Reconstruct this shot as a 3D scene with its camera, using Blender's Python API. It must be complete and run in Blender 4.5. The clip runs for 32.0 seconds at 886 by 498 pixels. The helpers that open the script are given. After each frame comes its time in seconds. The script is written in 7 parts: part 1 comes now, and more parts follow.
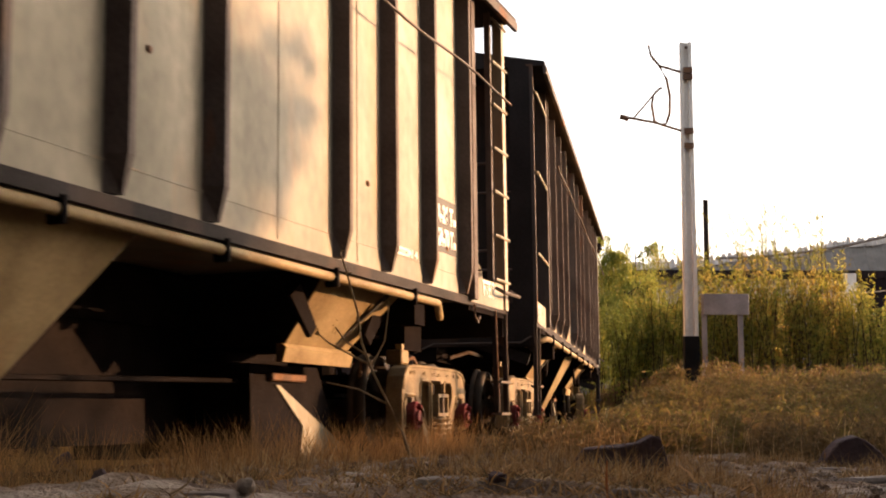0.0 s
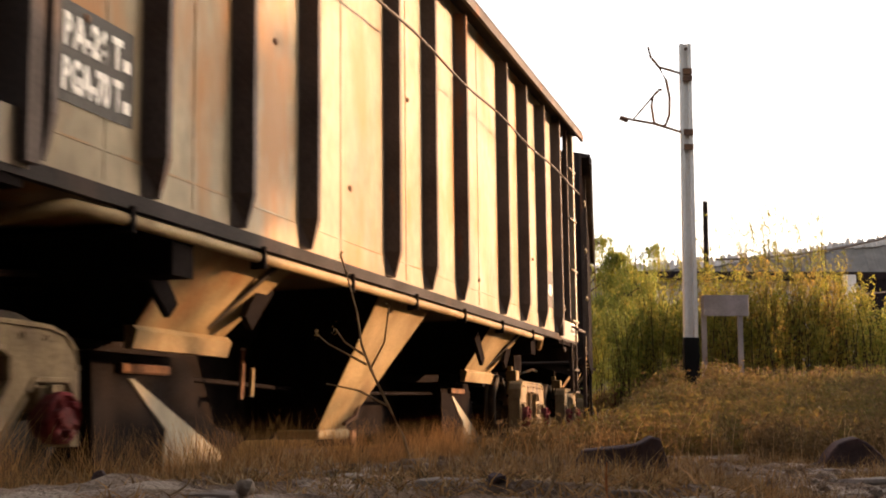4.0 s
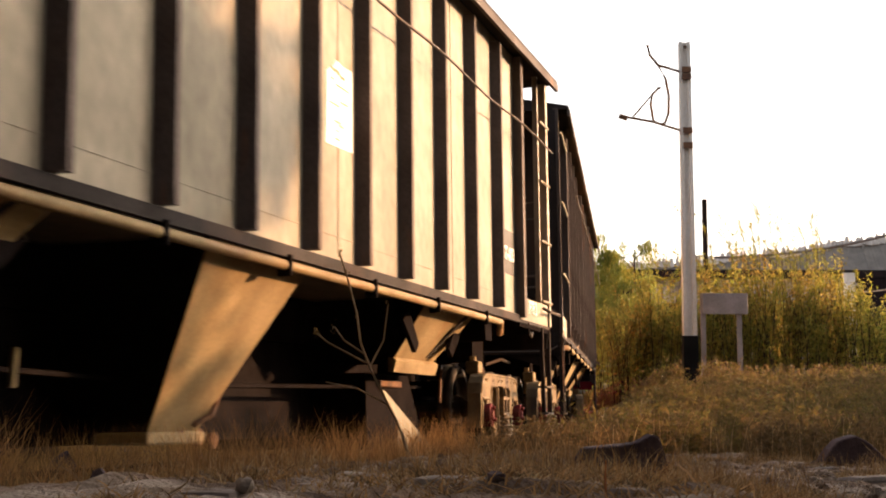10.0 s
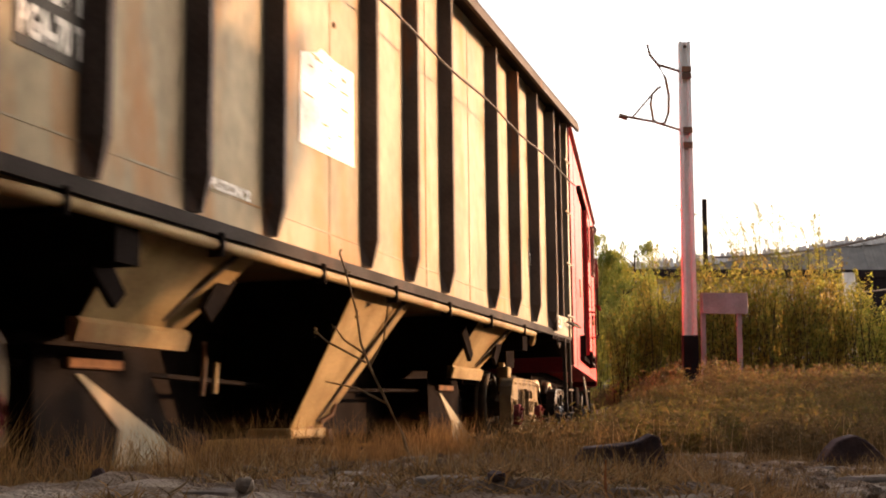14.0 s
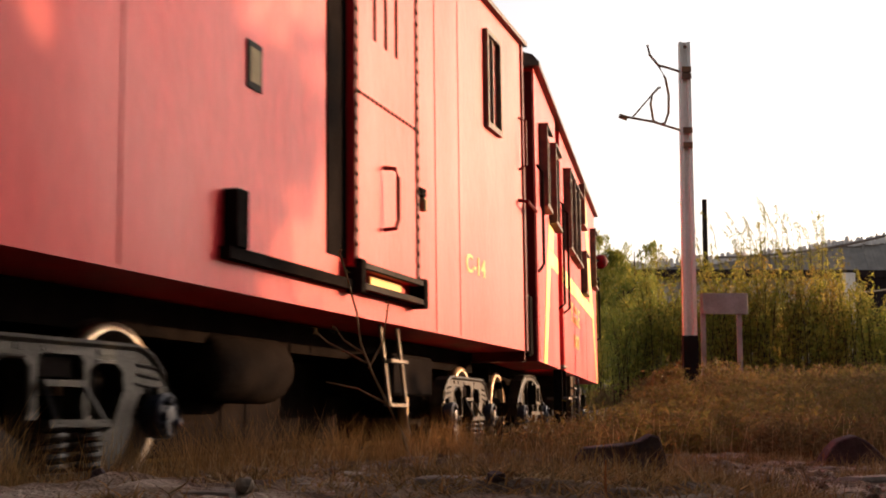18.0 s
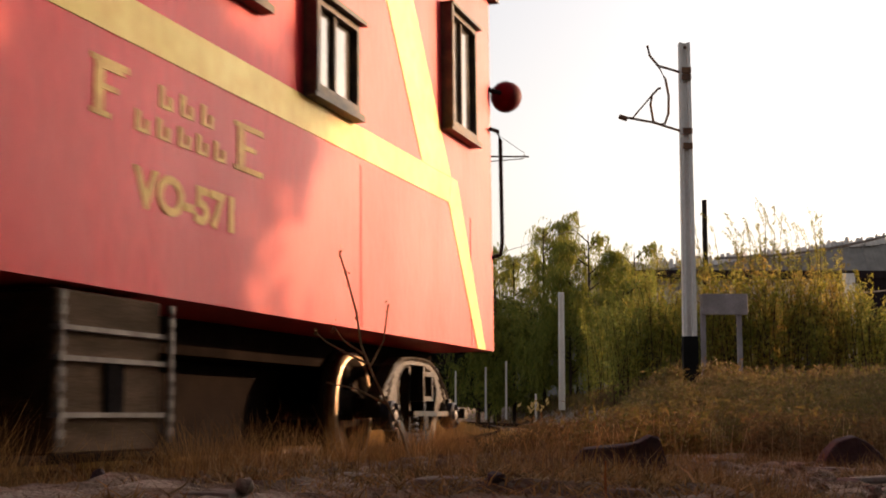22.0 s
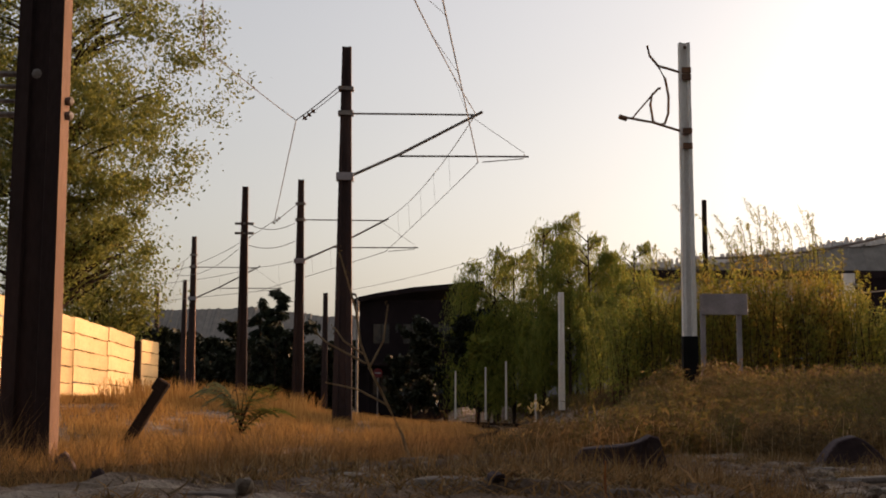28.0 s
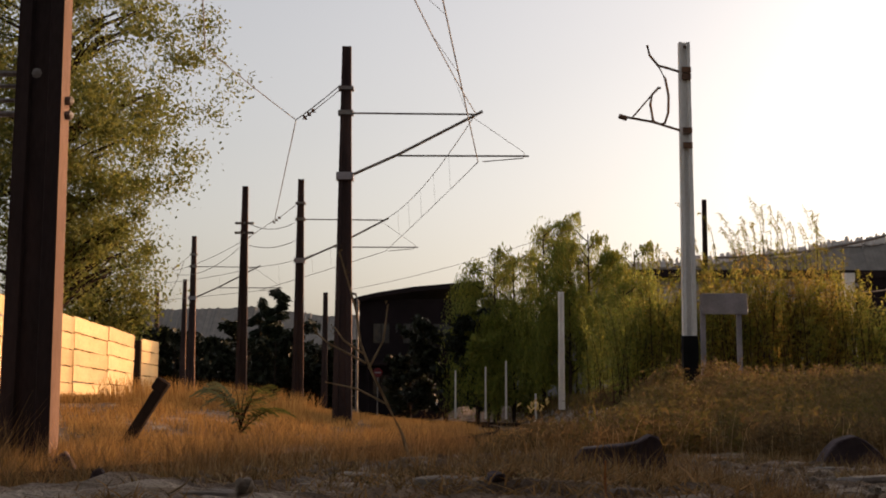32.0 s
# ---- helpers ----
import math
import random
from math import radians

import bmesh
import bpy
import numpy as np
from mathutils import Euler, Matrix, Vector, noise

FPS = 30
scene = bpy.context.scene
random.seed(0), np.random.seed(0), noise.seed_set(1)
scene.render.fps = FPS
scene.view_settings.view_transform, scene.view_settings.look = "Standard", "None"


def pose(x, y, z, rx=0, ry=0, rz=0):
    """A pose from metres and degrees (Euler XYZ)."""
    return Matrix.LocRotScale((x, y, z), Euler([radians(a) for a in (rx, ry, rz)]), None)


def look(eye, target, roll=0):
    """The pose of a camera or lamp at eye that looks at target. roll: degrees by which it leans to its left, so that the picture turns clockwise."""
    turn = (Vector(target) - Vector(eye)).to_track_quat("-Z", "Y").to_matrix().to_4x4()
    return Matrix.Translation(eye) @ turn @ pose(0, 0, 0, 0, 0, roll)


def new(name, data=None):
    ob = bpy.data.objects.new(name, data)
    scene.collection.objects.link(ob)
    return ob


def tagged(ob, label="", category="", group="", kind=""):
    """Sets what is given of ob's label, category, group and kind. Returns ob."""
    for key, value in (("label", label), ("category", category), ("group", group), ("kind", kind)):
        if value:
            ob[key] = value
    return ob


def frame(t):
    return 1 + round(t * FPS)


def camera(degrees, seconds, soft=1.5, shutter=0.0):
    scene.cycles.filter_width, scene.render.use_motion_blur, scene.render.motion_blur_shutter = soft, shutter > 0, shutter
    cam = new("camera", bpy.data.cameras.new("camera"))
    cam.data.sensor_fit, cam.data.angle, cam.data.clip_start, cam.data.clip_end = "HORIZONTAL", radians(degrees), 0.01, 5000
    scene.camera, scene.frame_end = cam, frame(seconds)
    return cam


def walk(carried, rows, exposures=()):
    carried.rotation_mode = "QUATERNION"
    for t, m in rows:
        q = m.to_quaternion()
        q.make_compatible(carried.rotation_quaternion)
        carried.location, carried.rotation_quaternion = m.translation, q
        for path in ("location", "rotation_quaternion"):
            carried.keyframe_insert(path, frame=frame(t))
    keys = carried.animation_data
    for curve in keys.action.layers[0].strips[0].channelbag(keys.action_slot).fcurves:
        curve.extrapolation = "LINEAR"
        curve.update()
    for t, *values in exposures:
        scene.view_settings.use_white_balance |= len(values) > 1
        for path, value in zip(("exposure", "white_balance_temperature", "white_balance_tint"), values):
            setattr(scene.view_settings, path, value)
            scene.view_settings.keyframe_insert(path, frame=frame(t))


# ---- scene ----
# The camera lies on a low tripod beside a curved track and hardly stirs.
cam = camera(37.64, 32.0, soft=1.9, shutter=0.5)
EYE = (0.0, 0.0, 0.377)


def aim(turn, tilt):
    return pose(*EYE, 90 + 7.20 + tilt, 0, turn) @ pose(0, 0, 0, 0, 0, 0.2)


CAMERA_ROWS = [
    (0.0, aim(0.03, 0.0)), (2.0, aim(0.02, 0.01)), (3.5, aim(0.02, 0.05)), (5.5, aim(0.0, 0.06)), (7.0, aim(0.0, 0.02)),
    (9.0, aim(-0.02, -0.03)), (12.0, aim(-0.02, -0.01)), (14.0, aim(-0.02, -0.04)), (18.0, aim(-0.02, -0.03)),
    (20.5, aim(-0.01, -0.01)), (23.0, aim(-0.03, 0.0)), (28.0, aim(-0.03, 0.0)), (32.0, aim(-0.03, -0.02))]
EXPOSURES = [(t, e, 6900, 17) for t, e in ((0.0, 1.92), (6.0, 1.92), (14.5, 1.77), (17.0, 1.4), (19.0, 1.15), (22.0, 1.1), (24.0, 0.88), (28.0, 0.8), (32.0, 0.8))]
walk(cam, CAMERA_ROWS, EXPOSURES)

# ---- light: a low evening sun from ahead and to the right ----
SUN_EL, SUN_AZ = 11.0, 30.0      # degrees above the horizon; from +x towards +y
world = bpy.data.worlds.new("world")
scene.world = world
world.use_nodes = True
wn = world.node_tree
sky = wn.nodes.new("ShaderNodeTexSky")
sky.sky_type, sky.sun_disc = "NISHITA", False
sky.sun_elevation, sky.sun_rotation = radians(SUN_EL), radians(90 - SUN_AZ)
sky.air_density, sky.dust_density, sky.ozone_density = 1.0, 4.5, 0.6
haze = wn.nodes.new("ShaderNodeHueSaturation")      # thin evening haze takes the blue out
haze.inputs["Saturation"].default_value = 0.5
wn.links.new(sky.outputs[0], haze.inputs["Color"])
wn.links.new(haze.outputs[0], wn.nodes["Background"].inputs[0])
wn.nodes["Background"].inputs[1].default_value = 0.15
sun = new("sun", bpy.data.lights.new("sun", "SUN"))
sun.data.energy, sun.data.angle, sun.data.color = 3.7, radians(0.6), (1.0, 0.575, 0.285)
sun_way = Vector((math.cos(radians(SUN_EL)) * math.cos(radians(SUN_AZ)), math.cos(radians(SUN_EL)) * math.sin(radians(SUN_AZ)), math.sin(radians(SUN_EL))))
sun.matrix_world = look(sun_way * 50, (0, 0, 0))


# ---- materials ----
def material(name, base, second=None, rough=0.7, metal=0.0, scale=3.0, fine=40.0, bump=0.15, stretch=(1, 1, 1), stain=None, stain_at=(0.55, 0.7), stain_scale=1.2, stain_stretch=(1, 1, 0.25), jitter=0.0, flat_bump=0.02, spec=0.06):
    """A surface with a broad and a fine variation, stains and a little relief."""
    m = bpy.data.materials.new(name)
    m.use_nodes = True
    nt = m.node_tree
    n, l = nt.nodes, nt.links
    bsdf = n["Principled BSDF"]
    tc = n.new("ShaderNodeTexCoord")
    mp = n.new("ShaderNodeMapping")
    mp.inputs["Scale"].default_value = stretch
    l.new(tc.outputs["Object"], mp.inputs[0])
    broad = n.new("ShaderNodeTexNoise")
    broad.inputs["Scale"].default_value, broad.inputs["Detail"].default_value = scale, 5
    l.new(mp.outputs[0], broad.inputs[0])
    grain = n.new("ShaderNodeTexNoise")
    grain.inputs["Scale"].default_value, grain.inputs["Detail"].default_value = fine, 4
    l.new(mp.outputs[0], grain.inputs[0])
    second = second or tuple(c * 0.7 for c in base)
    ramp = n.new("ShaderNodeMapRange")
    ramp.inputs[1].default_value, ramp.inputs[2].default_value = 0.35, 0.65
    l.new(broad.outputs[0], ramp.inputs[0])
    mix = n.new("ShaderNodeMixRGB")
    mix.inputs[1].default_value, mix.inputs[2].default_value = (*base, 1), (*second, 1)
    l.new(ramp.outputs[0], mix.inputs[0])
    over = n.new("ShaderNodeMixRGB")
    over.blend_type = "OVERLAY"
    over.inputs[0].default_value = 0.35
    l.new(mix.outputs[0], over.inputs[1])
    l.new(grain.outputs[0], over.inputs[2])
    colour = over
    if jitter:
        info = n.new("ShaderNodeObjectInfo")
        hsv = n.new("ShaderNodeHueSaturation")
        mr = n.new("ShaderNodeMapRange")
        mr.inputs[3].default_value, mr.inputs[4].default_value = 1 - jitter, 1 + jitter
        l.new(info.outputs["Random"], mr.inputs[0])
        l.new(mr.outputs[0], hsv.inputs["Value"])
        l.new(colour.outputs[0], hsv.inputs["Color"])
        colour = hsv
    if stain:
        smp = n.new("ShaderNodeMapping")
        smp.inputs["Scale"].default_value = stain_stretch
        l.new(tc.outputs["Object"], smp.inputs[0])
        info2 = n.new("ShaderNodeObjectInfo")
        l.new(info2.outputs["Random"], smp.inputs["Location"])
        st = n.new("ShaderNodeTexNoise")
        st.inputs["Scale"].default_value, st.inputs["Detail"].default_value = stain_scale, 7
        l.new(smp.outputs[0], st.inputs[0])
        sr = n.new("ShaderNodeMapRange")
        sr.inputs[1].default_value, sr.inputs[2].default_value = stain_at
        l.new(st.outputs[0], sr.inputs[0])
        smix = n.new("ShaderNodeMixRGB")
        smix.inputs[2].default_value = (*stain, 1)
        l.new(sr.outputs[0], smix.inputs[0])
        l.new(colour.outputs[0], smix.inputs[1])
        colour = smix
    l.new(colour.outputs[0], bsdf.inputs["Base Color"])
    rr = n.new("ShaderNodeMapRange")
    rr.inputs[3].default_value, rr.inputs[4].default_value = max(rough - 0.12, 0.03), min(rough + 0.12, 1)
    l.new(broad.outputs[0], rr.inputs[0])
    l.new(rr.outputs[0], bsdf.inputs["Roughness"])
    bsdf.inputs["Metallic"].default_value = metal
    bsdf.inputs["Specular IOR Level"].default_value = spec
    if bump:
        add = n.new("ShaderNodeMath")
        add.operation = "ADD"
        l.new(broad.outputs[0], add.inputs[0])
        l.new(grain.outputs[0], add.inputs[1])
        bp = n.new("ShaderNodeBump")
        bp.inputs["Strength"].default_value, bp.inputs["Distance"].default_value = bump, flat_bump
        l.new(add.outputs[0], bp.inputs["Height"])
        l.new(bp.outputs[0], bsdf.inputs["Normal"])
    return m


def leafy(name, base, second, translucent=0.35, rough=0.55):
    """Leaves that vary from leaf to leaf and let some light through."""
    m = bpy.data.materials.new(name)
    m.use_nodes = True
    nt = m.node_tree
    n, l = nt.nodes, nt.links
    bsdf = n["Principled BSDF"]
    geo = n.new("ShaderNodeNewGeometry")
    mix = n.new("ShaderNodeMixRGB")
    mix.inputs[1].default_value, mix.inputs[2].default_value = (*base, 1), (*second, 1)
    l.new(geo.outputs["Random Per Island"], mix.inputs[0])
    l.new(mix.outputs[0], bsdf.inputs["Base Color"])
    bsdf.inputs["Roughness"].default_value = rough
    bsdf.inputs["Specular IOR Level"].default_value = 0.12
    tr = n.new("ShaderNodeBsdfTranslucent")
    l.new(mix.outputs[0], tr.inputs[0])
    ms = n.new("ShaderNodeMixShader")
    ms.inputs[0].default_value = translucent
    l.new(bsdf.outputs[0], ms.inputs[1])
    l.new(tr.outputs[0], ms.inputs[2])
    l.new(ms.outputs[0], n["Material Output"].inputs[0])
    return m


RUST = (0.20, 0.075, 0.025)
M_WAGON = material("wagon_grey", (0.225, 0.20, 0.145), (0.15, 0.135, 0.098), rough=0.62, spec=0.11, scale=1.1, fine=9, bump=0.08, stretch=(1, 1, 0.75), stain=(0.27, 0.15, 0.07), stain_at=(0.60, 0.78), stain_scale=1.1, stain_stretch=(1.2, 1, 0.3))
M_WAGON_RUSTY = material("rusty_wagon_grey", (0.24, 0.197, 0.122), (0.165, 0.132, 0.082), rough=0.62, spec=0.11, scale=1.1, fine=9, bump=0.08, stretch=(1, 1, 0.75), stain=(0.235, 0.108, 0.028), stain_at=(0.47, 0.66), stain_scale=1.8, stain_stretch=(1.0, 1, 0.42))
# Darker than the sheets, with the ribs' shade in the colour; trim shares it.
M_RIB = material("rib_shade_and_trim_grey", (0.10, 0.082, 0.072), (0.07, 0.055, 0.047), rough=0.75, spec=0.05, scale=2, bump=0.1, stain=RUST, stain_at=(0.6, 0.75), stain_scale=2.5)
# Near black: besides black parts, it holds the shade below the cars.
M_UNDER = material("black_paint_and_shade", (0.010, 0.0085, 0.0085), (0.015, 0.0125, 0.012), rough=1.0, spec=0.0, scale=4, bump=0.2)
# Far darker than the sides: the shade on the wagon ends is coloured in.
M_END = material("end_shade_grey", (0.030, 0.025, 0.024), (0.020, 0.017, 0.016), rough=0.8, spec=0.05, scale=1.5, bump=0.1, stain=(0.06, 0.04, 0.03))
M_CHUTE = material("dusty_steel", (0.245, 0.178, 0.09), (0.155, 0.108, 0.052), rough=0.6, scale=2.5, bump=0.15, stain=RUST, stain_at=(0.55, 0.75))
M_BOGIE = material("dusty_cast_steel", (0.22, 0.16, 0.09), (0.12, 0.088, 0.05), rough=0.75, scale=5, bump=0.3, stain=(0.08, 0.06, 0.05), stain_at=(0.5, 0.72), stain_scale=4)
M_WHEEL = material("wheel_steel", (0.03, 0.022, 0.018), (0.018, 0.014, 0.012), rough=0.8, scale=6, bump=0.15)
M_TREAD = material("polished_tread", (0.55, 0.45, 0.34), (0.34, 0.25, 0.17), rough=0.4, metal=0.5, scale=8, bump=0.05)
M_WHEEL_DUSTY = material("dusty_wheel_steel", (0.05, 0.037, 0.026), (0.024, 0.019, 0.015), rough=0.75, scale=6, bump=0.15)
M_CAP_BLUE = material("blue_grey_axle_cap", (0.03, 0.035, 0.055), (0.02, 0.02, 0.03), rough=0.45, spec=0.3, scale=9, bump=0.2)
M_CAP = material("red_axle_cap", (0.15, 0.018, 0.022), (0.08, 0.03, 0.028), rough=0.75, spec=0.04, scale=9, bump=0.2)
M_RUSTY = material("rusty_iron", (0.17, 0.09, 0.05), (0.09, 0.055, 0.04), rough=0.8, scale=7, bump=0.3)
M_BLACK = material("black_lettering_panel", (0.04, 0.038, 0.034), (0.06, 0.055, 0.048), rough=0.6, scale=3, bump=0.05)
M_WHITE = material("white_lettering", (0.78, 0.76, 0.7), (0.6, 0.58, 0.54), rough=0.6, scale=8, bump=0.03)
M_RED = material("red_paint", (0.60, 0.026, 0.034), (0.53, 0.023, 0.03), rough=0.5, spec=0.13, scale=0.9, fine=18, bump=0.10, flat_bump=0.03, stretch=(1, 1, 0.35), stain=(0.45, 0.052, 0.058), stain_at=(0.46, 0.72), stain_scale=0.9, stain_stretch=(0.9, 1, 0.5))
# Darker copy of the red: shade on ends and doorway, and small trim.
M_RED_DARK = material("dark_red_shade_and_trim", (0.11, 0.006, 0.009), (0.07, 0.005, 0.007), rough=0.6, scale=1.5, bump=0.06)
M_YELLOW = material("yellow_paint", (0.80, 0.59, 0.18), (0.70, 0.50, 0.15), rough=0.55, spec=0.14, scale=1.5, fine=8, bump=0.0)
M_YELLOW_FADED = material("faded_yellow_paint", (0.74, 0.46, 0.13), (0.55, 0.28, 0.09), rough=0.6, spec=0.15, scale=6, bump=0.03)
M_DARKFRAME = material("dark_window_frame", (0.06, 0.05, 0.045), (0.12, 0.09, 0.06), rough=0.5, scale=6, bump=0.1)
M_GLASS = material("dark_window_glass", (0.03, 0.03, 0.03), (0.05, 0.045, 0.035), spec=0.5, rough=0.12, scale=3, bump=0.0)
# One concrete in two tones: shade in the shaft, sunlight in the edge.
M_CONC_DARK = material("shaded_mast_concrete", (0.043, 0.029, 0.026), (0.028, 0.019, 0.018), rough=0.95, spec=0.1, scale=1.5, fine=30, bump=0.3, stretch=(1, 1, 0.3), stain=(0.1, 0.06, 0.05), stain_at=(0.5, 0.8))
M_CONC_PALE = material("sunlit_concrete_edge", (0.14, 0.085, 0.06), (0.095, 0.058, 0.044), rough=0.95, spec=0.1, scale=2, fine=30, bump=0.3, stretch=(1, 1, 0.3))
M_POLE = material("whitewashed_concrete", (0.68, 0.65, 0.60), (0.55, 0.52, 0.47), rough=0.85, scale=2, bump=0.2, stretch=(1, 1, 0.3), stain=(0.4, 0.33, 0.26), stain_at=(0.58, 0.8), stain_scale=2)
M_POLE_BLACK = material("black_tar_band", (0.006, 0.006, 0.006), (0.01, 0.01, 0.01), rough=0.7, scale=4)
M_GREY_SHEET = material("weathered_sign_sheet", (0.24, 0.225, 0.235), (0.17, 0.16, 0.165), rough=0.6, scale=3, bump=0.05)
M_STEEL = material("grey_steel", (0.2, 0.18, 0.16), (0.12, 0.1, 0.09), rough=0.6, metal=0.25, scale=8)
M_RAIL = material("rail_steel", (0.035, 0.023, 0.016), (0.025, 0.017, 0.013), rough=0.95, spec=0.0, scale=6)
M_SLEEPER = material("sleeper_wood", (0.04, 0.03, 0.024), (0.028, 0.022, 0.018), rough=0.95, spec=0.05, scale=4, bump=0.4, stretch=(3, 0.6, 3))
M_FENCE = material("cream_concrete_panels", (0.54, 0.385, 0.205), (0.45, 0.31, 0.16), rough=0.85, scale=1.6, fine=25, bump=0.25, jitter=0.1)
M_BARK = material("bark", (0.035, 0.023, 0.017), (0.024, 0.016, 0.012), rough=0.95, scale=6, bump=0.6, stretch=(2, 2, 0.4))
M_STONE = material("dark_stone", (0.10, 0.072, 0.074), (0.055, 0.042, 0.045), rough=0.85, scale=5, bump=0.5)
M_SLAB = material("worn_concrete_slab", (0.30, 0.255, 0.22), (0.17, 0.14, 0.118), rough=0.9, scale=3, fine=40, bump=0.4, stain=(0.2, 0.15, 0.1), stain_at=(0.5, 0.7), stain_scale=3, stain_stretch=(1, 1, 1))
M_SOIL = material("dry_soil", (0.23, 0.16, 0.108), (0.095, 0.066, 0.048), rough=0.95, scale=5.5, fine=60, bump=1.0, flat_bump=0.05, stain=(0.37, 0.305, 0.245), stain_at=(0.50, 0.62), stain_scale=2.6, stain_stretch=(0.6, 1.5, 1))
M_BED = material("dark_track_bed", (0.035, 0.028, 0.022), (0.05, 0.036, 0.026), rough=0.95, spec=0.05, scale=2, fine=18, bump=0.8, flat_bump=0.05)
M_TANK = material("faded_grey_tank", (0.12, 0.10, 0.075), (0.075, 0.062, 0.048), rough=0.7, scale=4, bump=0.1, stain=RUST, stain_at=(0.6, 0.8))
M_CHUTE_DARK = material("dark_chute_steel", (0.05, 0.042, 0.034), (0.035, 0.03, 0.026), rough=0.8, scale=3, bump=0.15)
# Near-black wall and roof: the far house has its shade in the colour.
M_BRICK = material("shade_dark_brick", (0.014, 0.010, 0.011), (0.010, 0.0075, 0.008), rough=0.9, scale=1, bump=0.2)
M_ROOF = material("shade_dark_roofing", (0.018, 0.013, 0.014), (0.013, 0.010, 0.010), rough=0.85, scale=2, bump=0.2)
M_PALEWALL = material("pale_rendered_wall", (0.42, 0.40, 0.40), (0.34, 0.32, 0.32), rough=0.9, scale=0.7, bump=0.1)
# Distance haze is put into these pale hill and woods colours.
M_HILL = material("haze_pale_hill", (0.142, 0.132, 0.12), (0.172, 0.156, 0.14), rough=1.0, scale=0.02, fine=0.2, bump=0.0)
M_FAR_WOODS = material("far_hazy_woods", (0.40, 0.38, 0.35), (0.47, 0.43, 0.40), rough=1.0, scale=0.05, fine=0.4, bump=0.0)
L_WILLOW = leafy("willow_leaf", (0.105, 0.14, 0.027), (0.25, 0.235, 0.045), 0.55)
L_REED = leafy("reed_leaf", (0.15, 0.175, 0.03), (0.31, 0.245, 0.048), 0.6)
L_OLIVE = leafy("olive_shrub_leaf", (0.13, 0.12, 0.03), (0.31, 0.20, 0.048), 0.58)
L_POPLAR = leafy("poplar_leaf", (0.085, 0.105, 0.024), (0.20, 0.185, 0.045), 0.55)
# Leaves nearly black, with the shade of the far hedge painted in.
L_DARK = leafy("shade_dark_leaf", (0.009, 0.012, 0.006), (0.016, 0.018, 0.008), 0.1)
L_CONIFER = leafy("shade_dark_needle", (0.011, 0.016, 0.009), (0.02, 0.026, 0.013), 0.1)
L_GOLD = leafy("dry_grass_gold", (0.56, 0.33, 0.105), (0.28, 0.14, 0.045), 0.3, 0.7)
L_DULL = leafy("dull_dry_grass", (0.42, 0.24, 0.095), (0.115, 0.066, 0.032), 0.3, 0.8)
L_BROWN = leafy("dry_weed_brown", (0.075, 0.054, 0.027), (0.175, 0.112, 0.048), 0.4, 0.8)
L_PALE = leafy("sunlit_yellow_leaf", (0.65, 0.5, 0.2), (0.5, 0.36, 0.14), 0.4, 0.7)
L_STRAW = leafy("pale_straw", (0.5, 0.36, 0.19), (0.24, 0.16, 0.085), 0.2, 0.8)
L_GREENWEED = leafy("green_weed", (0.07, 0.068, 0.021), (0.165, 0.118, 0.036), 0.45, 0.7)
L_PALM = leafy("ailanthus_leaf", (0.07, 0.085, 0.015), (0.13, 0.12, 0.024), 0.4)


# ---- mesh helpers ----
def part(name, bm, mat, parent=None, label="", matrix=None, smooth=False):
    """Links a bmesh, or a finished mesh, as one object under its thing."""
    if isinstance(bm, bpy.types.Mesh):
        me = bm
    else:
        me = bpy.data.meshes.new(name)
        bm.to_mesh(me)
        bm.free()
        me.materials.append(mat)
        if smooth:
            for f in me.polygons:
                f.use_smooth = True
    ob = new(name, me)
    if parent:
        ob.parent = parent
    if matrix is not None:
        ob.matrix_basis = matrix
    if label:
        ob["label"] = label
    return ob


def thing(name, label, category, group="", kind="", matrix=None):
    ob = new(name)
    if matrix is not None:
        ob.matrix_basis = matrix
    return tagged(ob, label, category, group, kind)


def box(bm, x0, x1, y0, y1, z0, z1, m=None, bevel=0.0):
    vs = [bm.verts.new((x, y, z)) for z in (z0, z1) for x, y in ((x0, y0), (x1, y0), (x1, y1), (x0, y1))]
    fs = [(0, 3, 2, 1), (4, 5, 6, 7), (0, 1, 5, 4), (1, 2, 6, 5), (2, 3, 7, 6), (3, 0, 4, 7)]
    faces = [bm.faces.new([vs[i] for i in f]) for f in fs]
    if bevel:
        edges = list({e for f in faces for e in f.edges})
        made = bmesh.ops.bevel(bm, geom=edges, offset=bevel, segments=1, affect="EDGES")
        if m is not None:
            bmesh.ops.transform(bm, matrix=m, verts=list({v for f in made["faces"] for v in f.verts} | {v for v in vs if v.is_valid}))
    elif m is not None:
        for v in vs:
            v.co = m @ v.co
    return bm


def boxed(x0, x1, y0, y1, z0, z1, bevel=0.0):
    return box(bmesh.new(), x0, x1, y0, y1, z0, z1, None, bevel)


def prism(bm, outline, axis, a, b):
    """An outline of 2D points pushed along an axis: 'y' takes (x, z), 'x' takes (y, z), 'z' takes (x, y)."""
    def at(p, h):
        return {"y": (p[0], h, p[1]), "x": (h, p[0], p[1]), "z": (p[0], p[1], h)}[axis]
    lo = [bm.verts.new(at(p, a)) for p in outline]
    hi = [bm.verts.new(at(p, b)) for p in outline]
    k = len(outline)
    bm.faces.new(lo[::-1])
    bm.faces.new(hi)
    for i in range(k):
        bm.faces.new((lo[i], lo[(i + 1) % k], hi[(i + 1) % k], hi[i]))
    bmesh.ops.recalc_face_normals(bm, faces=bm.faces)
    return bm


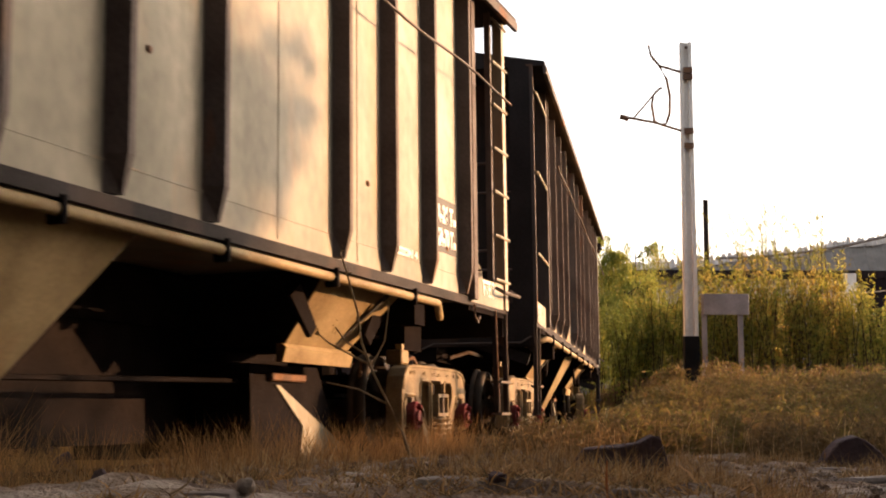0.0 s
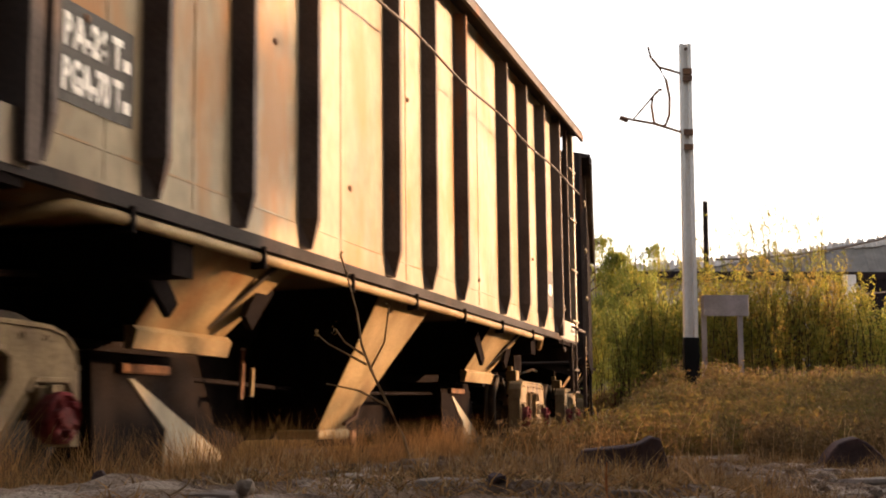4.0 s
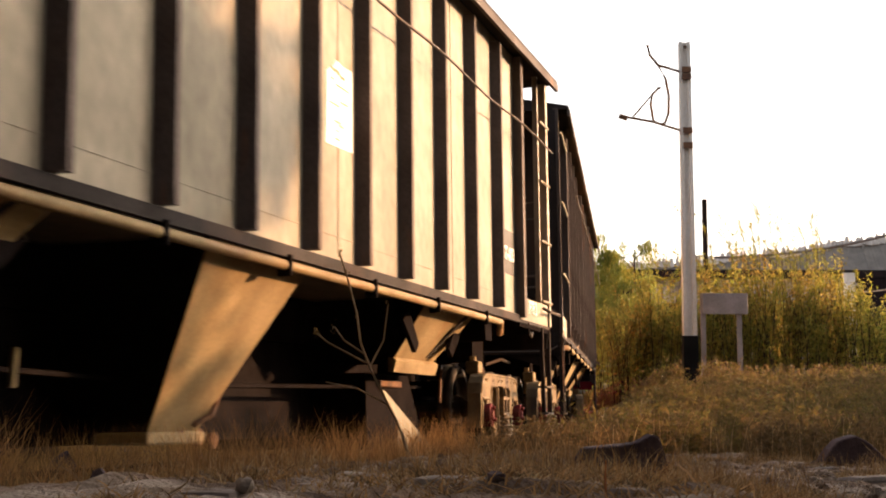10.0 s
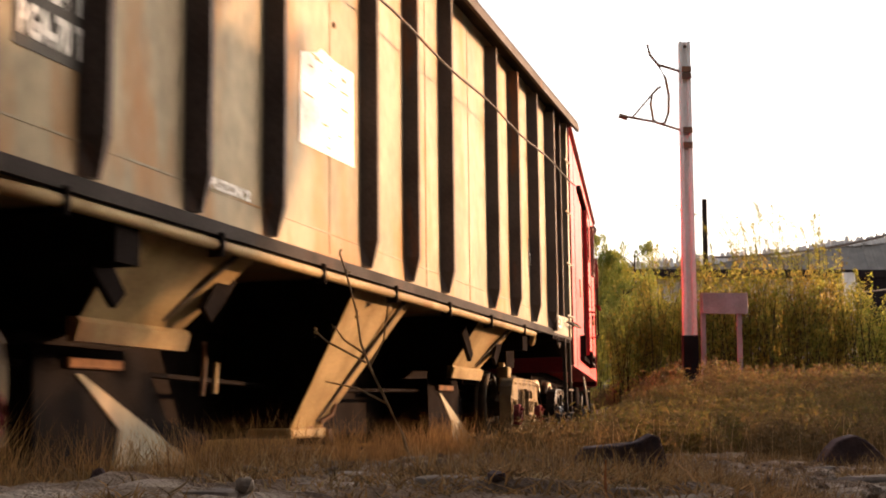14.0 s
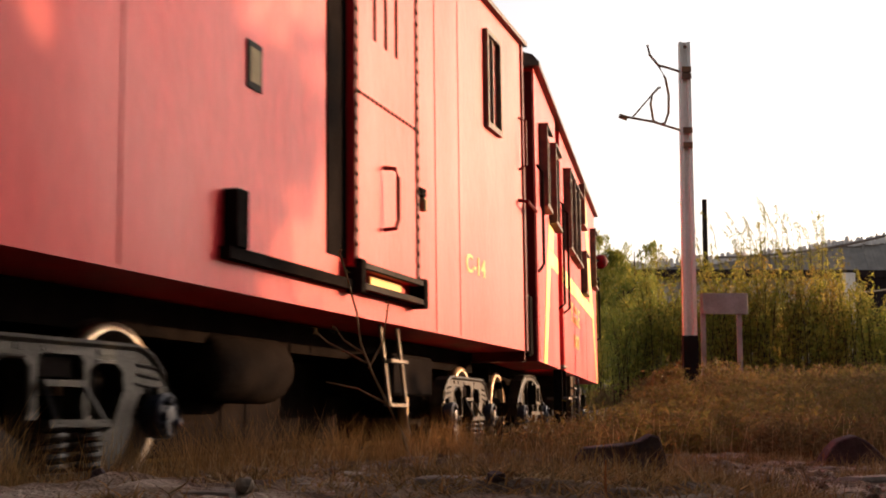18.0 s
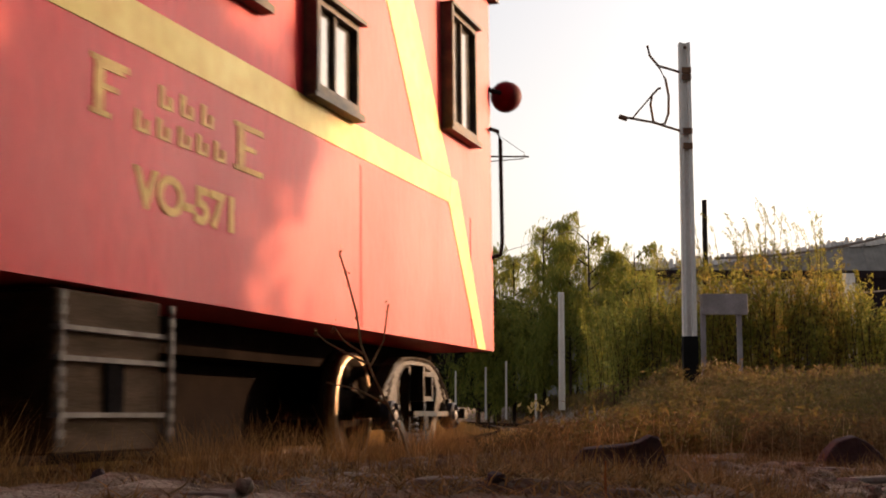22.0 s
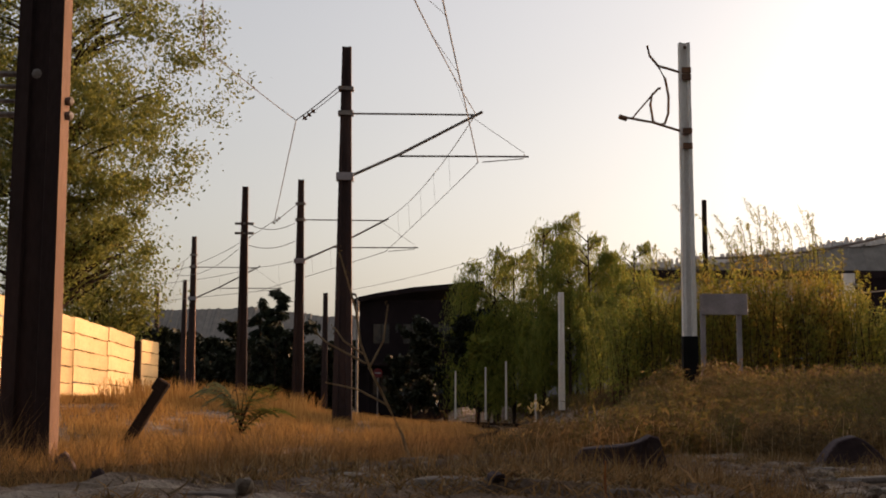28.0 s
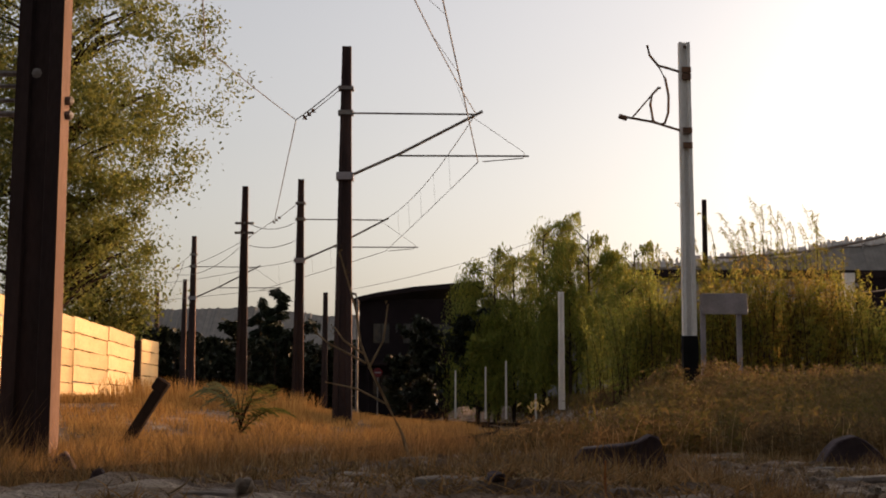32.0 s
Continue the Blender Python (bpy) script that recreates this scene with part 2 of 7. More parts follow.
def tube(bm, pts, r, sides=6, r_end=None):
    """A bent rod through points."""
    pts = [Vector(p) for p in pts]
    rings = []
    for i, p in enumerate(pts):
        d = (pts[min(i + 1, len(pts) - 1)] - pts[max(i - 1, 0)]).normalized()
        u = d.orthogonal().normalized() if abs(d.z) > 0.9 else Vector((0, 0, 1)).cross(d).normalized()
        w = d.cross(u)
        rad = r if r_end is None else r + (r_end - r) * i / (len(pts) - 1)
        rings.append([bm.verts.new(p + (u * math.cos(2 * math.pi * k / sides) + w * math.sin(2 * math.pi * k / sides)) * rad) for k in range(sides)])
    for a, b in zip(rings, rings[1:]):
        for k in range(sides):
            bm.faces.new((a[k], a[(k + 1) % sides], b[(k + 1) % sides], b[k]))
    bm.faces.new(rings[0][::-1])
    bm.faces.new(rings[-1])
    return bm


def tubed(pts, r, sides=6, r_end=None):
    return tube(bmesh.new(), pts, r, sides, r_end)


def lathe(bm, profile, centre, axis="y", seg=24, capped=True):
    """Turns (radius, height) pairs about an axis."""
    rings = []
    for r, h in profile:
        ring = []
        for k in range(seg):
            a = 2 * math.pi * k / seg
            c, s = r * math.cos(a), r * math.sin(a)
            p = {"y": (c, h, s), "z": (c, s, h), "x": (h, c, s)}[axis]
            ring.append(bm.verts.new(Vector(p) + Vector(centre)))
        rings.append(ring)
    for a, b in zip(rings, rings[1:]):
        for k in range(seg):
            bm.faces.new((a[k], a[(k + 1) % seg], b[(k + 1) % seg], b[k]))
    if capped:
        bm.faces.new(rings[0][::-1])
        bm.faces.new(rings[-1])
    bmesh.ops.recalc_face_normals(bm, faces=bm.faces)
    return bm


def lettering(name, text, size, mat, parent, at, width=None, squeeze=1.0, bold=0.004):
    """Painted letters on the side that faces -y; at: the left end of the base line."""
    cu = bpy.data.curves.new(name, "FONT")
    cu.body, cu.size, cu.extrude, cu.offset = text, size, 0.002, bold
    tmp = bpy.data.objects.new(name, cu)
    me = bpy.data.meshes.new_from_object(tmp)
    bpy.data.objects.remove(tmp)
    xs = [v.co.x for v in me.vertices]
    if width:
        squeeze = width / (max(xs) - min(xs))
    for v in me.vertices:
        v.co.x *= squeeze
    me.materials.append(mat)
    return part(name, me, None, parent, "", Matrix.Translation(at) @ pose(0, 0, 0, 90))


# ---- the line of the track ----
STEP = 0.5
S_MIN, S_MAX = -120.0, 160.0
S_AT = np.arange(S_MIN, S_MAX, STEP)
BEND = np.interp(S_AT, [-20, 5, 30, 55, 80, 110], [0.0084, 0.011, 0.0081, 0.0098, 0.0105, 0.011])
HEAD = np.cumsum(BEND) * STEP
I0 = int(-S_MIN / STEP)
HEAD = HEAD - HEAD[I0] + 1.20356
LINE_X = np.cumsum(np.cos(HEAD)) * STEP
LINE_Y = np.cumsum(np.sin(HEAD)) * STEP
LINE_X, LINE_Y = LINE_X - LINE_X[I0] - 4.0035, LINE_Y - LINE_Y[I0] + 3.5879
CANT = 0.0153


def on_line(s):
    return float(np.interp(s, S_AT, LINE_X)), float(np.interp(s, S_AT, LINE_Y)), float(np.interp(s, S_AT, HEAD))


def gone(t):
    """Metres that the train has run, from its place at 12 s."""
    d = t - 12.0
    return 3.40344 * d + 0.02118 * d * d - 0.000775 * d ** 3 + 0.0000084 * d ** 4


def car_pose(centre, half, t):
    ax, ay, _ = on_line(centre - half - gone(t))
    bx, by, _ = on_line(centre + half - gone(t))
    return Matrix.Translation(((ax + bx) / 2, (ay + by) / 2, 0)) @ Matrix.Rotation(math.atan2(by - ay, bx - ax), 4, "Z") @ Matrix.Rotation(-CANT, 4, "X")


def line_offset(x, y):
    """How far a place lies to the right of the track's middle."""
    d2 = (LINE_X - x) ** 2 + (LINE_Y - y) ** 2
    i = int(np.argmin(d2))
    return (x - LINE_X[i]) * math.sin(HEAD[i]) - (y - LINE_Y[i]) * math.cos(HEAD[i])


def smooth(a, b, v):
    u = min(max((v - a) / (b - a), 0.0), 1.0)
    return u * u * (3 - 2 * u)


def ground_z(x, y):
    o = line_offset(x, y)
    z = -0.24
    if o > 0:
        z += 0.27 * smooth(1.2, 3.0, o)
        z += 0.60 * smooth(1.5, 3.0, o) * smooth(12.0, 22.0, y) * (1 - 0.3 * smooth(30, 60, y))
        z += (0.22 + 0.2 * noise.noise((x * 2.3, y * 2.3, 8))) * math.exp(-((x - 4.15) / 0.5) ** 2 - ((y - 22.1) / 1.1) ** 2)
        z += 0.60 * smooth(29, 40, y) * smooth(1.7, 3.2, o)
        rim = 4.4 + 1.5 * smooth(-0.9, 0.2, x)
        z += 0.13 * (1 - smooth(0.5, 1.4, x)) * smooth(1.5, 2.2, o) * (1 - smooth(rim, rim + 1.3, y))
    else:
        z += 0.12 * smooth(1.3, 2.2, -o) + 0.50 * smooth(1.5, 7.0, -o) * smooth(15, 28, y) + 0.22 * smooth(5, 9, -o) * smooth(18, 30, y)
    far = smooth(26, 45, y)
    z += 0.05 * noise.noise((x * 0.5, y * 0.5, 0)) + 0.02 * noise.noise((x * 2.1, y * 2.1, 3))
    near = smooth(12, 8, y) * smooth(1.5, 2.1, o) * smooth(2.2, 3.0, y)
    if near > 0:        # trodden crusts and hollows
        z += near * (0.045 * (0.4 - abs(noise.noise((x * 2.2, y * 4.0, 11)))) + 0.026 * noise.noise((x * 5, y * 7, 12)) + 0.022 * noise.noise((x * 13, y * 13, 13)))
    return z * (1 - 0.3 * far)


# ---- ground: one sheet to the horizon ----
def build_ground():
    def spread(lo, hi, near_lo, near_hi, step):
        near = list(np.arange(near_lo, near_hi + 0.001, step))
        out, v, d = [], near_hi, step
        while v < hi:
            d *= 1.3
            v += d
            out.append(min(v, hi))
        back, v, d = [], near_lo, step
        while v > lo:
            d *= 1.3
            v -= d
            back.append(max(v, lo))
        return back[::-1] + near + out
    xs = sorted(set(spread(-2500, 2500, -14, 14, 0.4)) | {round(v, 3) for v in np.arange(-2.95, 4.4, 0.07)})
    ys = sorted(set(spread(-600, 3500, 1, 34, 0.4)) | {round(v, 3) for v in np.arange(2.6, 10.5, 0.07)})

    verts = [(x, y, ground_z(x, y) if abs(x) < 90 and -60 < y < 120 else -0.2) for y in ys for x in xs]
    w = len(xs)
    faces = [(j * w + i, j * w + i + 1, (j + 1) * w + i + 1, (j + 1) * w + i) for j in range(len(ys) - 1) for i in range(w - 1)]
    me = bpy.data.meshes.new("ground")
    me.from_pydata(verts, [], faces)
    me.materials.append(M_SOIL)
    for f in me.polygons:
        f.use_smooth = True
    tagged(new("ground", me), "dry brown soil with straw and weeds beside the track", "ground", "", "structure")


build_ground()


def build_track():
    track = thing("railway_track", "weathered steel rails on wooden sleepers in dry grass", "railway track", kind="structure")
    for side, o in (("left", 0.87), ("right", -0.87)):
        bm = bmesh.new()
        prof = [(-0.07, -0.15), (0.07, -0.15), (0.07, -0.135), (0.012, -0.115), (0.012, -0.045), (0.036, -0.035), (0.036, 0.0), (-0.036, 0.0), (-0.036, -0.035), (-0.012, -0.045), (-0.012, -0.115), (-0.07, -0.135)]
        rings = []
        for s in np.arange(-45, 110, 1.5):
            x, y, h = on_line(s)
            rings.append([bm.verts.new((x - math.sin(h) * (o + p[0]), y + math.cos(h) * (o + p[0]), p[1] - 0.04 - o * CANT)) for p in prof])
        k = len(prof)
        for a, b in zip(rings, rings[1:]):
            for i in range(k):
                bm.faces.new((a[i], a[(i + 1) % k], b[(i + 1) % k], b[i]))
        bmesh.ops.recalc_face_normals(bm, faces=bm.faces)
        part("rail", bm, M_RAIL, track)
    bm = bmesh.new()
    rows = []
    for s in np.arange(-45, 108, 0.5):
        x, y, h = on_line(s)
        row = []
        for o in (-1.75, -1.2, -0.4, 0.4, 1.2, 1.75):
            z = -0.21 - 0.09 * (abs(o) > 1.5) + 0.03 * noise.noise((x * 3 + o, y * 3, 1)) - o * -CANT
            row.append(bm.verts.new((x - math.sin(h) * o, y + math.cos(h) * o, z)))
        rows.append(row)
    for p, q in zip(rows, rows[1:]):
        for k in range(5):
            bm.faces.new((p[k], p[k + 1], q[k + 1], q[k]))
    bmesh.ops.recalc_face_normals(bm, faces=bm.faces)
    part("track_bed", bm, M_BED, track, "dark ballast")
    bm = boxed(-0.11, 0.11, -1.35, 1.35, -0.33, -0.188, 0.012)
    me = bpy.data.meshes.new("sleeper")
    bm.to_mesh(me)
    bm.free()
    me.materials.append(M_SLEEPER)
    for s in np.arange(-20, 100, 0.65):
        x, y, h = on_line(s)
        part("sleeper", me, None, track, "", Matrix.Translation((x, y, 0)) @ Matrix.Rotation(h, 4, "Z") @ Matrix.Rotation(-CANT, 4, "X"))


build_track()

# ---- the train ----
MESHES = {}


def shared(key, make, mat, smooth_shade=False):
    """A mesh that alike parts use together."""
    if key not in MESHES:
        bm = make()
        me = bpy.data.meshes.new(key)
        bm.to_mesh(me)
        bm.free()
        me.materials.append(mat)
        if smooth_shade:
            for f in me.polygons:
                f.use_smooth = True
        MESHES[key] = me
    return MESHES[key]


WHEELSETS = []     # (object, its place in its bogie)
R_WHEEL = 0.44
Z_AXLE = 0.40


def wheel_mesh():
    bm = bmesh.new()
    for s in (-1, 1):
        c = (0, 0, 0)
        prof = [(0.09, 0.76), (0.12, 0.74), (0.14, 0.80), (0.36, 0.84), (0.375, 0.80), (R_WHEEL + 0.03, 0.80), (R_WHEEL + 0.03, 0.83), (R_WHEEL, 0.845), (R_WHEEL - 0.008, 0.935), (0.385, 0.935), (0.37, 0.88), (0.16, 0.86), (0.13, 0.95), (0.085, 0.95)]
        lathe(bm, [(r, h * s) for r, h in prof], c, "y", 28)
        for k in range(4):        # lightening ribs that show the turn
            a = k * math.pi / 2 + 0.3
            m = Matrix.Rotation(a, 4, "Y")
            box(bm, 0.15, 0.36, min(0.87 * s, 0.90 * s), max(0.87 * s, 0.90 * s), -0.015, 0.015, m)
    lathe(bm, [(0.075, -1.12), (0.085, -0.9), (0.085, 0.9), (0.075, 1.12)], (0, 0, 0), "y", 12)
    return bm


def holed_plate(bm, outer, holes, lo, hi, bevel=0.0):
    """A plate in x and z with openings, between two depths in y."""
    edges = []
    for loop in (outer, *holes):
        vs = [bm.verts.new((x, lo, z)) for x, z in loop]
        edges += [bm.edges.new((vs[k], vs[(k + 1) % len(vs)])) for k in range(len(vs))]
    made = bmesh.ops.triangle_fill(bm, use_beauty=True, use_dissolve=False, edges=edges)
    faces = [f for f in made["geom"] if isinstance(f, bmesh.types.BMFace)]
    more = bmesh.ops.extrude_face_region(bm, geom=faces)
    for v in more["geom"]:
        if isinstance(v, bmesh.types.BMVert):
            v.co.y += hi - lo
    bmesh.ops.recalc_face_normals(bm, faces=bm.faces)


def side_frame_mesh(y):
    """A cast side frame: two teardrop windows, a bolster opening, and square jaws over the axles."""
    bm = bmesh.new()
    lo, hi = y - 0.07, y + 0.07
    half = [(0.62, 0.775), (0.82, 0.765), (0.93, 0.735), (1.01, 0.67), (1.045, 0.56), (1.05, 0.20), (0.985, 0.20), (0.985, 0.45), (0.95, 0.495), (0.70, 0.495), (0.655, 0.45), (0.50, 0.25), (0.33, 0.06)]
    outer = half + [(-x, z) for x, z in reversed(half)]
    drop = [(0.24, 0.60), (0.28, 0.645), (0.46, 0.645), (0.52, 0.61), (0.53, 0.50), (0.46, 0.40), (0.36, 0.26), (0.28, 0.215), (0.24, 0.25)]
    holes = [drop, [(-x, z) for x, z in reversed(drop)], [(-0.185, 0.14), (0.185, 0.14), (0.185, 0.62), (0.15, 0.65), (-0.15, 0.65), (-0.185, 0.62)]]
    holed_plate(bm, outer, holes, lo, hi)
    s = -1 if y < 0 else 1
    out = y + s * 0.07

    def face(x0, x1, z0, z1, d0, d1):
        box(bm, x0, x1, min(out + s * d0, out + s * d1), max(out + s * d0, out + s * d1), z0, z1)
    # rolled rims of the windows, the top flange, raised cast marks
    for q in (-1, 1):
        tube(bm, [(q * x, out, z) for x, z in drop + drop[:1]], 0.014, 5)
        tube(bm, [(q * 0.655, out, 0.45), (q * 0.70, out, 0.51), (q * 0.95, out, 0.51), (q * 1.0, out, 0.45), (q * 1.0, out, 0.24)], 0.017, 5)
        tube(bm, [(q * 0.64, out, 0.43), (q * 0.49, out, 0.24), (q * 0.33, out, 0.075)], 0.016, 5)
        face(min(q * 0.195, q * 0.23), max(q * 0.195, q * 0.23), 0.15, 0.63, 0, 0.022)
    tube(bm, [(-1.03, out, 0.56), (-1.0, out, 0.66), (-0.92, out, 0.725), (-0.80, out, 0.752), (-0.4, out, 0.762), (0.4, out, 0.762), (0.80, out, 0.752), (0.92, out, 0.725), (1.0, out, 0.66), (1.03, out, 0.56)], 0.014, 5)
    for x, w_ in ((-0.78, 0.035), (-0.68, 0.05), (-0.36, 0.06), (-0.06, 0.07), (0.10, 0.05), (0.40, 0.06), (0.62, 0.03), (0.80, 0.04)):
        face(x - w_, x + w_, 0.688, 0.716, 0, 0.006)
        face(x - w_ * 0.4, x + w_ * 0.4, 0.694, 0.722, 0.006, 0.010)
    # bolster end in its opening: a hollow box with a middle web, and the spring seat
    for (x0, x1, z0, z1) in ((-0.17, 0.17, 0.50, 0.53), (-0.17, 0.17, 0.33, 0.36), (-0.17, -0.145, 0.36, 0.50), (0.145, 0.17, 0.36, 0.50), (-0.02, 0.02, 0.36, 0.50)):
        box(bm, x0, x1, y - 0.14, y + 0.14, z0, z1)
    box(bm, -0.30, 0.30, y - 0.16, y + 0.16, 0.05, 0.085)
    return bm


def van_side_frame_mesh(y):
    """A lighter cast frame with three round-headed windows and a bracket before the springs."""
    bm = bmesh.new()
    lo, hi = y - 0.06, y + 0.06
    half = [(0.66, 0.705), (0.80, 0.665), (0.93, 0.56), (0.99, 0.44), (0.99, 0.22), (0.93, 0.22), (0.92, 0.40), (0.88, 0.45), (0.70, 0.45), (0.655, 0.38), (0.52, 0.10), (0.40, 0.06)]
    outer = half + [(-x, z) for x, z in reversed(half)]
    arch = [(0.25, 0.34), (0.25, 0.56), (0.29, 0.605), (0.45, 0.605), (0.52, 0.56), (0.53, 0.46), (0.44, 0.28), (0.30, 0.22)]
    holes = [arch, [(-x, z) for x, z in reversed(arch)], [(-0.185, 0.14), (0.185, 0.14), (0.185, 0.60), (0.15, 0.63), (-0.15, 0.63), (-0.185, 0.60)]]
    holed_plate(bm, outer, holes, lo, hi)
    s = -1 if y < 0 else 1
    out = y + s * 0.06
    tube(bm, [(-0.97, out, 0.44), (-0.92, out, 0.55), (-0.79, out, 0.65), (-0.66, out, 0.69), (0.66, out, 0.69), (0.79, out, 0.65), (0.92, out, 0.55), (0.97, out, 0.44)], 0.02, 6)
    for q in (-1, 1):
        tube(bm, [(q * x, out, z) for x, z in arch[:6]], 0.012, 5)
        for k in range(3):      # cast ribs over the axle box
            tube(bm, [(q * 0.66, out, 0.60 - 0.05 * k), (q * (0.84 + 0.03 * k), out, 0.585 - 0.055 * k)], 0.012, 4)
    for (x, w_) in ((-0.48, 0.05), (-0.30, 0.06), (-0.1, 0.05), (0.34, 0.05)):
        box(bm, x - w_, x + w_, min(out, out + s * 0.008), max(out, out + s * 0.008), 0.635, 0.665)
    # the spring plank with two sloping straps
    z0, far = 0.30, out + s * 0.12
    box(bm, -0.24, 0.24, min(out, far), max(out, far), z0 - 0.018, z0 + 0.018)
    box(bm, -0.16, 0.16, min(out, out + s * 0.03), max(out, out + s * 0.03), 0.475, 0.505)
    for q in (-1, 1):
        tube(bm, [(q * 0.15, out + s * 0.015, 0.49), (q * 0.19, far, z0)], 0.014, 5)
    box(bm, -0.30, 0.30, y - 0.14, y + 0.16, 0.04, 0.07)
    return bm


def old_side_frame_mesh(y):
    """An arched frame of forged bars round one wide opening, with a boxed bolster end."""
    bm = bmesh.new()
    lo, hi = y - 0.06, y + 0.06
    half = [(0.15, 0.835), (0.42, 0.82), (0.64, 0.75), (0.82, 0.64), (0.98, 0.53), (1.04, 0.46), (1.04, 0.32), (0.96, 0.32), (0.95, 0.42), (0.88, 0.46), (0.74, 0.46), (0.68, 0.40), (0.52, 0.12), (0.40, 0.08)]
    outer = half + [(-x, z) for x, z in reversed(half)]
    side = [(0.24, 0.20), (0.24, 0.755), (0.36, 0.745), (0.50, 0.68), (0.58, 0.58), (0.56, 0.46), (0.46, 0.30), (0.34, 0.20)]
    holes = [side, [(-x, z) for x, z in reversed(side)], [(-0.20, 0.20), (0.20, 0.20), (0.20, 0.77), (-0.20, 0.77)]]
    holed_plate(bm, outer, holes, lo, hi)
    s = -1 if y < 0 else 1
    out = y + s * 0.06
    tube(bm, [(-1.02, out, 0.47), (-0.81, out, 0.62), (-0.63, out, 0.73), (-0.41, out, 0.80), (-0.15, out, 0.82), (0.15, out, 0.82), (0.41, out, 0.80), (0.63, out, 0.73), (0.81, out, 0.62), (1.02, out, 0.47)], 0.018, 6)
    for q in (-1, 1):
        tube(bm, [(q * x, out, z) for x, z in side[1:7]], 0.012, 5)
        for k in range(3):
            tube(bm, [(q * (0.66 + 0.05 * k), out, 0.66 - 0.06 * k), (q * (0.80 + 0.04 * k), out, 0.59 - 0.06 * k)], 0.011, 4)
    for (x0, x1, z0, z1) in ((-0.15, 0.15, 0.46, 0.50), (-0.15, 0.15, 0.67, 0.71), (-0.15, -0.11, 0.50, 0.67), (0.11, 0.15, 0.50, 0.67)):
        box(bm, x0, x1, min(out - s * 0.1, out + s * 0.10), max(out - s * 0.1, out + s * 0.10), z0, z1)
    box(bm, -0.30, 1.20, min(out, out + s * 0.06), max(out, out + s * 0.06), 0.33, 0.375)
    box(bm, 1.14, 1.24, min(out, out + s * 0.12), max(out, out + s * 0.12), 0.31, 0.40)
    box(bm, 0.02, 0.16, min(out, out + s * 0.05), max(out, out + s * 0.05), 0.22, 0.33)
    for k in range(4):
        tube(bm, [(0.66 + 0.11 * k, out + s * 0.03, 0.36), (0.68 + 0.11 * k, out + s * 0.03, 0.45 - 0.015 * k)], 0.014, 5)
    return bm


def axle_cap_mesh(s):
    """A turned bearing cap with a raised rim, a hub and three bolt lugs."""
    bm = bmesh.new()
    lathe(bm, [(0.10, -0.09 * s), (0.122, -0.05 * s), (0.122, 0.03 * s), (0.105, 0.045 * s), (0.098, 0.02 * s), (0.052, 0.018 * s), (0.048, 0.05 * s), (0.02, 0.055 * s)], (0, 0, 0), "y", 18)
    for k in range(3):
        a = 2 * math.pi * k / 3
        lathe(bm, [(0.021, 0.015 * s), (0.021, 0.06 * s), (0.012, 0.066 * s)], (0.076 * math.cos(a), 0, 0.076 * math.sin(a)), "y", 7)
        box(bm, 0.05, 0.10, min(0.02 * s, 0.036 * s), max(0.02 * s, 0.036 * s), -0.012, 0.012, Matrix.Rotation(-a - 1.05, 4, "Y"))
    return bm


def spring_mesh():
    pts = [(0.08 * math.cos(a), 0.08 * math.sin(a), 0.085 + 0.235 * a / (2 * math.pi * 5)) for a in np.arange(0, 2 * math.pi * 5 + 0.01, math.pi / 5)]
    return tubed(pts, 0.019, 6)


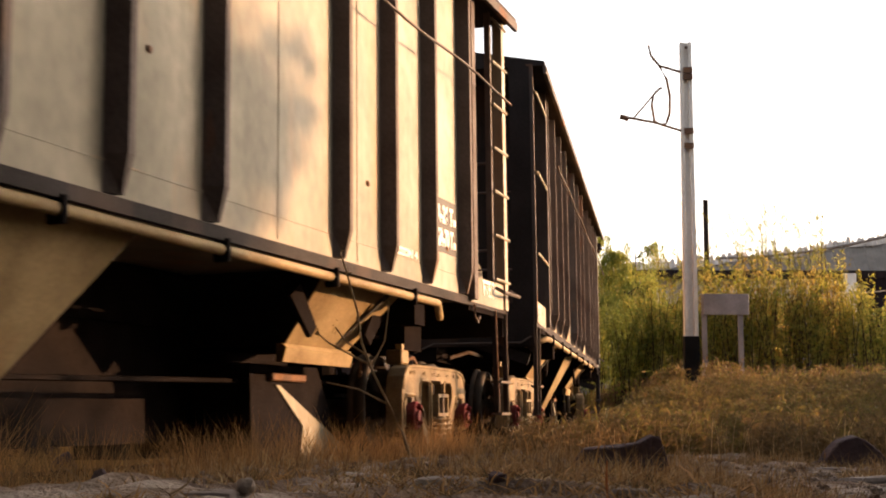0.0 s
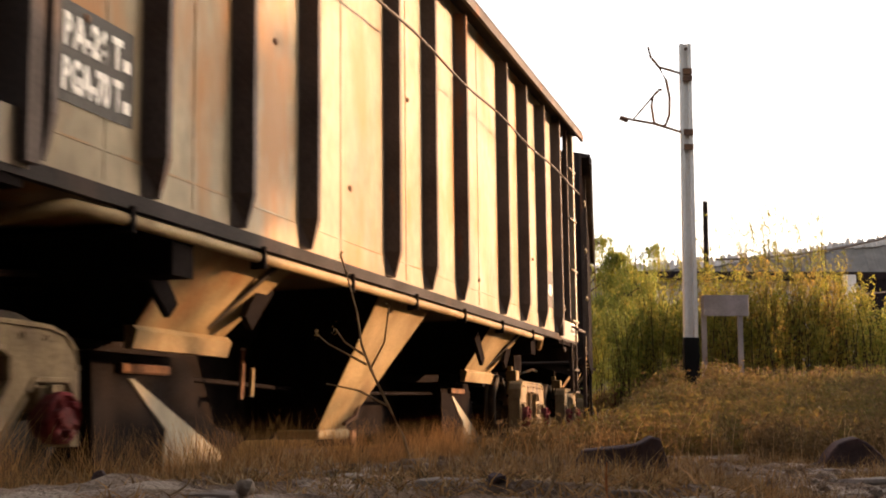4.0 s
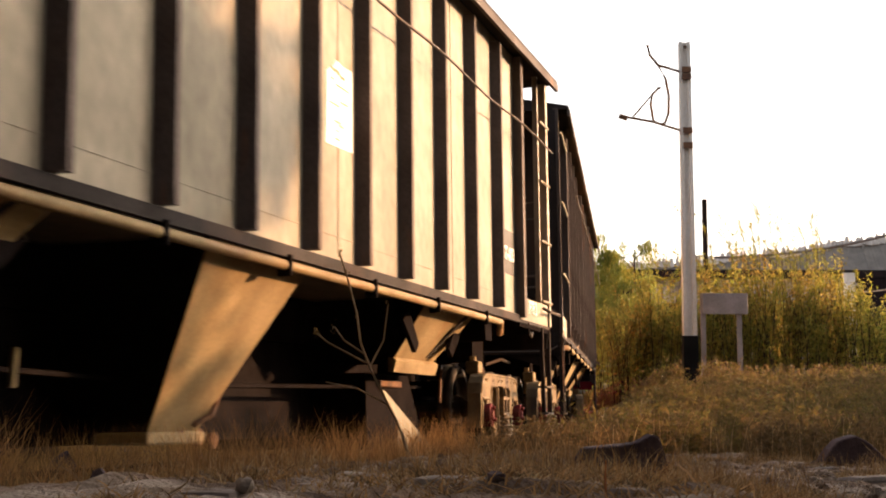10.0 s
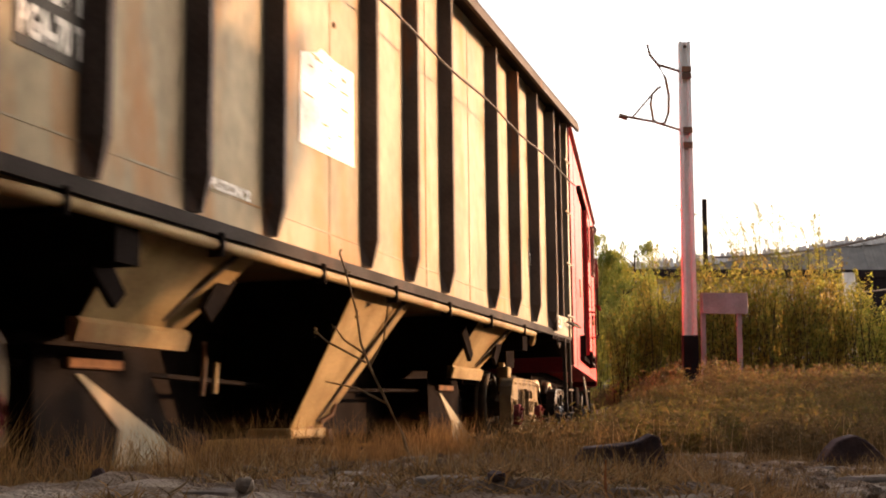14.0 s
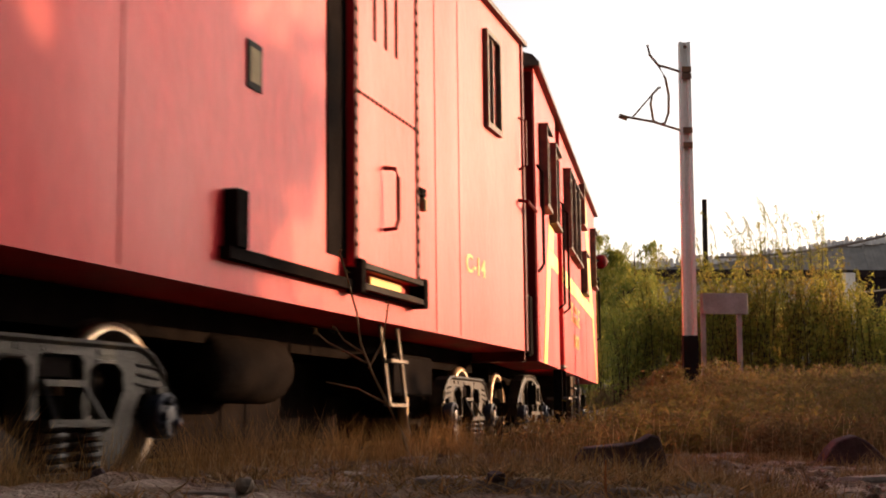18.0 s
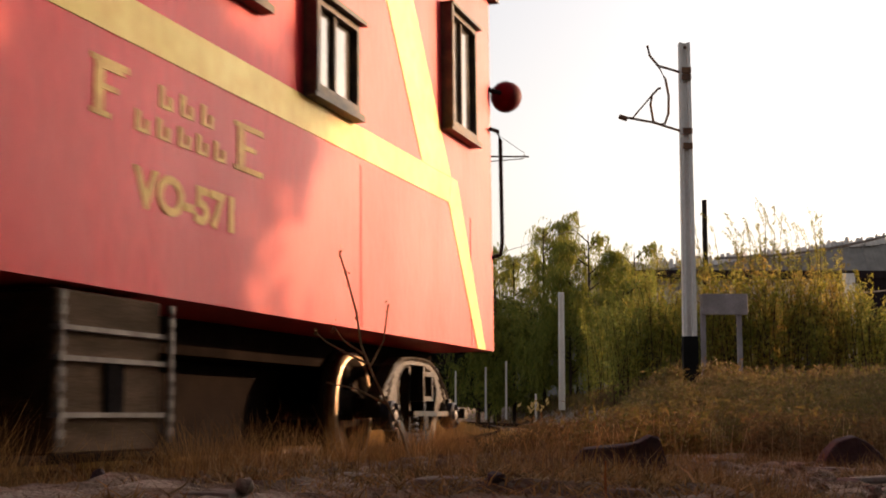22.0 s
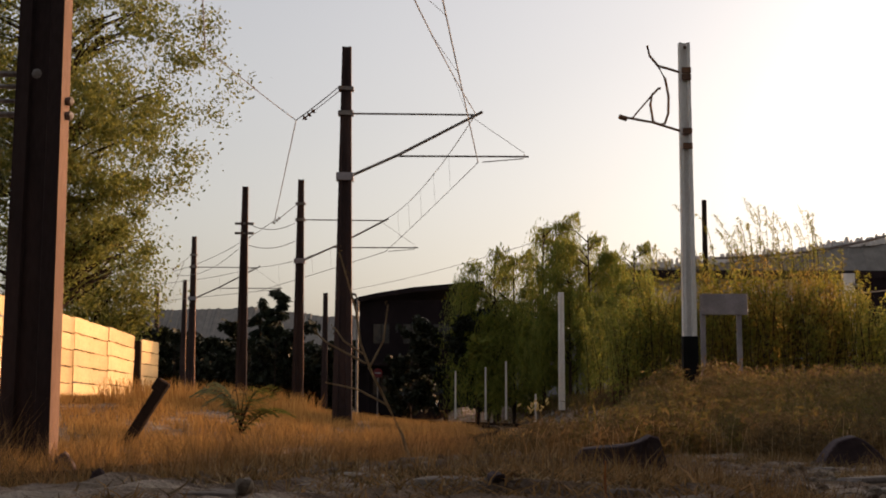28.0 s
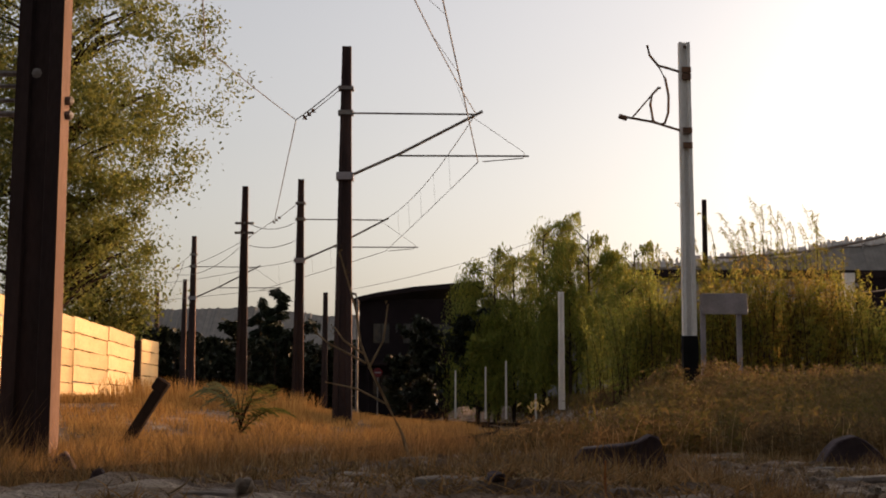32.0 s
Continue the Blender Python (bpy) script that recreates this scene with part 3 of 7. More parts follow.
def bogie(car, x, make="hopper"):
    turn = 0.062 * (1 if x > 0 else -1) * abs(x) / 5.9
    old = make != "hopper"
    steel = M_BOGIE_DARK if old else M_BOGIE
    frame_of = {"hopper": side_frame_mesh, "van": van_side_frame_mesh, "caboose": old_side_frame_mesh}[make]
    bm = bmesh.new()
    prism(bm, [(-1.15, 0.52), (-1.15, 0.62), (-0.5, 0.72), (0.5, 0.72), (1.15, 0.62), (1.15, 0.52), (0.5, 0.45), (-0.5, 0.45)], "x", -0.14, 0.14)
    box(bm, -0.80, 0.80, -0.5, 0.5, 0.5, 0.54)
    lathe(bm, [(0.22, 0.70), (0.22, 0.92)], (0, 0, 0), "z", 16)
    b = part("bogie", shared("bogie", lambda: bm, M_UNDER), None, car, "", Matrix.Translation((x, 0, 0)) @ Matrix.Rotation(turn, 4, "Z"))
    for y in (-1.13, 1.13):
        s = 1 if y > 0 else -1
        # The hoppers' far frames take the dark steel as painted shade.
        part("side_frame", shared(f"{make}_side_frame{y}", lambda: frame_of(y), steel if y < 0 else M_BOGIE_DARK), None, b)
        for sx in (-0.095, 0.095):
            for sy in (0.0, 0.15 * s) if make != "caboose" else (0.0,):
                part("coil_spring", shared(f"coil_spring{old}", spring_mesh, steel), None, b, "", Matrix.Translation((sx * (1.5 if make == "van" and sy else 1), y + sy * 0.6, -0.02 if make == "van" else 0)))
    if not old:
        part("side_bearing", shared("side_bearing", lambda: boxed(-0.11, 0.11, -0.07, 0.07, 0.775, 0.90, 0.012), M_CHUTE), None, b, "dusty bearing block", Matrix.Translation((-0.72, -1.06, 0)))
        part("brake_lever", shared("brake_lever", lambda: box(tubed([(0.0, -0.95, 0.62), (0.03, -0.97, 0.80), (0.0, -0.98, 0.96)], 0.026, 5), -0.03, 0.03, -1.01, -0.95, 0.90, 0.97), M_CHUTE), None, b, "", Matrix.Translation((-0.40, 0, 0)))
        part("brake_pipe", shared("brake_pipe", lambda: tubed([(-0.25, -0.95, 0.76), (-0.18, -0.98, 0.84), (-0.05, -1.0, 0.86), (0.10, -0.98, 0.82), (0.2, -0.95, 0.72)], 0.018, 6), M_RUSTY), None, b)
    # Solid dark blocks and beams, added to close the view between the wheels.
    part("brake_rigging", shared("brake_rigging", lambda: box(box(bmesh.new(), -0.36, 0.36, -0.62, 0.62, 0.09, 0.49), -1.12, 1.12, -0.30, 0.30, 0.16, 0.36), M_UNDER), None, b)
    part("brake_beam", shared("brake_beam", lambda: box(box(bmesh.new(), -0.40, -0.30, -0.95, 0.95, 0.22, 0.44), 0.30, 0.40, -0.95, 0.95, 0.22, 0.44), M_UNDER), None, b)
    reach = 0.91 if make == "caboose" else 0.84
    for wx in (-reach, reach):
        w = part("wheelset", shared(f"wheelset{old}", wheel_mesh, M_WHEEL if old else M_WHEEL_DUSTY, True), None, b, "", Matrix.Translation((wx, 0, Z_AXLE)))
        WHEELSETS.append((w, wx, 0.0, Z_AXLE))
        for y in (-1.2, 1.2):
            s = 1 if y > 0 else -1
            cap = part("axle_cap", shared(f"axle_cap{s}{old}", lambda: axle_cap_mesh(s), M_CAP_BLUE if old else M_CAP), None, b, "dull blue-grey bearing cap" if old else "faded red bearing cap", Matrix.Translation((wx, y + 0.04 * s, 0.335)))
            if s < 0:
                WHEELSETS.append((cap, wx, y + 0.04 * s, 0.335))
            part("axle_box", shared(f"axle_box{s}{old}", lambda: box(box(bmesh.new(), -0.10, 0.10, min(y - 0.10 * s, y), max(y - 0.10 * s, y), 0.36, 0.485, None, 0.012), -0.05, 0.05, min(y, y + 0.035 * s), max(y, y + 0.035 * s), 0.42, 0.49, None, 0.008), steel), None, b, "", Matrix.Translation((wx, 0, 0)))
            part("wheel_tread", shared(f"wheel_tread{s}{old}", lambda: lathe(bmesh.new(), [(R_WHEEL - 0.04, 0.937 * s), (R_WHEEL + 0.003, 0.937 * s), (R_WHEEL + 0.005, 0.85 * s), (R_WHEEL - 0.045, 0.85 * s)], (0, 0, 0), "y", 32, False), M_TREAD if old else M_WHEEL_DUSTY, True), None, b, "bright worn wheel tread" if old else "", Matrix.Translation((wx, 0, Z_AXLE)))
        bs = 1 if wx > 0 else -1
        for y in (-0.89, 0.89):
            part("brake_shoe", shared(f"brake_shoe{bs}", lambda: prism(bmesh.new(), [(bs * -0.53, 0.30), (bs * -0.45, 0.34), (bs * -0.46, 0.56), (bs * -0.54, 0.58)], "y", -0.05, 0.05), M_RUSTY), None, b, "", Matrix.Translation((wx, y, 0)))
    return b


# Oily steel of the red cars; also the shaded far frames of hoppers.
M_BOGIE_DARK = material("oily_and_shaded_cast_steel", (0.022, 0.018, 0.015), (0.012, 0.010, 0.009), rough=0.45, spec=0.14, scale=5, bump=0.3, stain=(0.06, 0.044, 0.027), stain_at=(0.57, 0.75), stain_scale=4)
WALL, TOP = 1.43, 4.36      # half width of the hopper's wall, and its eaves
RIBS_UNEVEN = (-6.07, -5.02, -3.95, -2.9, -1.08, 0.0, 1.1, 2.9, 3.95, 5.02, 6.07)
RIBS_EVEN = tuple(-5.02 + 0.99 * k for k in range(11))
RIBS_CLOSE = (-5.71, -4.73, -3.78, -2.85, -1.0, 0.0, 1.0, 2.85, 3.78, 4.73, 5.71)


def hopper_wagon(label, ribs, square, half, number, code, end_text, bay, sticker, paint=None):
    paint = paint or M_WAGON
    w = thing("hopper_wagon", label, "freight wagon", "hopper wagons of the train")
    sheet = half - (1.44 if square else 1.2 if half < 7.2 else 1.28)
    front = half + 0.30 if square else half      # the leading platform is longer on the square-ribbed wagon
    # body: side sheets, floor of the hold, slope sheets
    bm = bmesh.new()
    prism(bm, [(-sheet, 1.38), (sheet, 1.38), (sheet + 0.0, TOP), (-sheet - 0.0, TOP)], "y", -WALL, WALL)
    part("hold", bm, paint, w)
    # roof with its overhang
    bm = bmesh.new()
    prism(bm, [(-WALL - 0.20, TOP), (-WALL - 0.20, TOP + 0.05), (-0.5, TOP + 0.26), (0.5, TOP + 0.26), (WALL + 0.20, TOP + 0.05), (WALL + 0.20, TOP)], "x", -half - 0.02, half + 0.02)
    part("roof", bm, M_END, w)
    for s in (-1, 1):
        part("top_chord", boxed(-half, half, s * (WALL + 0.20) - 0.02, s * (WALL + 0.20) + 0.02, TOP - 0.09, TOP - 0.004), M_RIB, w)
        part("bottom_sill", boxed(-half, half, min(s * WALL, s * (WALL + 0.045)), max(s * WALL, s * (WALL + 0.045)), 1.345, 1.425), M_END, w)
    for x in ribs:
        for s in (-1, 1):
            key = f"rib{square}{s}"

            def make(s=s):
                bm = bmesh.new()
                deep = 0.10 if square else 0.115
                rings = []
                for z, d in ((1.44, deep if square else 0.058), (1.64, deep), (TOP - 0.1, deep)):
                    rings.append([bm.verts.new((x_, s * (WALL + y_), z)) for x_, y_ in ((-0.065, -0.005), (0.05, -0.005), (0.05, d), (0.05 - 0.055 * d / deep, d))])
                for a, b in zip(rings, rings[1:]):
                    for k in range(4):
                        bm.faces.new((a[k], a[(k + 1) % 4], b[(k + 1) % 4], b[k]))
                bm.faces.new(rings[0])
                bm.faces.new(rings[-1])
                bmesh.ops.recalc_face_normals(bm, faces=bm.faces)
                return bm
            part("rib", shared(key, make, M_RIB), None, w, "", Matrix.Translation((x, 0, 0)))
    # ends: platform, corner posts, ladder, grab rails, end bulkhead
    for e in (-1, 1):
        tip = half if e > 0 else front
        part("end_platform", boxed(min(e * sheet, e * tip), max(e * sheet, e * tip), -WALL - 0.03, WALL + 0.03, 1.30, 1.37), M_UNDER, w)
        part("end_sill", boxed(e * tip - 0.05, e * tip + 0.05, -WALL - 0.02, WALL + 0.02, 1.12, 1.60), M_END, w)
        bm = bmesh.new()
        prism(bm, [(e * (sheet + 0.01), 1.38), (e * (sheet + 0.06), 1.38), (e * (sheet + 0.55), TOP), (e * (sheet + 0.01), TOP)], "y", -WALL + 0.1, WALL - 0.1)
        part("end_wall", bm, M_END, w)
        for s in (-1, 1):
            y = s * (WALL + 0.02)
            part("platform_side", boxed(min(e * sheet, e * (tip - 0.05)), max(e * sheet, e * (tip - 0.05)), y - 0.03, y + 0.03, 1.38, 1.63), M_WAGON, w)
            part("edge_post", boxed(e * (sheet + 0.03) - 0.055, e * (sheet + 0.03) + 0.055, min(s * (WALL - 0.12), s * (WALL + 0.10)), max(s * (WALL - 0.12), s * (WALL + 0.10)), 1.40, TOP - 0.02), M_RIB, w)
            if e > 0:       # ladder with two stiles at the trailing end
                back = half - 0.12 if code[-1:] == "4" else half
                part("ladder_stile", boxed(back - 0.46, back - 0.41, y - 0.03, y + 0.03, 1.50, TOP + 0.02), M_WAGON if square else M_RIB, w)
                part("ladder_stile", boxed(back - 0.10, back, y - 0.05, y + 0.05, 1.38, TOP + 0.02), M_WAGON, w)
                for z in np.arange(1.66, TOP, 0.44 if half < 7.2 else 0.72):
                    part("rung", tubed([(half - 0.44, y + s * 0.05, z), (half + 0.05, y + s * 0.05, z)], 0.016, 6), M_WAGON, w)
                part("grab_iron", tubed([(half - 0.42, y + s * 0.04, 1.58), (half - 0.40, y + s * 0.12, 1.53), (half + 0.16, y + s * 0.12, 1.53), (half + 0.16, y + s * 0.02, 1.60)], 0.018, 6), M_RIB, w)
            else:           # broad corner post with grab rails at the leading end
                part("corner_post", boxed(-front - 0.03, -front + 0.03, y - 0.04, y + 0.04, 1.38, TOP + 0.02), M_RIB, w)
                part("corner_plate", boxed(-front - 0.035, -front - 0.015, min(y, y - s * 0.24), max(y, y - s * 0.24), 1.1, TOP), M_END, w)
                stile = -sheet - 0.02
                if square:
                    stile = -front + 0.50
                    part("ladder_stile", boxed(stile - 0.025, stile + 0.025, y - 0.025, y + 0.025, 1.60, TOP), M_WAGON, w)
                for z in (2.14, 2.88, 3.62) if square else (2.16, 3.11, 4.05):
                    part("grab_rail", tubed([(-front, y + s * 0.05, z), (-front + 0.04, y + s * 0.07, z), (stile - 0.04, y + s * 0.07, z), (stile + 0.04, y + s * 0.05, z)], 0.019, 6), M_WAGON, w)
            # hanging step ladder of flat bars below the sill
            tail = half - 0.12 if e > 0 and code[-1:] == "4" else tip
            foot = 0.66 if e > 0 and code[-1:] == "9" else 0.34
            for x0, x1 in ((tail - 0.03, tail + 0.01), (tail - 0.40, tail - 0.31)):
                bm = bmesh.new()
                prism(bm, [(e * x0, 1.40), (e * (x0 + 0.045), 1.40), (e * (x1 + 0.035), foot), (e * x1, foot)], "y", y - 0.02, y + 0.02)
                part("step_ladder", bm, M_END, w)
                # Lighter rod that paints the sunlit edge of the bar.
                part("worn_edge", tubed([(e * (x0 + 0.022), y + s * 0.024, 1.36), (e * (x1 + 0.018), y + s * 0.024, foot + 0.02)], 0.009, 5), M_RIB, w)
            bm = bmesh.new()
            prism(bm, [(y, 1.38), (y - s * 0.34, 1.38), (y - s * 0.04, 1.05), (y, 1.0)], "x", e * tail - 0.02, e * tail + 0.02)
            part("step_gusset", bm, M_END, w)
            for z in (foot + 0.01, foot + 0.32):
                part("step", boxed(min(e * (tail - 0.33), e * tail), max(e * (tail - 0.33), e * tail), y - 0.06, y + 0.05, z - 0.012, z + 0.012), M_RIB, w)
        for z in (2.0, 2.9):
            part("end_rail", tubed([(e * (tip - 0.05), -WALL, z), (e * (tip - 0.05), WALL, z)], 0.015, 5), M_RIB, w)
        bm = bmesh.new()
        box(bm, min(e * (half + 0.02), e * (half + 0.48)), max(e * (half + 0.02), e * (half + 0.48)), -0.09, 0.09, 0.78, 0.98)
        box(bm, min(e * (half + 0.36), e * (half + 0.62)), max(e * (half + 0.36), e * (half + 0.62)), -0.15, 0.13, 0.74, 1.02, None, 0.04)
        part("coupler", bm, M_END, w)
        part("brake_hose", tubed([(e * half, 0.4, 1.0), (e * (half + 0.2), 0.42, 0.75), (e * (half + 0.45), 0.4, 0.55), (e * (half + 0.65), 0.35, 0.62)], 0.025, 6), M_UNDER, w)
    # air tank and gear on the leading platform
    tx, ty0, tr = (-6.2, -1.2, 0.26) if square else (-half + 0.46, -0.80, 0.24) if code[-1:] != "4" else (-half + 0.80, -0.95, 0.22)
    part("air_tank", lathe(bmesh.new(), [(0.03, ty0), (tr * 0.55, ty0 + 0.025), (tr * 0.88, ty0 + 0.10), (tr, ty0 + 0.20), (tr, 0.70), (tr * 0.8, 0.85), (0.05, 0.9)], (tx, 0, 1.97), "y", 24), M_TANK, w, "", None, True)
    part("brake_cylinder", lathe(bmesh.new(), [(0.1, -1.28), (0.16, -1.2), (0.16, -0.8), (0.08, -0.7)], (-front + 0.28, 0, 1.60), "y", 12), M_END, w)
    for ty in (ty0 + 0.35, 0.5):
        part("tank_bracket", boxed(tx - 0.24, tx + 0.24, ty, ty + 0.08, 1.36, 1.80), M_END, w)
        part("tank_strap", lathe(bmesh.new(), [(tr + 0.004, ty), (tr + 0.012, ty), (tr + 0.012, ty + 0.05), (tr + 0.004, ty + 0.05)], (tx, 0, 1.97), "y", 24, False), M_END, w)
    part("valve_block", boxed(-front + 0.48, -front + 0.66, -1.32, -1.16, 1.62, 1.98, 0.02), M_END, w)
    part("valve_stem", tubed([(-front + 0.56, -1.3, 1.98), (-front + 0.56, -1.3, 2.1), (-front + 0.62, -1.34, 2.14)], 0.02, 5), M_RIB, w)
    for s in (-1, 1):
        bm = prism(bmesh.new(), [(s * 0.3, 1.36), (s * 0.3, 1.26), (s * 1.36, 0.90), (s * 1.40, 1.02)], "x", -front - 0.02, -front + 0.03)
        part("end_brace", bm, M_END, w)
    part("uncoupling_rod", tubed([(-front - 0.07, -1.42, 1.22), (-front - 0.08, -1.3, 1.15), (-front - 0.1, -0.3, 1.15), (-front - 0.2, -0.1, 1.05)], 0.014, 5), M_RIB, w)
    # body bolsters, draft plates, centre sill and brake rigging
    for e in (-1, 1):
        bx = e * (5.9 if half > 7.2 else 5.75)
        part("body_bolster", boxed(bx - 0.22, bx + 0.22, -0.95, 0.95, 0.93, 1.295), M_UNDER, w)
        part("draft_plate", boxed(min(e * 4.85, e * (half - 0.15)), max(e * 4.85, e * (half - 0.15)), 0.325, 0.355, 0.56, 1.295), M_UNDER, w)
        part("brake_tube", tubed([(e * 4.7, -0.62, 1.12), (e * 5.4, -0.70, 1.05), (e * (half - 0.5), -0.62, 1.08), (e * (half - 0.1), -0.45, 1.0)], 0.022, 6), M_END, w)
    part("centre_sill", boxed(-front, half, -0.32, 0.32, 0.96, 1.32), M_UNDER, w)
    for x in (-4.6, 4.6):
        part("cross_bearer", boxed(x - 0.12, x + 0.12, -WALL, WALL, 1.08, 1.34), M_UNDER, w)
    # chutes under the hold, and a black filler between them standing in for shade
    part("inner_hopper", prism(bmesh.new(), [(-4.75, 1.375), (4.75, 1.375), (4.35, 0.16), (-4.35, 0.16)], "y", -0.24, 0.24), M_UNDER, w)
    for cx, deep in ((-3.62, 0.84), (-0.60 if square else -0.28, 0.24), (3.62, 0.84)):
        ended = deep > 0.5
        for s in (-1, 1):
            outer, inner, zt = s * (WALL - 0.06), s * 0.26, 1.37
            b0 = s * 1.0 if ended else s * 0.80
            top, low = (0.80, 0.56) if ended else (0.74, 0.31)
            slip = -0.16 if ended else -0.12 if square else -0.42
            bm = bmesh.new()
            vs = []
            for (x0, x1, y0, y1, z) in ((cx - top, cx + top, outer, inner, zt), (cx + slip - low, cx + slip + low, b0, inner, deep)):
                vs.append([bm.verts.new((x0, y0, z)), bm.verts.new((x1, y0, z)), bm.verts.new((x1, y1, z)), bm.verts.new((x0, y1, z))])
            a, b = vs
            bm.faces.new(a)
            bm.faces.new(b[::-1])
            for k in range(4):
                bm.faces.new((a[k], b[k], b[(k + 1) % 4], a[(k + 1) % 4]))
            bmesh.ops.recalc_face_normals(bm, faces=bm.faces)
            # Faces turned from the sun are coloured near black; the outer sheet stays dusty.
            chute = part("chute", bm, M_UNDER, w, "sloping steel chute with its shade in the colour")
            bm = bmesh.new()
            o_ = s * 0.012
            q = [bm.verts.new(p) for p in ((cx - top, outer + o_, zt - 0.004), (cx + top, outer + o_, zt - 0.004), (cx + slip + low, b0 + o_, deep), (cx + slip - low, b0 + o_, deep))]
            r4 = [bm.verts.new((v.co.x, v.co.y - s * 0.010, v.co.z)) for v in q]
            bm.faces.new(q)
            bm.faces.new(r4[::-1])
            for k in range(4):
                bm.faces.new((q[k], r4[k], r4[(k + 1) % 4], q[(k + 1) % 4]))
            bmesh.ops.recalc_face_normals(bm, faces=bm.faces)
            part("slope_sheet", bm, M_CHUTE, chute, "dusty slope sheet")
            # a stiffening angle that runs down the sheet
            if code[-1:] == "4" or ended:
                part("stiffener", tubed([(cx + top * 0.55, outer + s * 0.03, zt - 0.05), (cx + slip + low * 0.5, b0 + s * 0.035, deep + 0.05)], 0.018, 4), M_CHUTE_DARK, chute)
            if ended:
                part("outlet_ledge", prism(bmesh.new(), [(b0 + s * 0.03, deep + 0.01), (b0 + s * 0.06, deep - 0.02), (b0 + s * 0.03, deep - 0.12), (b0 - s * 0.02, deep - 0.12), (b0 - s * 0.02, deep + 0.01)], "x", cx + slip - 0.63, cx + slip + 0.60), M_CHUTE, chute)
                for gx in (-1, 1):      # wing plates that lean away from the sheet
                    bm = prism(bmesh.new(), [(cx + slip + gx * 0.46, deep + 0.13), (cx + slip + gx * 0.56, deep + 0.05), (cx + slip + gx * 0.90, deep + 0.32), (cx + slip + gx * 0.74, deep + 0.42)], "y", s * 1.20 - 0.02, s * 1.20 + 0.02)
                    part("wing_plate", bm, M_UNDER, chute)
                y_ = s * 0.75
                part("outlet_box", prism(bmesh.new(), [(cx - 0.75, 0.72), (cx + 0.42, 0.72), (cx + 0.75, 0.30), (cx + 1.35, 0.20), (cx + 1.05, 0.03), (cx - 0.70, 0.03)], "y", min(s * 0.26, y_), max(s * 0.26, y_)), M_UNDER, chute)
                part("outlet_lip", boxed(cx - 0.46, cx + 0.14, min(y_, y_ + s * 0.04), max(y_, y_ + s * 0.04), 0.60, 0.66, 0.01), M_RUSTY, chute)
                # Pale plate that stands in for a sunlit patch on the outlet sheet.
                part("worn_corner", prism(bmesh.new(), [(cx - 0.34, 0.57), (cx - 0.28, 0.57), (cx + 1.08, 0.04), (cx + 0.08, 0.04), (cx + 0.14, 0.26)], "y", y_ + s * 0.002, y_ + s * 0.012), M_WAGON, chute, "pale sheet corner with its sunlight put into the colour")
                part("gate_lever", tubed([(cx + 0.75, b0, deep - 0.05), (cx + 0.85, b0 - s * 0.05, deep - 0.15), (cx + 0.82, b0 - s * 0.05, deep - 0.38)], 0.018, 5), M_RUSTY, chute)
                part("gate_lever", tubed([(cx + 1.12, b0 - s * 0.1, deep - 0.16), (cx + 1.10, b0 - s * 0.1, deep - 0.36)], 0.02, 5), M_CHUTE, chute)
            else:
                part("outlet_gate", boxed(cx + slip - 0.34, cx + slip + 0.40, min(b0 + s * 0.03, b0 - s * 0.34), max(b0 + s * 0.03, b0 - s * 0.34), deep - 0.08, deep - 0.002, 0.015), M_CHUTE, chute)
                for k, gx in enumerate((-0.2, 0.05, 0.26)):
                    part("gate_roller", lathe(bmesh.new(), [(0.02, 0.0), (0.06, 0.01), (0.06, 0.05), (0.02, 0.06)], (cx + slip + gx + 0.3, b0 + s * 0.02, deep - 0.01 - 0.03 * k), "y", 10), M_RUSTY, chute)
                part("gate_lever", tubed([(cx + slip + 0.2, b0 + s * 0.05, deep + 0.04), (cx + slip + 0.34, b0 + s * 0.10, deep + 0.10), (cx + slip + 0.44, b0 + s * 0.10, deep + 0.24), (cx + slip + 0.58, b0 + s * 0.06, deep + 0.30)], 0.02, 5), M_RUSTY, chute)
    # air pipe along the sill with its clamps
    for s in (-1, 1):
        y = s * (WALL + 0.02)
        x0, x1 = -5.75, 5.0
        pipe = part("air_pipe", tubed([(x0 - 0.25, y - s * 0.25, 1.20), (x0, y, 1.285)] + [(x, y + 0.004 * math.sin(x * 3), 1.295) for x in np.arange(x0 + 0.4, x1, 0.8)] + [(x1, y, 1.295), (x1 + 0.35, y - s * 0.1, 1.20)], 0.036, 8), M_CHUTE, w, "dusty cream air pipe", None, True)
        for x in np.arange(x0 + 0.5, x1, 1.6):
            part("pipe_clamp", boxed(x - 0.016, x + 0.016, y - 0.048, y + 0.048, 1.225, 1.36), M_UNDER, w)
        # hand line along the upper ribs
        pts = [(x, s * (WALL + 0.22), 3.44 - 0.02 * math.sin((x + sheet) * 2.1)) for x in np.arange(-sheet + 0.1, half, 0.5)]
        part("hand_line", tubed(pts, 0.012, 5), M_RIB, w)
    # brake rods below
    for y in (-0.7, 0.7):
        part("brake_rod", tubed([(-4.6, y, 0.62), (0, y * 0.8, 0.55), (4.6, y, 0.62)], 0.02, 5), M_UNDER, w)
    # painted panels and lettering
    y = -WALL - 0.004
    def panel(x0, x1, z0, z1, mat=M_BLACK, name="lettering_panel"):
        return part(name, boxed(x0, x1, y - 0.002, y, z0, z1), mat, w)
    if code:
        xc = 5.02 if square else 5.16
        up = 0.1 if square else 0.0
        if code[-1] == "4":
            xc, up = 4.86, 0.22
        p = panel(xc, xc + 0.78, 1.74 + up, 2.22 + up)
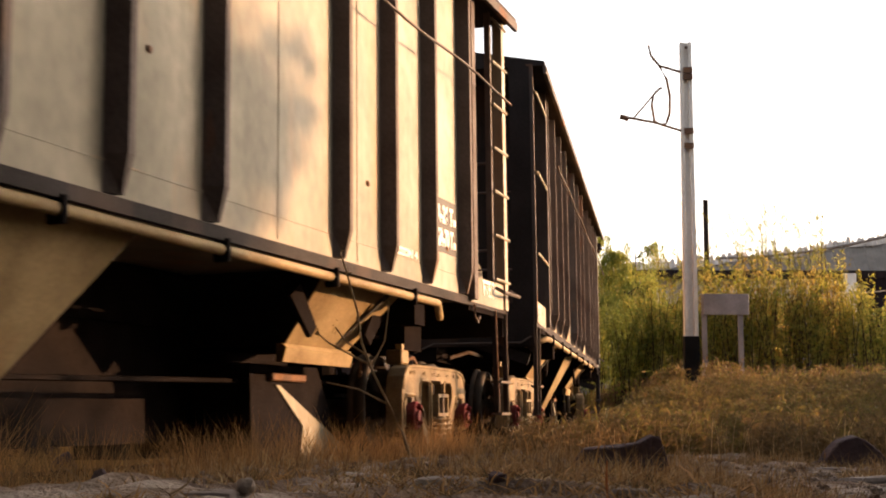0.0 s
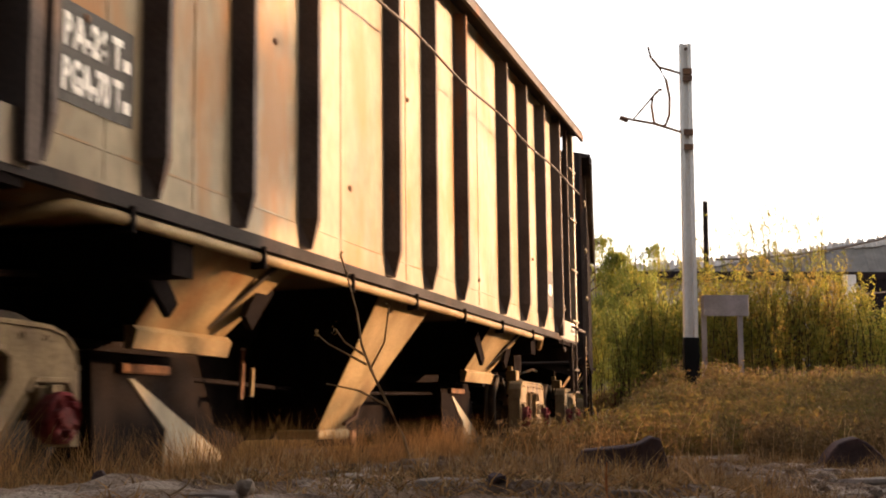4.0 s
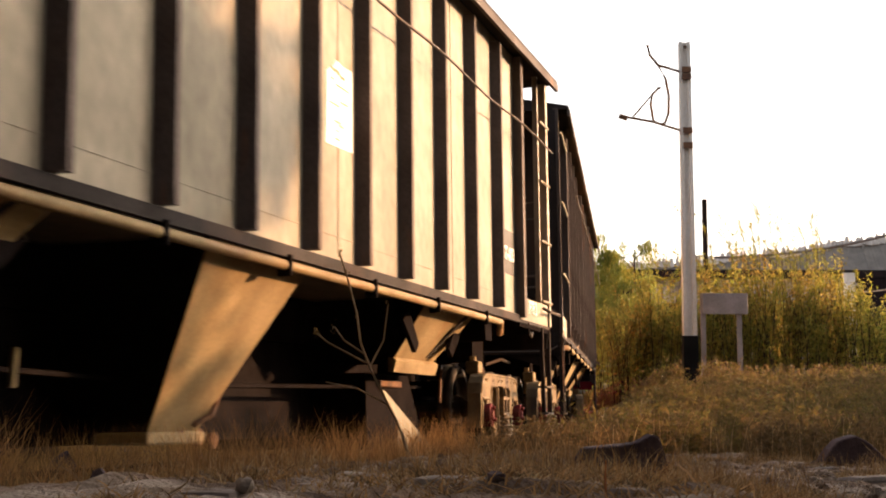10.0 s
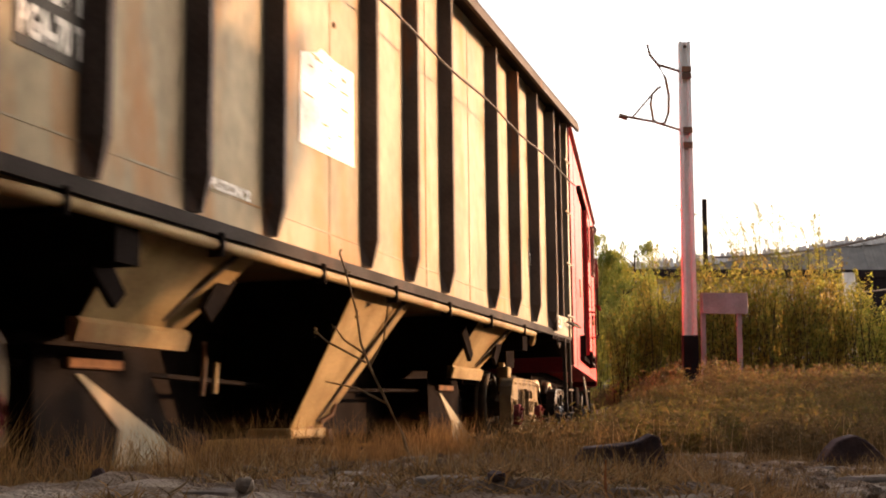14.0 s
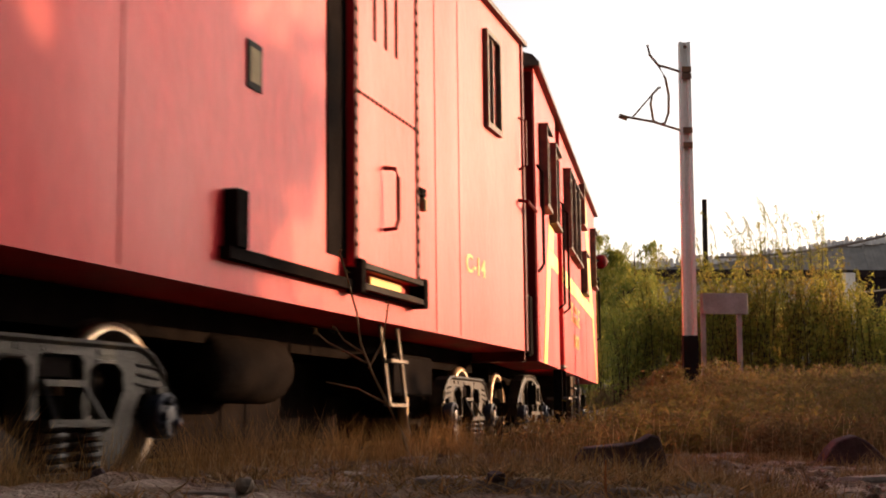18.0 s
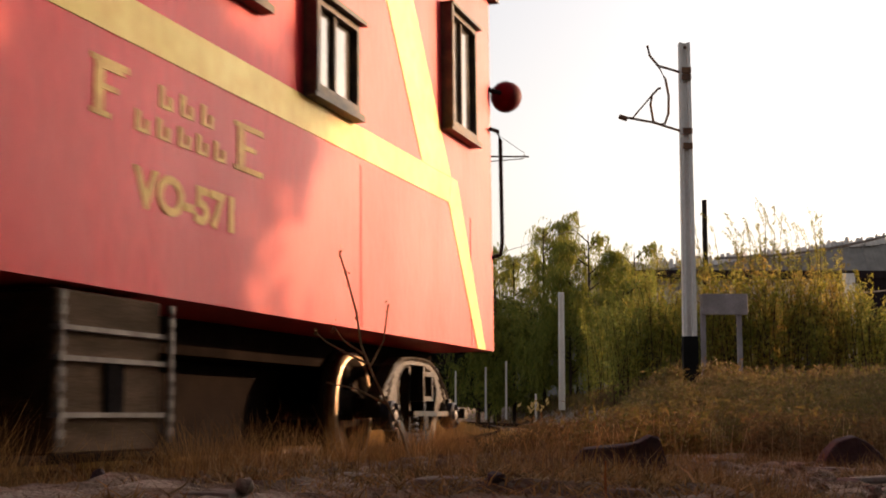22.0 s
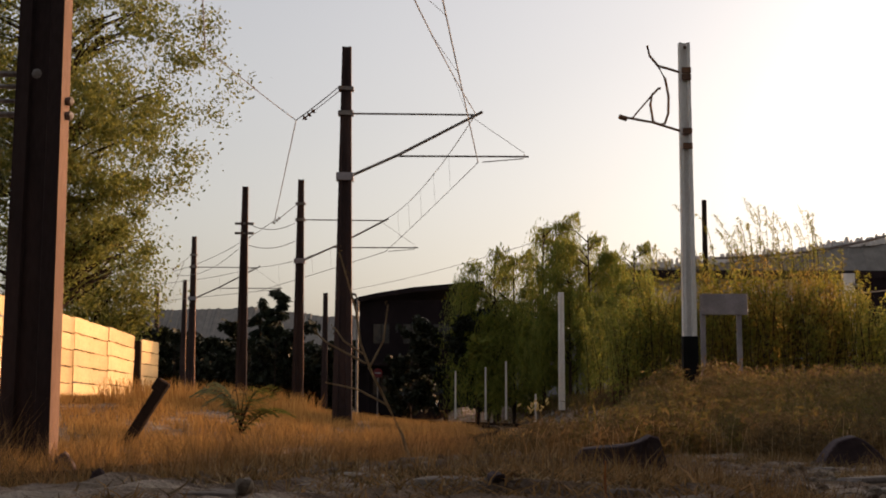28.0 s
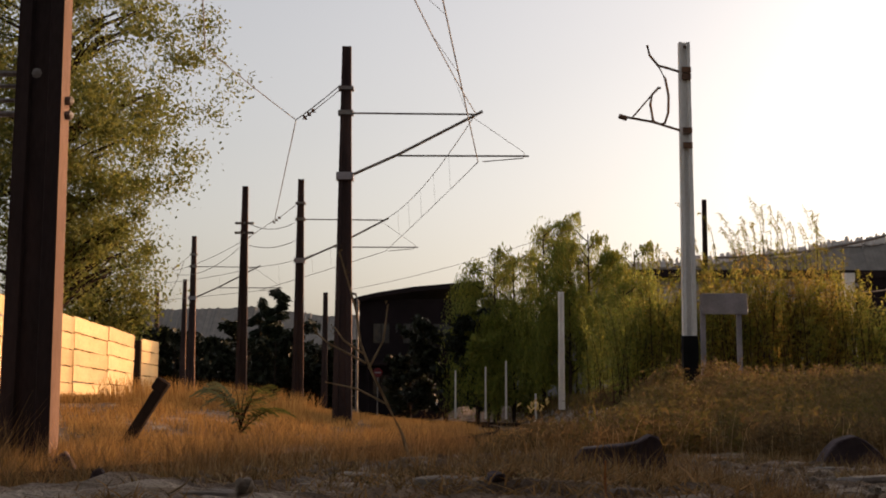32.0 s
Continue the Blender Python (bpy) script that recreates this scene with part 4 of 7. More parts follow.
        lettering("wagon_code", code, 0.20, M_WHITE, p, (xc + 0.06, y - 0.004, 1.90 + up), 0.62)
    if number:
        x0 = -5.86 if not square else -5.70
        if number == "rear":
            x0 = 4.92
        rise = 0.0
        if code[-1:] == "4":
            x0, rise = -5.62, 0.17
        p = panel(x0, x0 + 0.68, 1.76 + rise, 2.24 + rise)
        for text, z_, name_ in (("RA-26 T", 2.03, "tare_mark"), ("RGA-70 T", 1.82, "load_mark")):
            lettering(name_, text, 0.21, M_WHITE, p, (x0 + 0.03, y - 0.004, z_ + rise), 0.53, bold=0.008)
            part("unit_mark", boxed(x0 + 0.575, x0 + 0.645, y - 0.006, y - 0.002, z_ + rise, z_ + rise + 0.06), M_WHITE, p)
    if end_text:
        lettering("platform_mark", end_text, 0.21, M_WHITE, w, (sheet + {"4": 0.12, "9": 0.80}.get(code[-1:], 0.38), -WALL - 0.054, 1.47), 0.36)
        lettering("platform_mark", {"TGT-09": "TE.2", "TGT-003": "FTE.1"}.get(code, "TE.1"), 0.20, M_WHITE, w, (-front + 0.10, -WALL - 0.054, 1.45), 0.38)
    if bay:
        lettering("bay_mark", bay, 0.085, M_WHITE, w, (3.98 if bay[-1] == "4" else -3.72, y - 0.004, 1.62), 0.55)
    if sticker:
        x0, x1, z0, z1 = sticker
        tear = prism(bmesh.new(), [(x0, z0), (x1, z0 + 0.02), (x1 - 0.01, z1 - 0.01), (x0 + 0.62 * (x1 - x0), z1 - 0.02), (x0 + 0.38 * (x1 - x0), z1), (x0 + 0.30 * (x1 - x0), z1 - 0.05), (x0 + 0.02, z1 - 0.12)], "y", y - 0.002, y)
        st = part("paper_notice", tear, M_WHITE, w)
        rnd = random.Random(5)
        for k in range(14):
            xx, zz = rnd.uniform(x0 + 0.05, x1 - 0.25), rnd.uniform(z0 + 0.05, z1 - 0.05)
            part("torn_strip", boxed(xx, xx + rnd.uniform(0.05, 0.2), y - 0.004, y - 0.0025, zz, zz + 0.012), M_CHUTE, st)
    part("lamp_hook", tubed([(half - 1.1, -WALL - 0.05, 1.36), (half - 1.1, -WALL - 0.06, 1.24), (half - 1.02, -WALL - 0.06, 1.2), (half - 0.96, -WALL - 0.06, 1.26)], 0.014, 5), M_RIB, w)
    for x in ((-6.15, 5.85) if square else (-6.3, 5.55) if half > 7.2 else (-5.9, 5.6)):
        bogie(w, x)
    # weld seams between the ribs, patch plates and a torn lip along the sill
    rnd_ = random.Random(int(half * 100) + len(code))
    marks = sorted(ribs)
    for a, b_ in zip(marks, marks[1:]):
        if b_ - a > 1.4 or rnd_.random() < 0.35:
            xm = a + (b_ - a) * rnd_.uniform(0.4, 0.62)
            part("weld_seam", boxed(xm - 0.009, xm + 0.009, -WALL - 0.005, -WALL, 1.46, TOP - 0.12), paint, w)
        if rnd_.random() < 0.4:
            xm, zm = a + (b_ - a) * rnd_.uniform(0.25, 0.7), rnd_.uniform(1.7, 3.2)
            part("bolt_head", lathe(bmesh.new(), [(0.022, 0.0), (0.022, -0.012), (0.012, -0.018)], (xm, -WALL, zm), "y", 8), M_RUSTY, w)
    part("sill_seam", boxed(-sheet, sheet, -WALL - 0.004, -WALL, 1.60, 1.612), paint, w)
    return w


CARS = []      # (thing, centre, half bogie distance)
CARS.append((hopper_wagon("dusty grey steel hopper wagon with tapered ribs and a trailing ladder", RIBS_CLOSE, False, 7.06, "rear", "", "FTE 2", "BUZON 4", None), -32.84, 5.9))
CARS.append((hopper_wagon("grey steel hopper wagon with rust patches and a black number panel", RIBS_UNEVEN, False, 7.42, "front", "TGT-09", "TE.1", "", None, M_WAGON_RUSTY), -16.92, 5.9))
CARS.append((hopper_wagon("grey hopper wagon with straight square ribs and a torn notice", RIBS_EVEN, True, 7.24, "front", "TGT-003", "FTE 2", "", (0.27, 0.80, 2.25, 2.9)), -0.85, 5.6))
CARS.append((hopper_wagon("grey hopper wagon with rust streaks and a white notice", RIBS_UNEVEN, False, 7.42, "front", "TGT-004", "FTE 2", "BUZON 2", (-2.38, -1.30, 2.15, 2.90), M_WAGON_RUSTY), 14.88, 5.9))


def window(parent, x0, x1, z0, z1, y, out=0.03, shutter=False):
    """A framed pane on a side; the frame stands proud, and a shutter leans out from its hinge."""
    f = part("window", boxed(x0 + 0.05, x1 - 0.05, y - out, y + 0.02, z0 + 0.05, z1 - 0.05), M_GLASS, parent, "dark glass in a weathered frame")
    for (a, b, c, d, nm) in ((x0, x1, z0, z0 + 0.06, "window_sill"), (x0, x1, z1 - 0.05, z1, "window_head"), (x0, x0 + 0.05, z0 + 0.06, z1 - 0.05, "window_jamb"), (x1 - 0.05, x1, z0 + 0.06, z1 - 0.05, "window_jamb")):
        part(nm, boxed(a, b, y - out - 0.05, y + 0.01, c, d), M_DARKFRAME, f)
    part("window_bar", boxed((x0 + x1) / 2 - 0.015, (x0 + x1) / 2 + 0.015, y - out - 0.03, y - out, z0 + 0.06, z1 - 0.05), M_DARKFRAME, f)
    if shutter:     # a deep outer casing with louvres on its leading cheek
        part("casing", boxed(x0 - 0.03, x0 + 0.02, y - 0.11, y, z0 - 0.02, z1 + 0.02), M_DARKFRAME, f)
        part("casing", boxed(x0 - 0.03, x1 + 0.03, y - 0.12, y, z1 + 0.0, z1 + 0.035), M_DARKFRAME, f)
        part("casing", boxed(x0 - 0.03, x1 + 0.03, y - 0.10, y, z0 - 0.05, z0), M_DARKFRAME, f)
    return f


def car_shell(parent, half, w, z0, z1, rise):
    """Sides, ends and an arched roof of a covered car."""
    bm = bmesh.new()
    prism(bm, [(-w, z0), (w, z0), (w, z1), (-w, z1)], "x", -half, half)
    part("body", bm, M_RED, parent)
    bm = bmesh.new()
    n = 10
    top = [(-(w + 0.06) * math.cos(math.pi * k / n), z1 + rise * math.sin(math.pi * k / n)) for k in range(n + 1)]
    prism(bm, [(-(w + 0.06), z1 - 0.05)] + top + [(w + 0.06, z1 - 0.05)], "x", -half - 0.08, half + 0.08)
    part("roof", bm, M_DARKFRAME, parent)


def red_boxcar():
    c = thing("red_van", "red painted bogie van with a riveted sliding door", "railway van")
    half, w, z0, z1 = 4.98, 1.46, 1.03, 4.55
    car_shell(c, half, w, z0, z1, 0.3)
    y = -w
    part("underframe", boxed(-half + 0.05, half - 0.05, -0.85, 0.85, 0.80, 1.02), M_UNDER, c)
    # Added black box that fills the dark space between the bogies.
    part("dark_fill_box", boxed(-2.5, 2.45, -0.5, 0.5, 0.07, 0.79, 0.02), M_UNDER, c)
    for e in (-1, 1):
        part("end_panel", boxed(min(e * half, e * (half + 0.03)), max(e * half, e * (half + 0.03)), -w + 0.02, w - 0.02, z0 - 0.1, z1 - 0.1), M_RED_DARK, c)
        for s in (-1, 1):
            part("corner_angle", boxed(e * half - 0.05, e * half + 0.035, s * w - 0.02, s * w + 0.02, z0, z1 - 0.05), M_RED_DARK, c)
        bm = box(bmesh.new(), min(e * half, e * (half + 0.34)), max(e * half, e * (half + 0.34)), -0.1, 0.1, 0.76, 0.98)
        part("coupler", bm, M_RUSTY, c)
    # sliding door with riveted edges; a black plate paints the shade of its open gap
    part("gap_shade", boxed(-0.95, -0.60, y - 0.012, y + 0.02, 1.42, 3.95), M_UNDER, c)
    door = part("sliding_door", boxed(-0.62, 0.87, y - 0.075, y - 0.015, 1.36, 3.95, 0.008), M_RED, c)
    for x in (-0.60, 0.82):
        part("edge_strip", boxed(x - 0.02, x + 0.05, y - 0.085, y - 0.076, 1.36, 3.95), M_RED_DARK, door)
        bm = bmesh.new()
        for z in np.arange(1.42, 3.9, 0.1):
            box(bm, x, x + 0.028, y - 0.095, y - 0.085, z - 0.014, z + 0.014)
        part("rivet_row", bm, M_END, door)
    for z in (1.38, 2.62):
        bm = bmesh.new()
        for x in np.arange(-0.52, 0.80, 0.09):
            box(bm, x, x + 0.024, y - 0.09, y - 0.075, z, z + 0.024)
        part("rivet_row", bm, M_END, door)
    part("door_handle", tubed([(0.00, y - 0.08, 2.17), (0.02, y - 0.17, 2.16), (0.08, y - 0.17, 2.10), (0.08, y - 0.17, 1.78), (0.02, y - 0.17, 1.71), (0.00, y - 0.08, 1.70)], 0.017, 6), M_RED_DARK, door)
    part("latch", boxed(0.85, 0.99, y - 0.11, y - 0.02, 2.10, 2.17, 0.01), M_UNDER, c)
    part("padlock", boxed(0.91, 0.98, y - 0.12, y - 0.06, 1.98, 2.09, 0.015), M_CHUTE, c)
    for x in (-0.2, 0.05, 0.3):
        part("door_slot", boxed(x, x + 0.05, y - 0.082, y - 0.074, 3.1, 3.75), M_UNDER, door)
    part("door_rail", boxed(-2.55, 1.02, y - 0.07, y, 1.20, 1.27), M_UNDER, c)
    part("door_rail_top", boxed(-2.55, 1.02, y - 0.07, y, 3.97, 4.06), M_UNDER, c)
    part("door_stop", boxed(-2.50, -2.36, y - 0.09, y, 1.27, 1.60), M_UNDER, c)
    for x in (-0.56, 0.9):
        part("rail_bracket", boxed(x - 0.05, x + 0.05, y - 0.13, y, 1.18, 1.42, 0.01), M_UNDER, c)
    part("guide_bar", boxed(-0.52, 0.9, y - 0.12, y - 0.08, 1.21, 1.25), M_END, c)
    part("guide_bar", boxed(-0.52, 0.9, y - 0.12, y - 0.08, 1.36, 1.40), M_END, c)
    part("yellow_plate", boxed(-0.15, 0.55, y - 0.03, y - 0.012, 1.22, 1.34), M_YELLOW, c)
    part("vent_plate", boxed(-2.22, -2.02, y - 0.012, y, 2.26, 2.55), M_END, c)
    part("vent_opening", boxed(-2.19, -2.05, y - 0.016, y - 0.012, 2.30, 2.51), M_CHUTE, c)
    win = window(c, 3.30, 3.88, 3.20, 4.22, y, 0.0)
    # step ladder, grab irons, hooks
    bm = bmesh.new()
    for x in (0.40, 0.80):
        tube(bm, [(x, y + 0.1, 1.05), (x, y + 0.02, 0.40)], 0.017, 5)
    for z in (0.41, 0.75):
        box(bm, 0.40, 0.80, y + 0.0, y + 0.07, z - 0.012, z + 0.012)
    part("step_ladder", bm, M_STEEL, c)
    part("grab_iron", tubed([(4.80, y, 3.62), (4.80, y - 0.08, 3.58), (4.80, y - 0.08, 3.08), (4.80, y, 3.03)], 0.016, 6), M_RED_DARK, c)
    part("lamp_bracket", tubed([(4.75, y, 2.68), (4.75, y - 0.1, 2.66), (5.08, y - 0.12, 2.60), (5.08, y - 0.05, 2.66)], 0.022, 6), M_RED_DARK, c)
    part("reservoir", lathe(bmesh.new(), [(0.05, -1.6), (0.2, -1.5), (0.24, -1.4), (0.24, -0.4), (0.2, -0.3), (0.05, -0.2)], (0, -0.75, 0.66), "x", 16), M_UNDER, c, "", None, True)
    part("battery_box", boxed(1.2, 2.3, -1.2, -0.6, 0.5, 0.85, 0.02), M_UNDER, c)
    lettering("van_mark", "C-14", 0.24, M_YELLOW_FADED, c, (2.54, y - 0.004, 1.67), 0.70)
    # seams between the side panels
    for x in (-3.6, 1.6, 2.35):
        part("panel_seam", boxed(x - 0.012, x + 0.012, y - 0.006, y, z0 + 0.02, z1 - 0.1), M_RED, c)
    for x in (-3.6, 3.45):
        bogie(c, x, "van")
    return c


CARS.append((red_boxcar(), 27.80, 3.6))


M_BOX = material("weathered_box_wood", (0.085, 0.052, 0.032), (0.05, 0.032, 0.02), rough=0.85, scale=4, fine=30, bump=0.25, stretch=(0.6, 1, 3))


def caboose():
    c = thing("brake_van", "red caboose with yellow bands, shuttered windows and a red lamp", "caboose")
    half, w, z0, z1 = 6.02, 1.46, 0.95, 4.50
    y = -w
    # side in three stretches, so that the doorway is a real recess
    for x0, x1 in ((-half, -3.15), (-2.42, half)):
        part("body", boxed(x0, x1, -w, w, z0, z1), M_RED, c)
    # Its darker red puts the shade of the recess into the colour.
    part("doorway_core", boxed(-3.15, -2.42, -w + 0.55, w, z0, z1), M_RED_DARK, c)
    bm = bmesh.new()
    n = 10
    top = [(-(w + 0.08) * math.cos(math.pi * k / n), z1 + 0.28 * math.sin(math.pi * k / n)) for k in range(n + 1)]
    prism(bm, [(-(w + 0.08), z1 - 0.05)] + top + [(w + 0.08, z1 - 0.05)], "x", -half - 0.1, half + 0.1)
    part("roof", bm, M_DARKFRAME, c)
    part("chimney_box", boxed(3.5, 5.3, -1.15, 0.6, z1 + 0.08, z1 + 1.02, 0.02), M_DARKFRAME, c)
    part("underframe", boxed(-half + 0.1, half - 0.1, -0.85, 0.85, 0.72, 0.945), M_UNDER, c)
    # Black filler box, added so that no lit ground shows beneath.
    part("dark_fill_box", boxed(-3.3, 3.3, -0.5, 0.5, 0.07, 0.71, 0.02), M_UNDER, c)
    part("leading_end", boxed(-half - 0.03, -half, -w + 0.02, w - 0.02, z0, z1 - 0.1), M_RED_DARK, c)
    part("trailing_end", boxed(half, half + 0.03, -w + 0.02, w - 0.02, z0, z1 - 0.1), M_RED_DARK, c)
    part("end_locker", boxed(-half - 0.34, -half - 0.03, -1.40, -0.55, 1.0, 1.72, 0.03), M_UNDER, c)
    part("locker_strap", tubed([(-half - 0.35, -1.38, 1.70), (-half - 0.36, -1.20, 1.30), (-half - 0.30, -1.12, 0.98)], 0.012, 5), M_STEEL, c)
    part("buffer_gear", boxed(-half - 0.3, -half - 0.03, -0.6, 0.6, 0.95, 1.5), M_UNDER, c)
    for e in (-1, 1):
        part("coupler", boxed(min(e * half, e * (half + 0.36)), max(e * half, e * (half + 0.36)), -0.1, 0.1, 0.76, 0.96, 0.02), M_RUSTY, c)

    def band(name, pts):
        bm = bmesh.new()
        prism(bm, pts, "y", y - 0.006, y)
        part(name, bm, M_YELLOW, c, "yellow painted band")
    band("band", [(-4.61, 2.47), (-4.30, 2.26), (-3.15, 2.26), (-3.15, 2.47)])
    band("band", [(-2.42, 2.22), (4.64, 2.20), (4.74, 2.43), (-2.42, 2.45)])
    band("diagonal_band", [(-5.47, z0), (-5.08, z0), (-4.302, 2.26), (-4.612, 2.47), (-4.67, 2.47)])
    band("diagonal_band", [(4.644, 2.20), (5.47, z0), (5.72, z0), (4.90, 2.43), (4.744, 2.43)])
    band("upper_band", [(3.95, 2.434), (4.72, 2.434), (3.26, z1 - 0.06), (2.52, z1 - 0.06)])
    band("upper_band", [(-4.60, 2.474), (-3.90, 2.474), (-3.70, 2.86), (-4.40, 2.86)])
    # windows
    window(c, -4.30, -3.42, 2.86, 3.85, y, 0.02, True)
    window(c, -5.50, -4.86, 2.90, 3.85, y, 0.02, True)
    for x in (-1.80, -0.82, 0.12):
        window(c, x, x + 0.80, 2.84, 3.98, y, 0.02, True)
    window(c, 1.42, 2.20, 3.66, 4.30, y, 0.02, True)
    window(c, 1.60, 2.42, 2.48, 3.14, y, 0.02, True)
    window(c, 4.52, 5.36, 2.87, 3.95, y, 0.02, True)
    # doorway: steps, hand rails, kick plate
    for z, d in ((0.22, 0.16), (0.56, 0.10), (1.0, 0.05)):
        part("step", boxed(-3.1, -2.45, y - d, y + 0.2, z - 0.02, z + 0.015, 0.004), M_STEEL, c)
    for x in (-3.12, -2.45):
        part("step_hanger", boxed(x - 0.02, x + 0.02, y - 0.02, y + 0.1, 0.2, 0.95), M_UNDER, c)
        s = -1 if x < -3 else 1
        part("hand_rail", tubed([(x + s * 0.08, y, 3.3), (x + s * 0.08, y - 0.09, 3.25), (x + s * 0.08, y - 0.09, 1.85), (x + s * 0.08, y, 1.78)], 0.018, 6), M_UNDER, c)
    part("kick_plate", boxed(-3.13, -2.44, y + 0.12, y + 0.16, 0.98, 1.32), M_STEEL, c)
    part("leading_hand_rail", tubed([(-half + 0.15, y, 3.3), (-half + 0.12, y - 0.07, 3.2), (-half + 0.12, y - 0.07, 2.1), (-half + 0.02, y - 0.02, 2.0)], 0.018, 6), M_UNDER, c)
    part("trailing_hand_rail", tubed([(half - 0.08, y - 0.02, 3.13), (half + 0.05, y - 0.06, 3.13), (half + 0.14, y - 0.06, 3.05), (half + 0.15, y - 0.06, 2.02), (half + 0.08, y - 0.06, 1.90), (half - 0.02, y - 0.01, 1.86)], 0.02, 6), M_UNDER, c)
    # tail lamp
    lamp = part("tail_lamp", lathe(bmesh.new(), [(0.02, 0.0), (0.10, 0.02), (0.15, 0.09), (0.16, 0.16), (0.14, 0.18)], (0, 0, 0), "x", 18), M_RED_DARK, c, "red tail lamp housing", Matrix.Translation((half + 0.10, y - 0.10, 3.52)), True)
    part("lamp_lens", lathe(bmesh.new(), [(0.13, 0.18), (0.1, 0.21), (0.03, 0.225)], (0, 0, 0), "x", 16), M_RED, lamp)
    part("lamp_arm", tubed([(half - 0.05, y - 0.01, 3.53), (half + 0.12, y - 0.08, 3.53)], 0.025, 6), M_UNDER, c)
    # battery box with chains
    bb = part("battery_box", boxed(-1.06, -0.14, y + 0.02, y + 0.6, 0.16, 0.92, 0.012), M_BOX, c)
    for z in (0.34, 0.60, 0.74):
        part("box_ledge", boxed(-1.09, -0.11, y - 0.015, y + 0.02, z - 0.012, z + 0.012), M_STEEL, bb)
    part("box_strut", boxed(-0.66, -0.52, y - 0.005, y + 0.018, 0.35, 0.60), M_UNDER, bb)
    for x in (-1.08, -0.12):
        bm = bmesh.new()
        for k, z in enumerate(np.arange(0.2, 0.9, 0.035)):
            o = 0.02 if k % 2 else 0.006
            box(bm, x - o, x + o, y - 0.04, y - 0.02, z, z + 0.04)
        part("chain", bm, M_STEEL, bb)
    # the owner's mark in plain yellow blocks, and the number
    def mark(pts):
        bm = bmesh.new()
        for (a, b, z0_, z1_) in pts:
            box(bm, a, b, y - 0.006, y, z0_, z1_)
        part("owner_mark", bm, M_YELLOW_FADED, c)
    def serif(x0, x1, z0_, z1_, arms):
        st = x0 + (x1 - x0) * 0.34
        mark([(x0 + 0.03, st, z0_, z1_), (x0, st + 0.05, z0_, z0_ + 0.028), (x0, st, z1_ - 0.028, z1_)] + [(st, x0 + (x1 - x0) * w_, z0_ + (z1_ - z0_) * a, z0_ + (z1_ - z0_) * b_) for w_, a, b_ in arms])
    serif(-0.86, -0.53, 1.78, 2.075, ((1.0, 0.88, 1.0), (0.70, 0.46, 0.56), (0.86, 0.80, 0.88)))
    serif(0.62, 0.98, 1.77, 2.06, ((1.0, 0.88, 1.0), (0.72, 0.46, 0.56), (1.0, 0.0, 0.12)))
    for x in (-0.23, -0.01, 0.22):
        mark([(x, x + 0.045, 1.945, 2.065), (x + 0.045, x + 0.13, 1.945, 1.965), (x + 0.09, x + 0.13, 1.965, 2.02)])
    for x in (-0.46, -0.25, -0.03, 0.17, 0.37):
        mark([(x, x + 0.045, 1.775, 1.885), (x + 0.045, x + 0.13, 1.775, 1.795), (x + 0.09, x + 0.13, 1.795, 1.85)])
    lettering("van_mark", "VO-571", 0.28, M_YELLOW_FADED, c, (-0.45, y - 0.004, 1.395), 1.08, bold=0.010)
    for x in (-5.9, -2.3, 2.6, 5.3):
        part("panel_seam", boxed(x - 0.01, x + 0.01, y - 0.005, y, z0 + 0.02, 2.15), M_RED, c)
    for x in (-4.5, 4.5):
        bogie(c, x, "caboose")
    return c


CARS.append((caboose(), 39.42, 4.5))


# ---- masts, poles and wires ----
def mast(name, label, x, y, base, height, w0, w1, group="catenary masts", fluted=True, mat=None, turn=0.0):
    """A tapered concrete mast with a shallow recess down each broad face."""
    m = thing(name, label, "mast", group, matrix=Matrix.Translation((x, y, base)) @ Matrix.Rotation(turn, 4, "Z"))
    bm = bmesh.new()
    prof = []
    for z, w in ((-0.4, w0), (height, w1)):
        d = w * 0.62
        r = w * 0.22
        pts = [(-w / 2, -d / 2), (-r, -d / 2), (-r * 0.8, -d / 2 + 0.05 * (w / w0)), (r * 0.8, -d / 2 + 0.05 * (w / w0)), (r, -d / 2), (w / 2, -d / 2), (w / 2, d / 2), (-w / 2, d / 2)]
        prof.append([bm.verts.new((a, b, z)) for a, b in pts])
    k = len(prof[0])
    for i in range(k):
        bm.faces.new((prof[0][i], prof[0][(i + 1) % k], prof[1][(i + 1) % k], prof[1][i]))
    bm.faces.new(prof[0][::-1])
    bm.faces.new(prof[1])
    bmesh.ops.recalc_face_normals(bm, faces=bm.faces)
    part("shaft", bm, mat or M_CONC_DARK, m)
    if mat is None:     # the side that faces the line is painted paler, as if sunlit
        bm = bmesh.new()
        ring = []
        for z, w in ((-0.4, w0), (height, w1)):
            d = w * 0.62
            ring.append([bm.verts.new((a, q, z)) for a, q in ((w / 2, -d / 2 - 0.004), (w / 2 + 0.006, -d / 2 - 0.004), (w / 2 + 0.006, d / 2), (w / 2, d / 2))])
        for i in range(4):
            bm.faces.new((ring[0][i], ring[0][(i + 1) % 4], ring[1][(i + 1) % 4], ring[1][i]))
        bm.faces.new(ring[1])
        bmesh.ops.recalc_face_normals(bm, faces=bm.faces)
        part("sunlit_side", bm, M_CONC_PALE, m, "concrete side coloured paler as sunlit")
    return m


def insulator(bm, a, b, n=4, r=0.06):
    a, b = Vector(a), Vector(b)
    tube(bm, [a, b], 0.016, 5)
    for k in range(n):
        p = a.lerp(b, (k + 0.5) / n)
        d = (b - a).normalized() * 0.025
        tube(bm, [p - d, p, p + d], r, 8, r * 0.6)


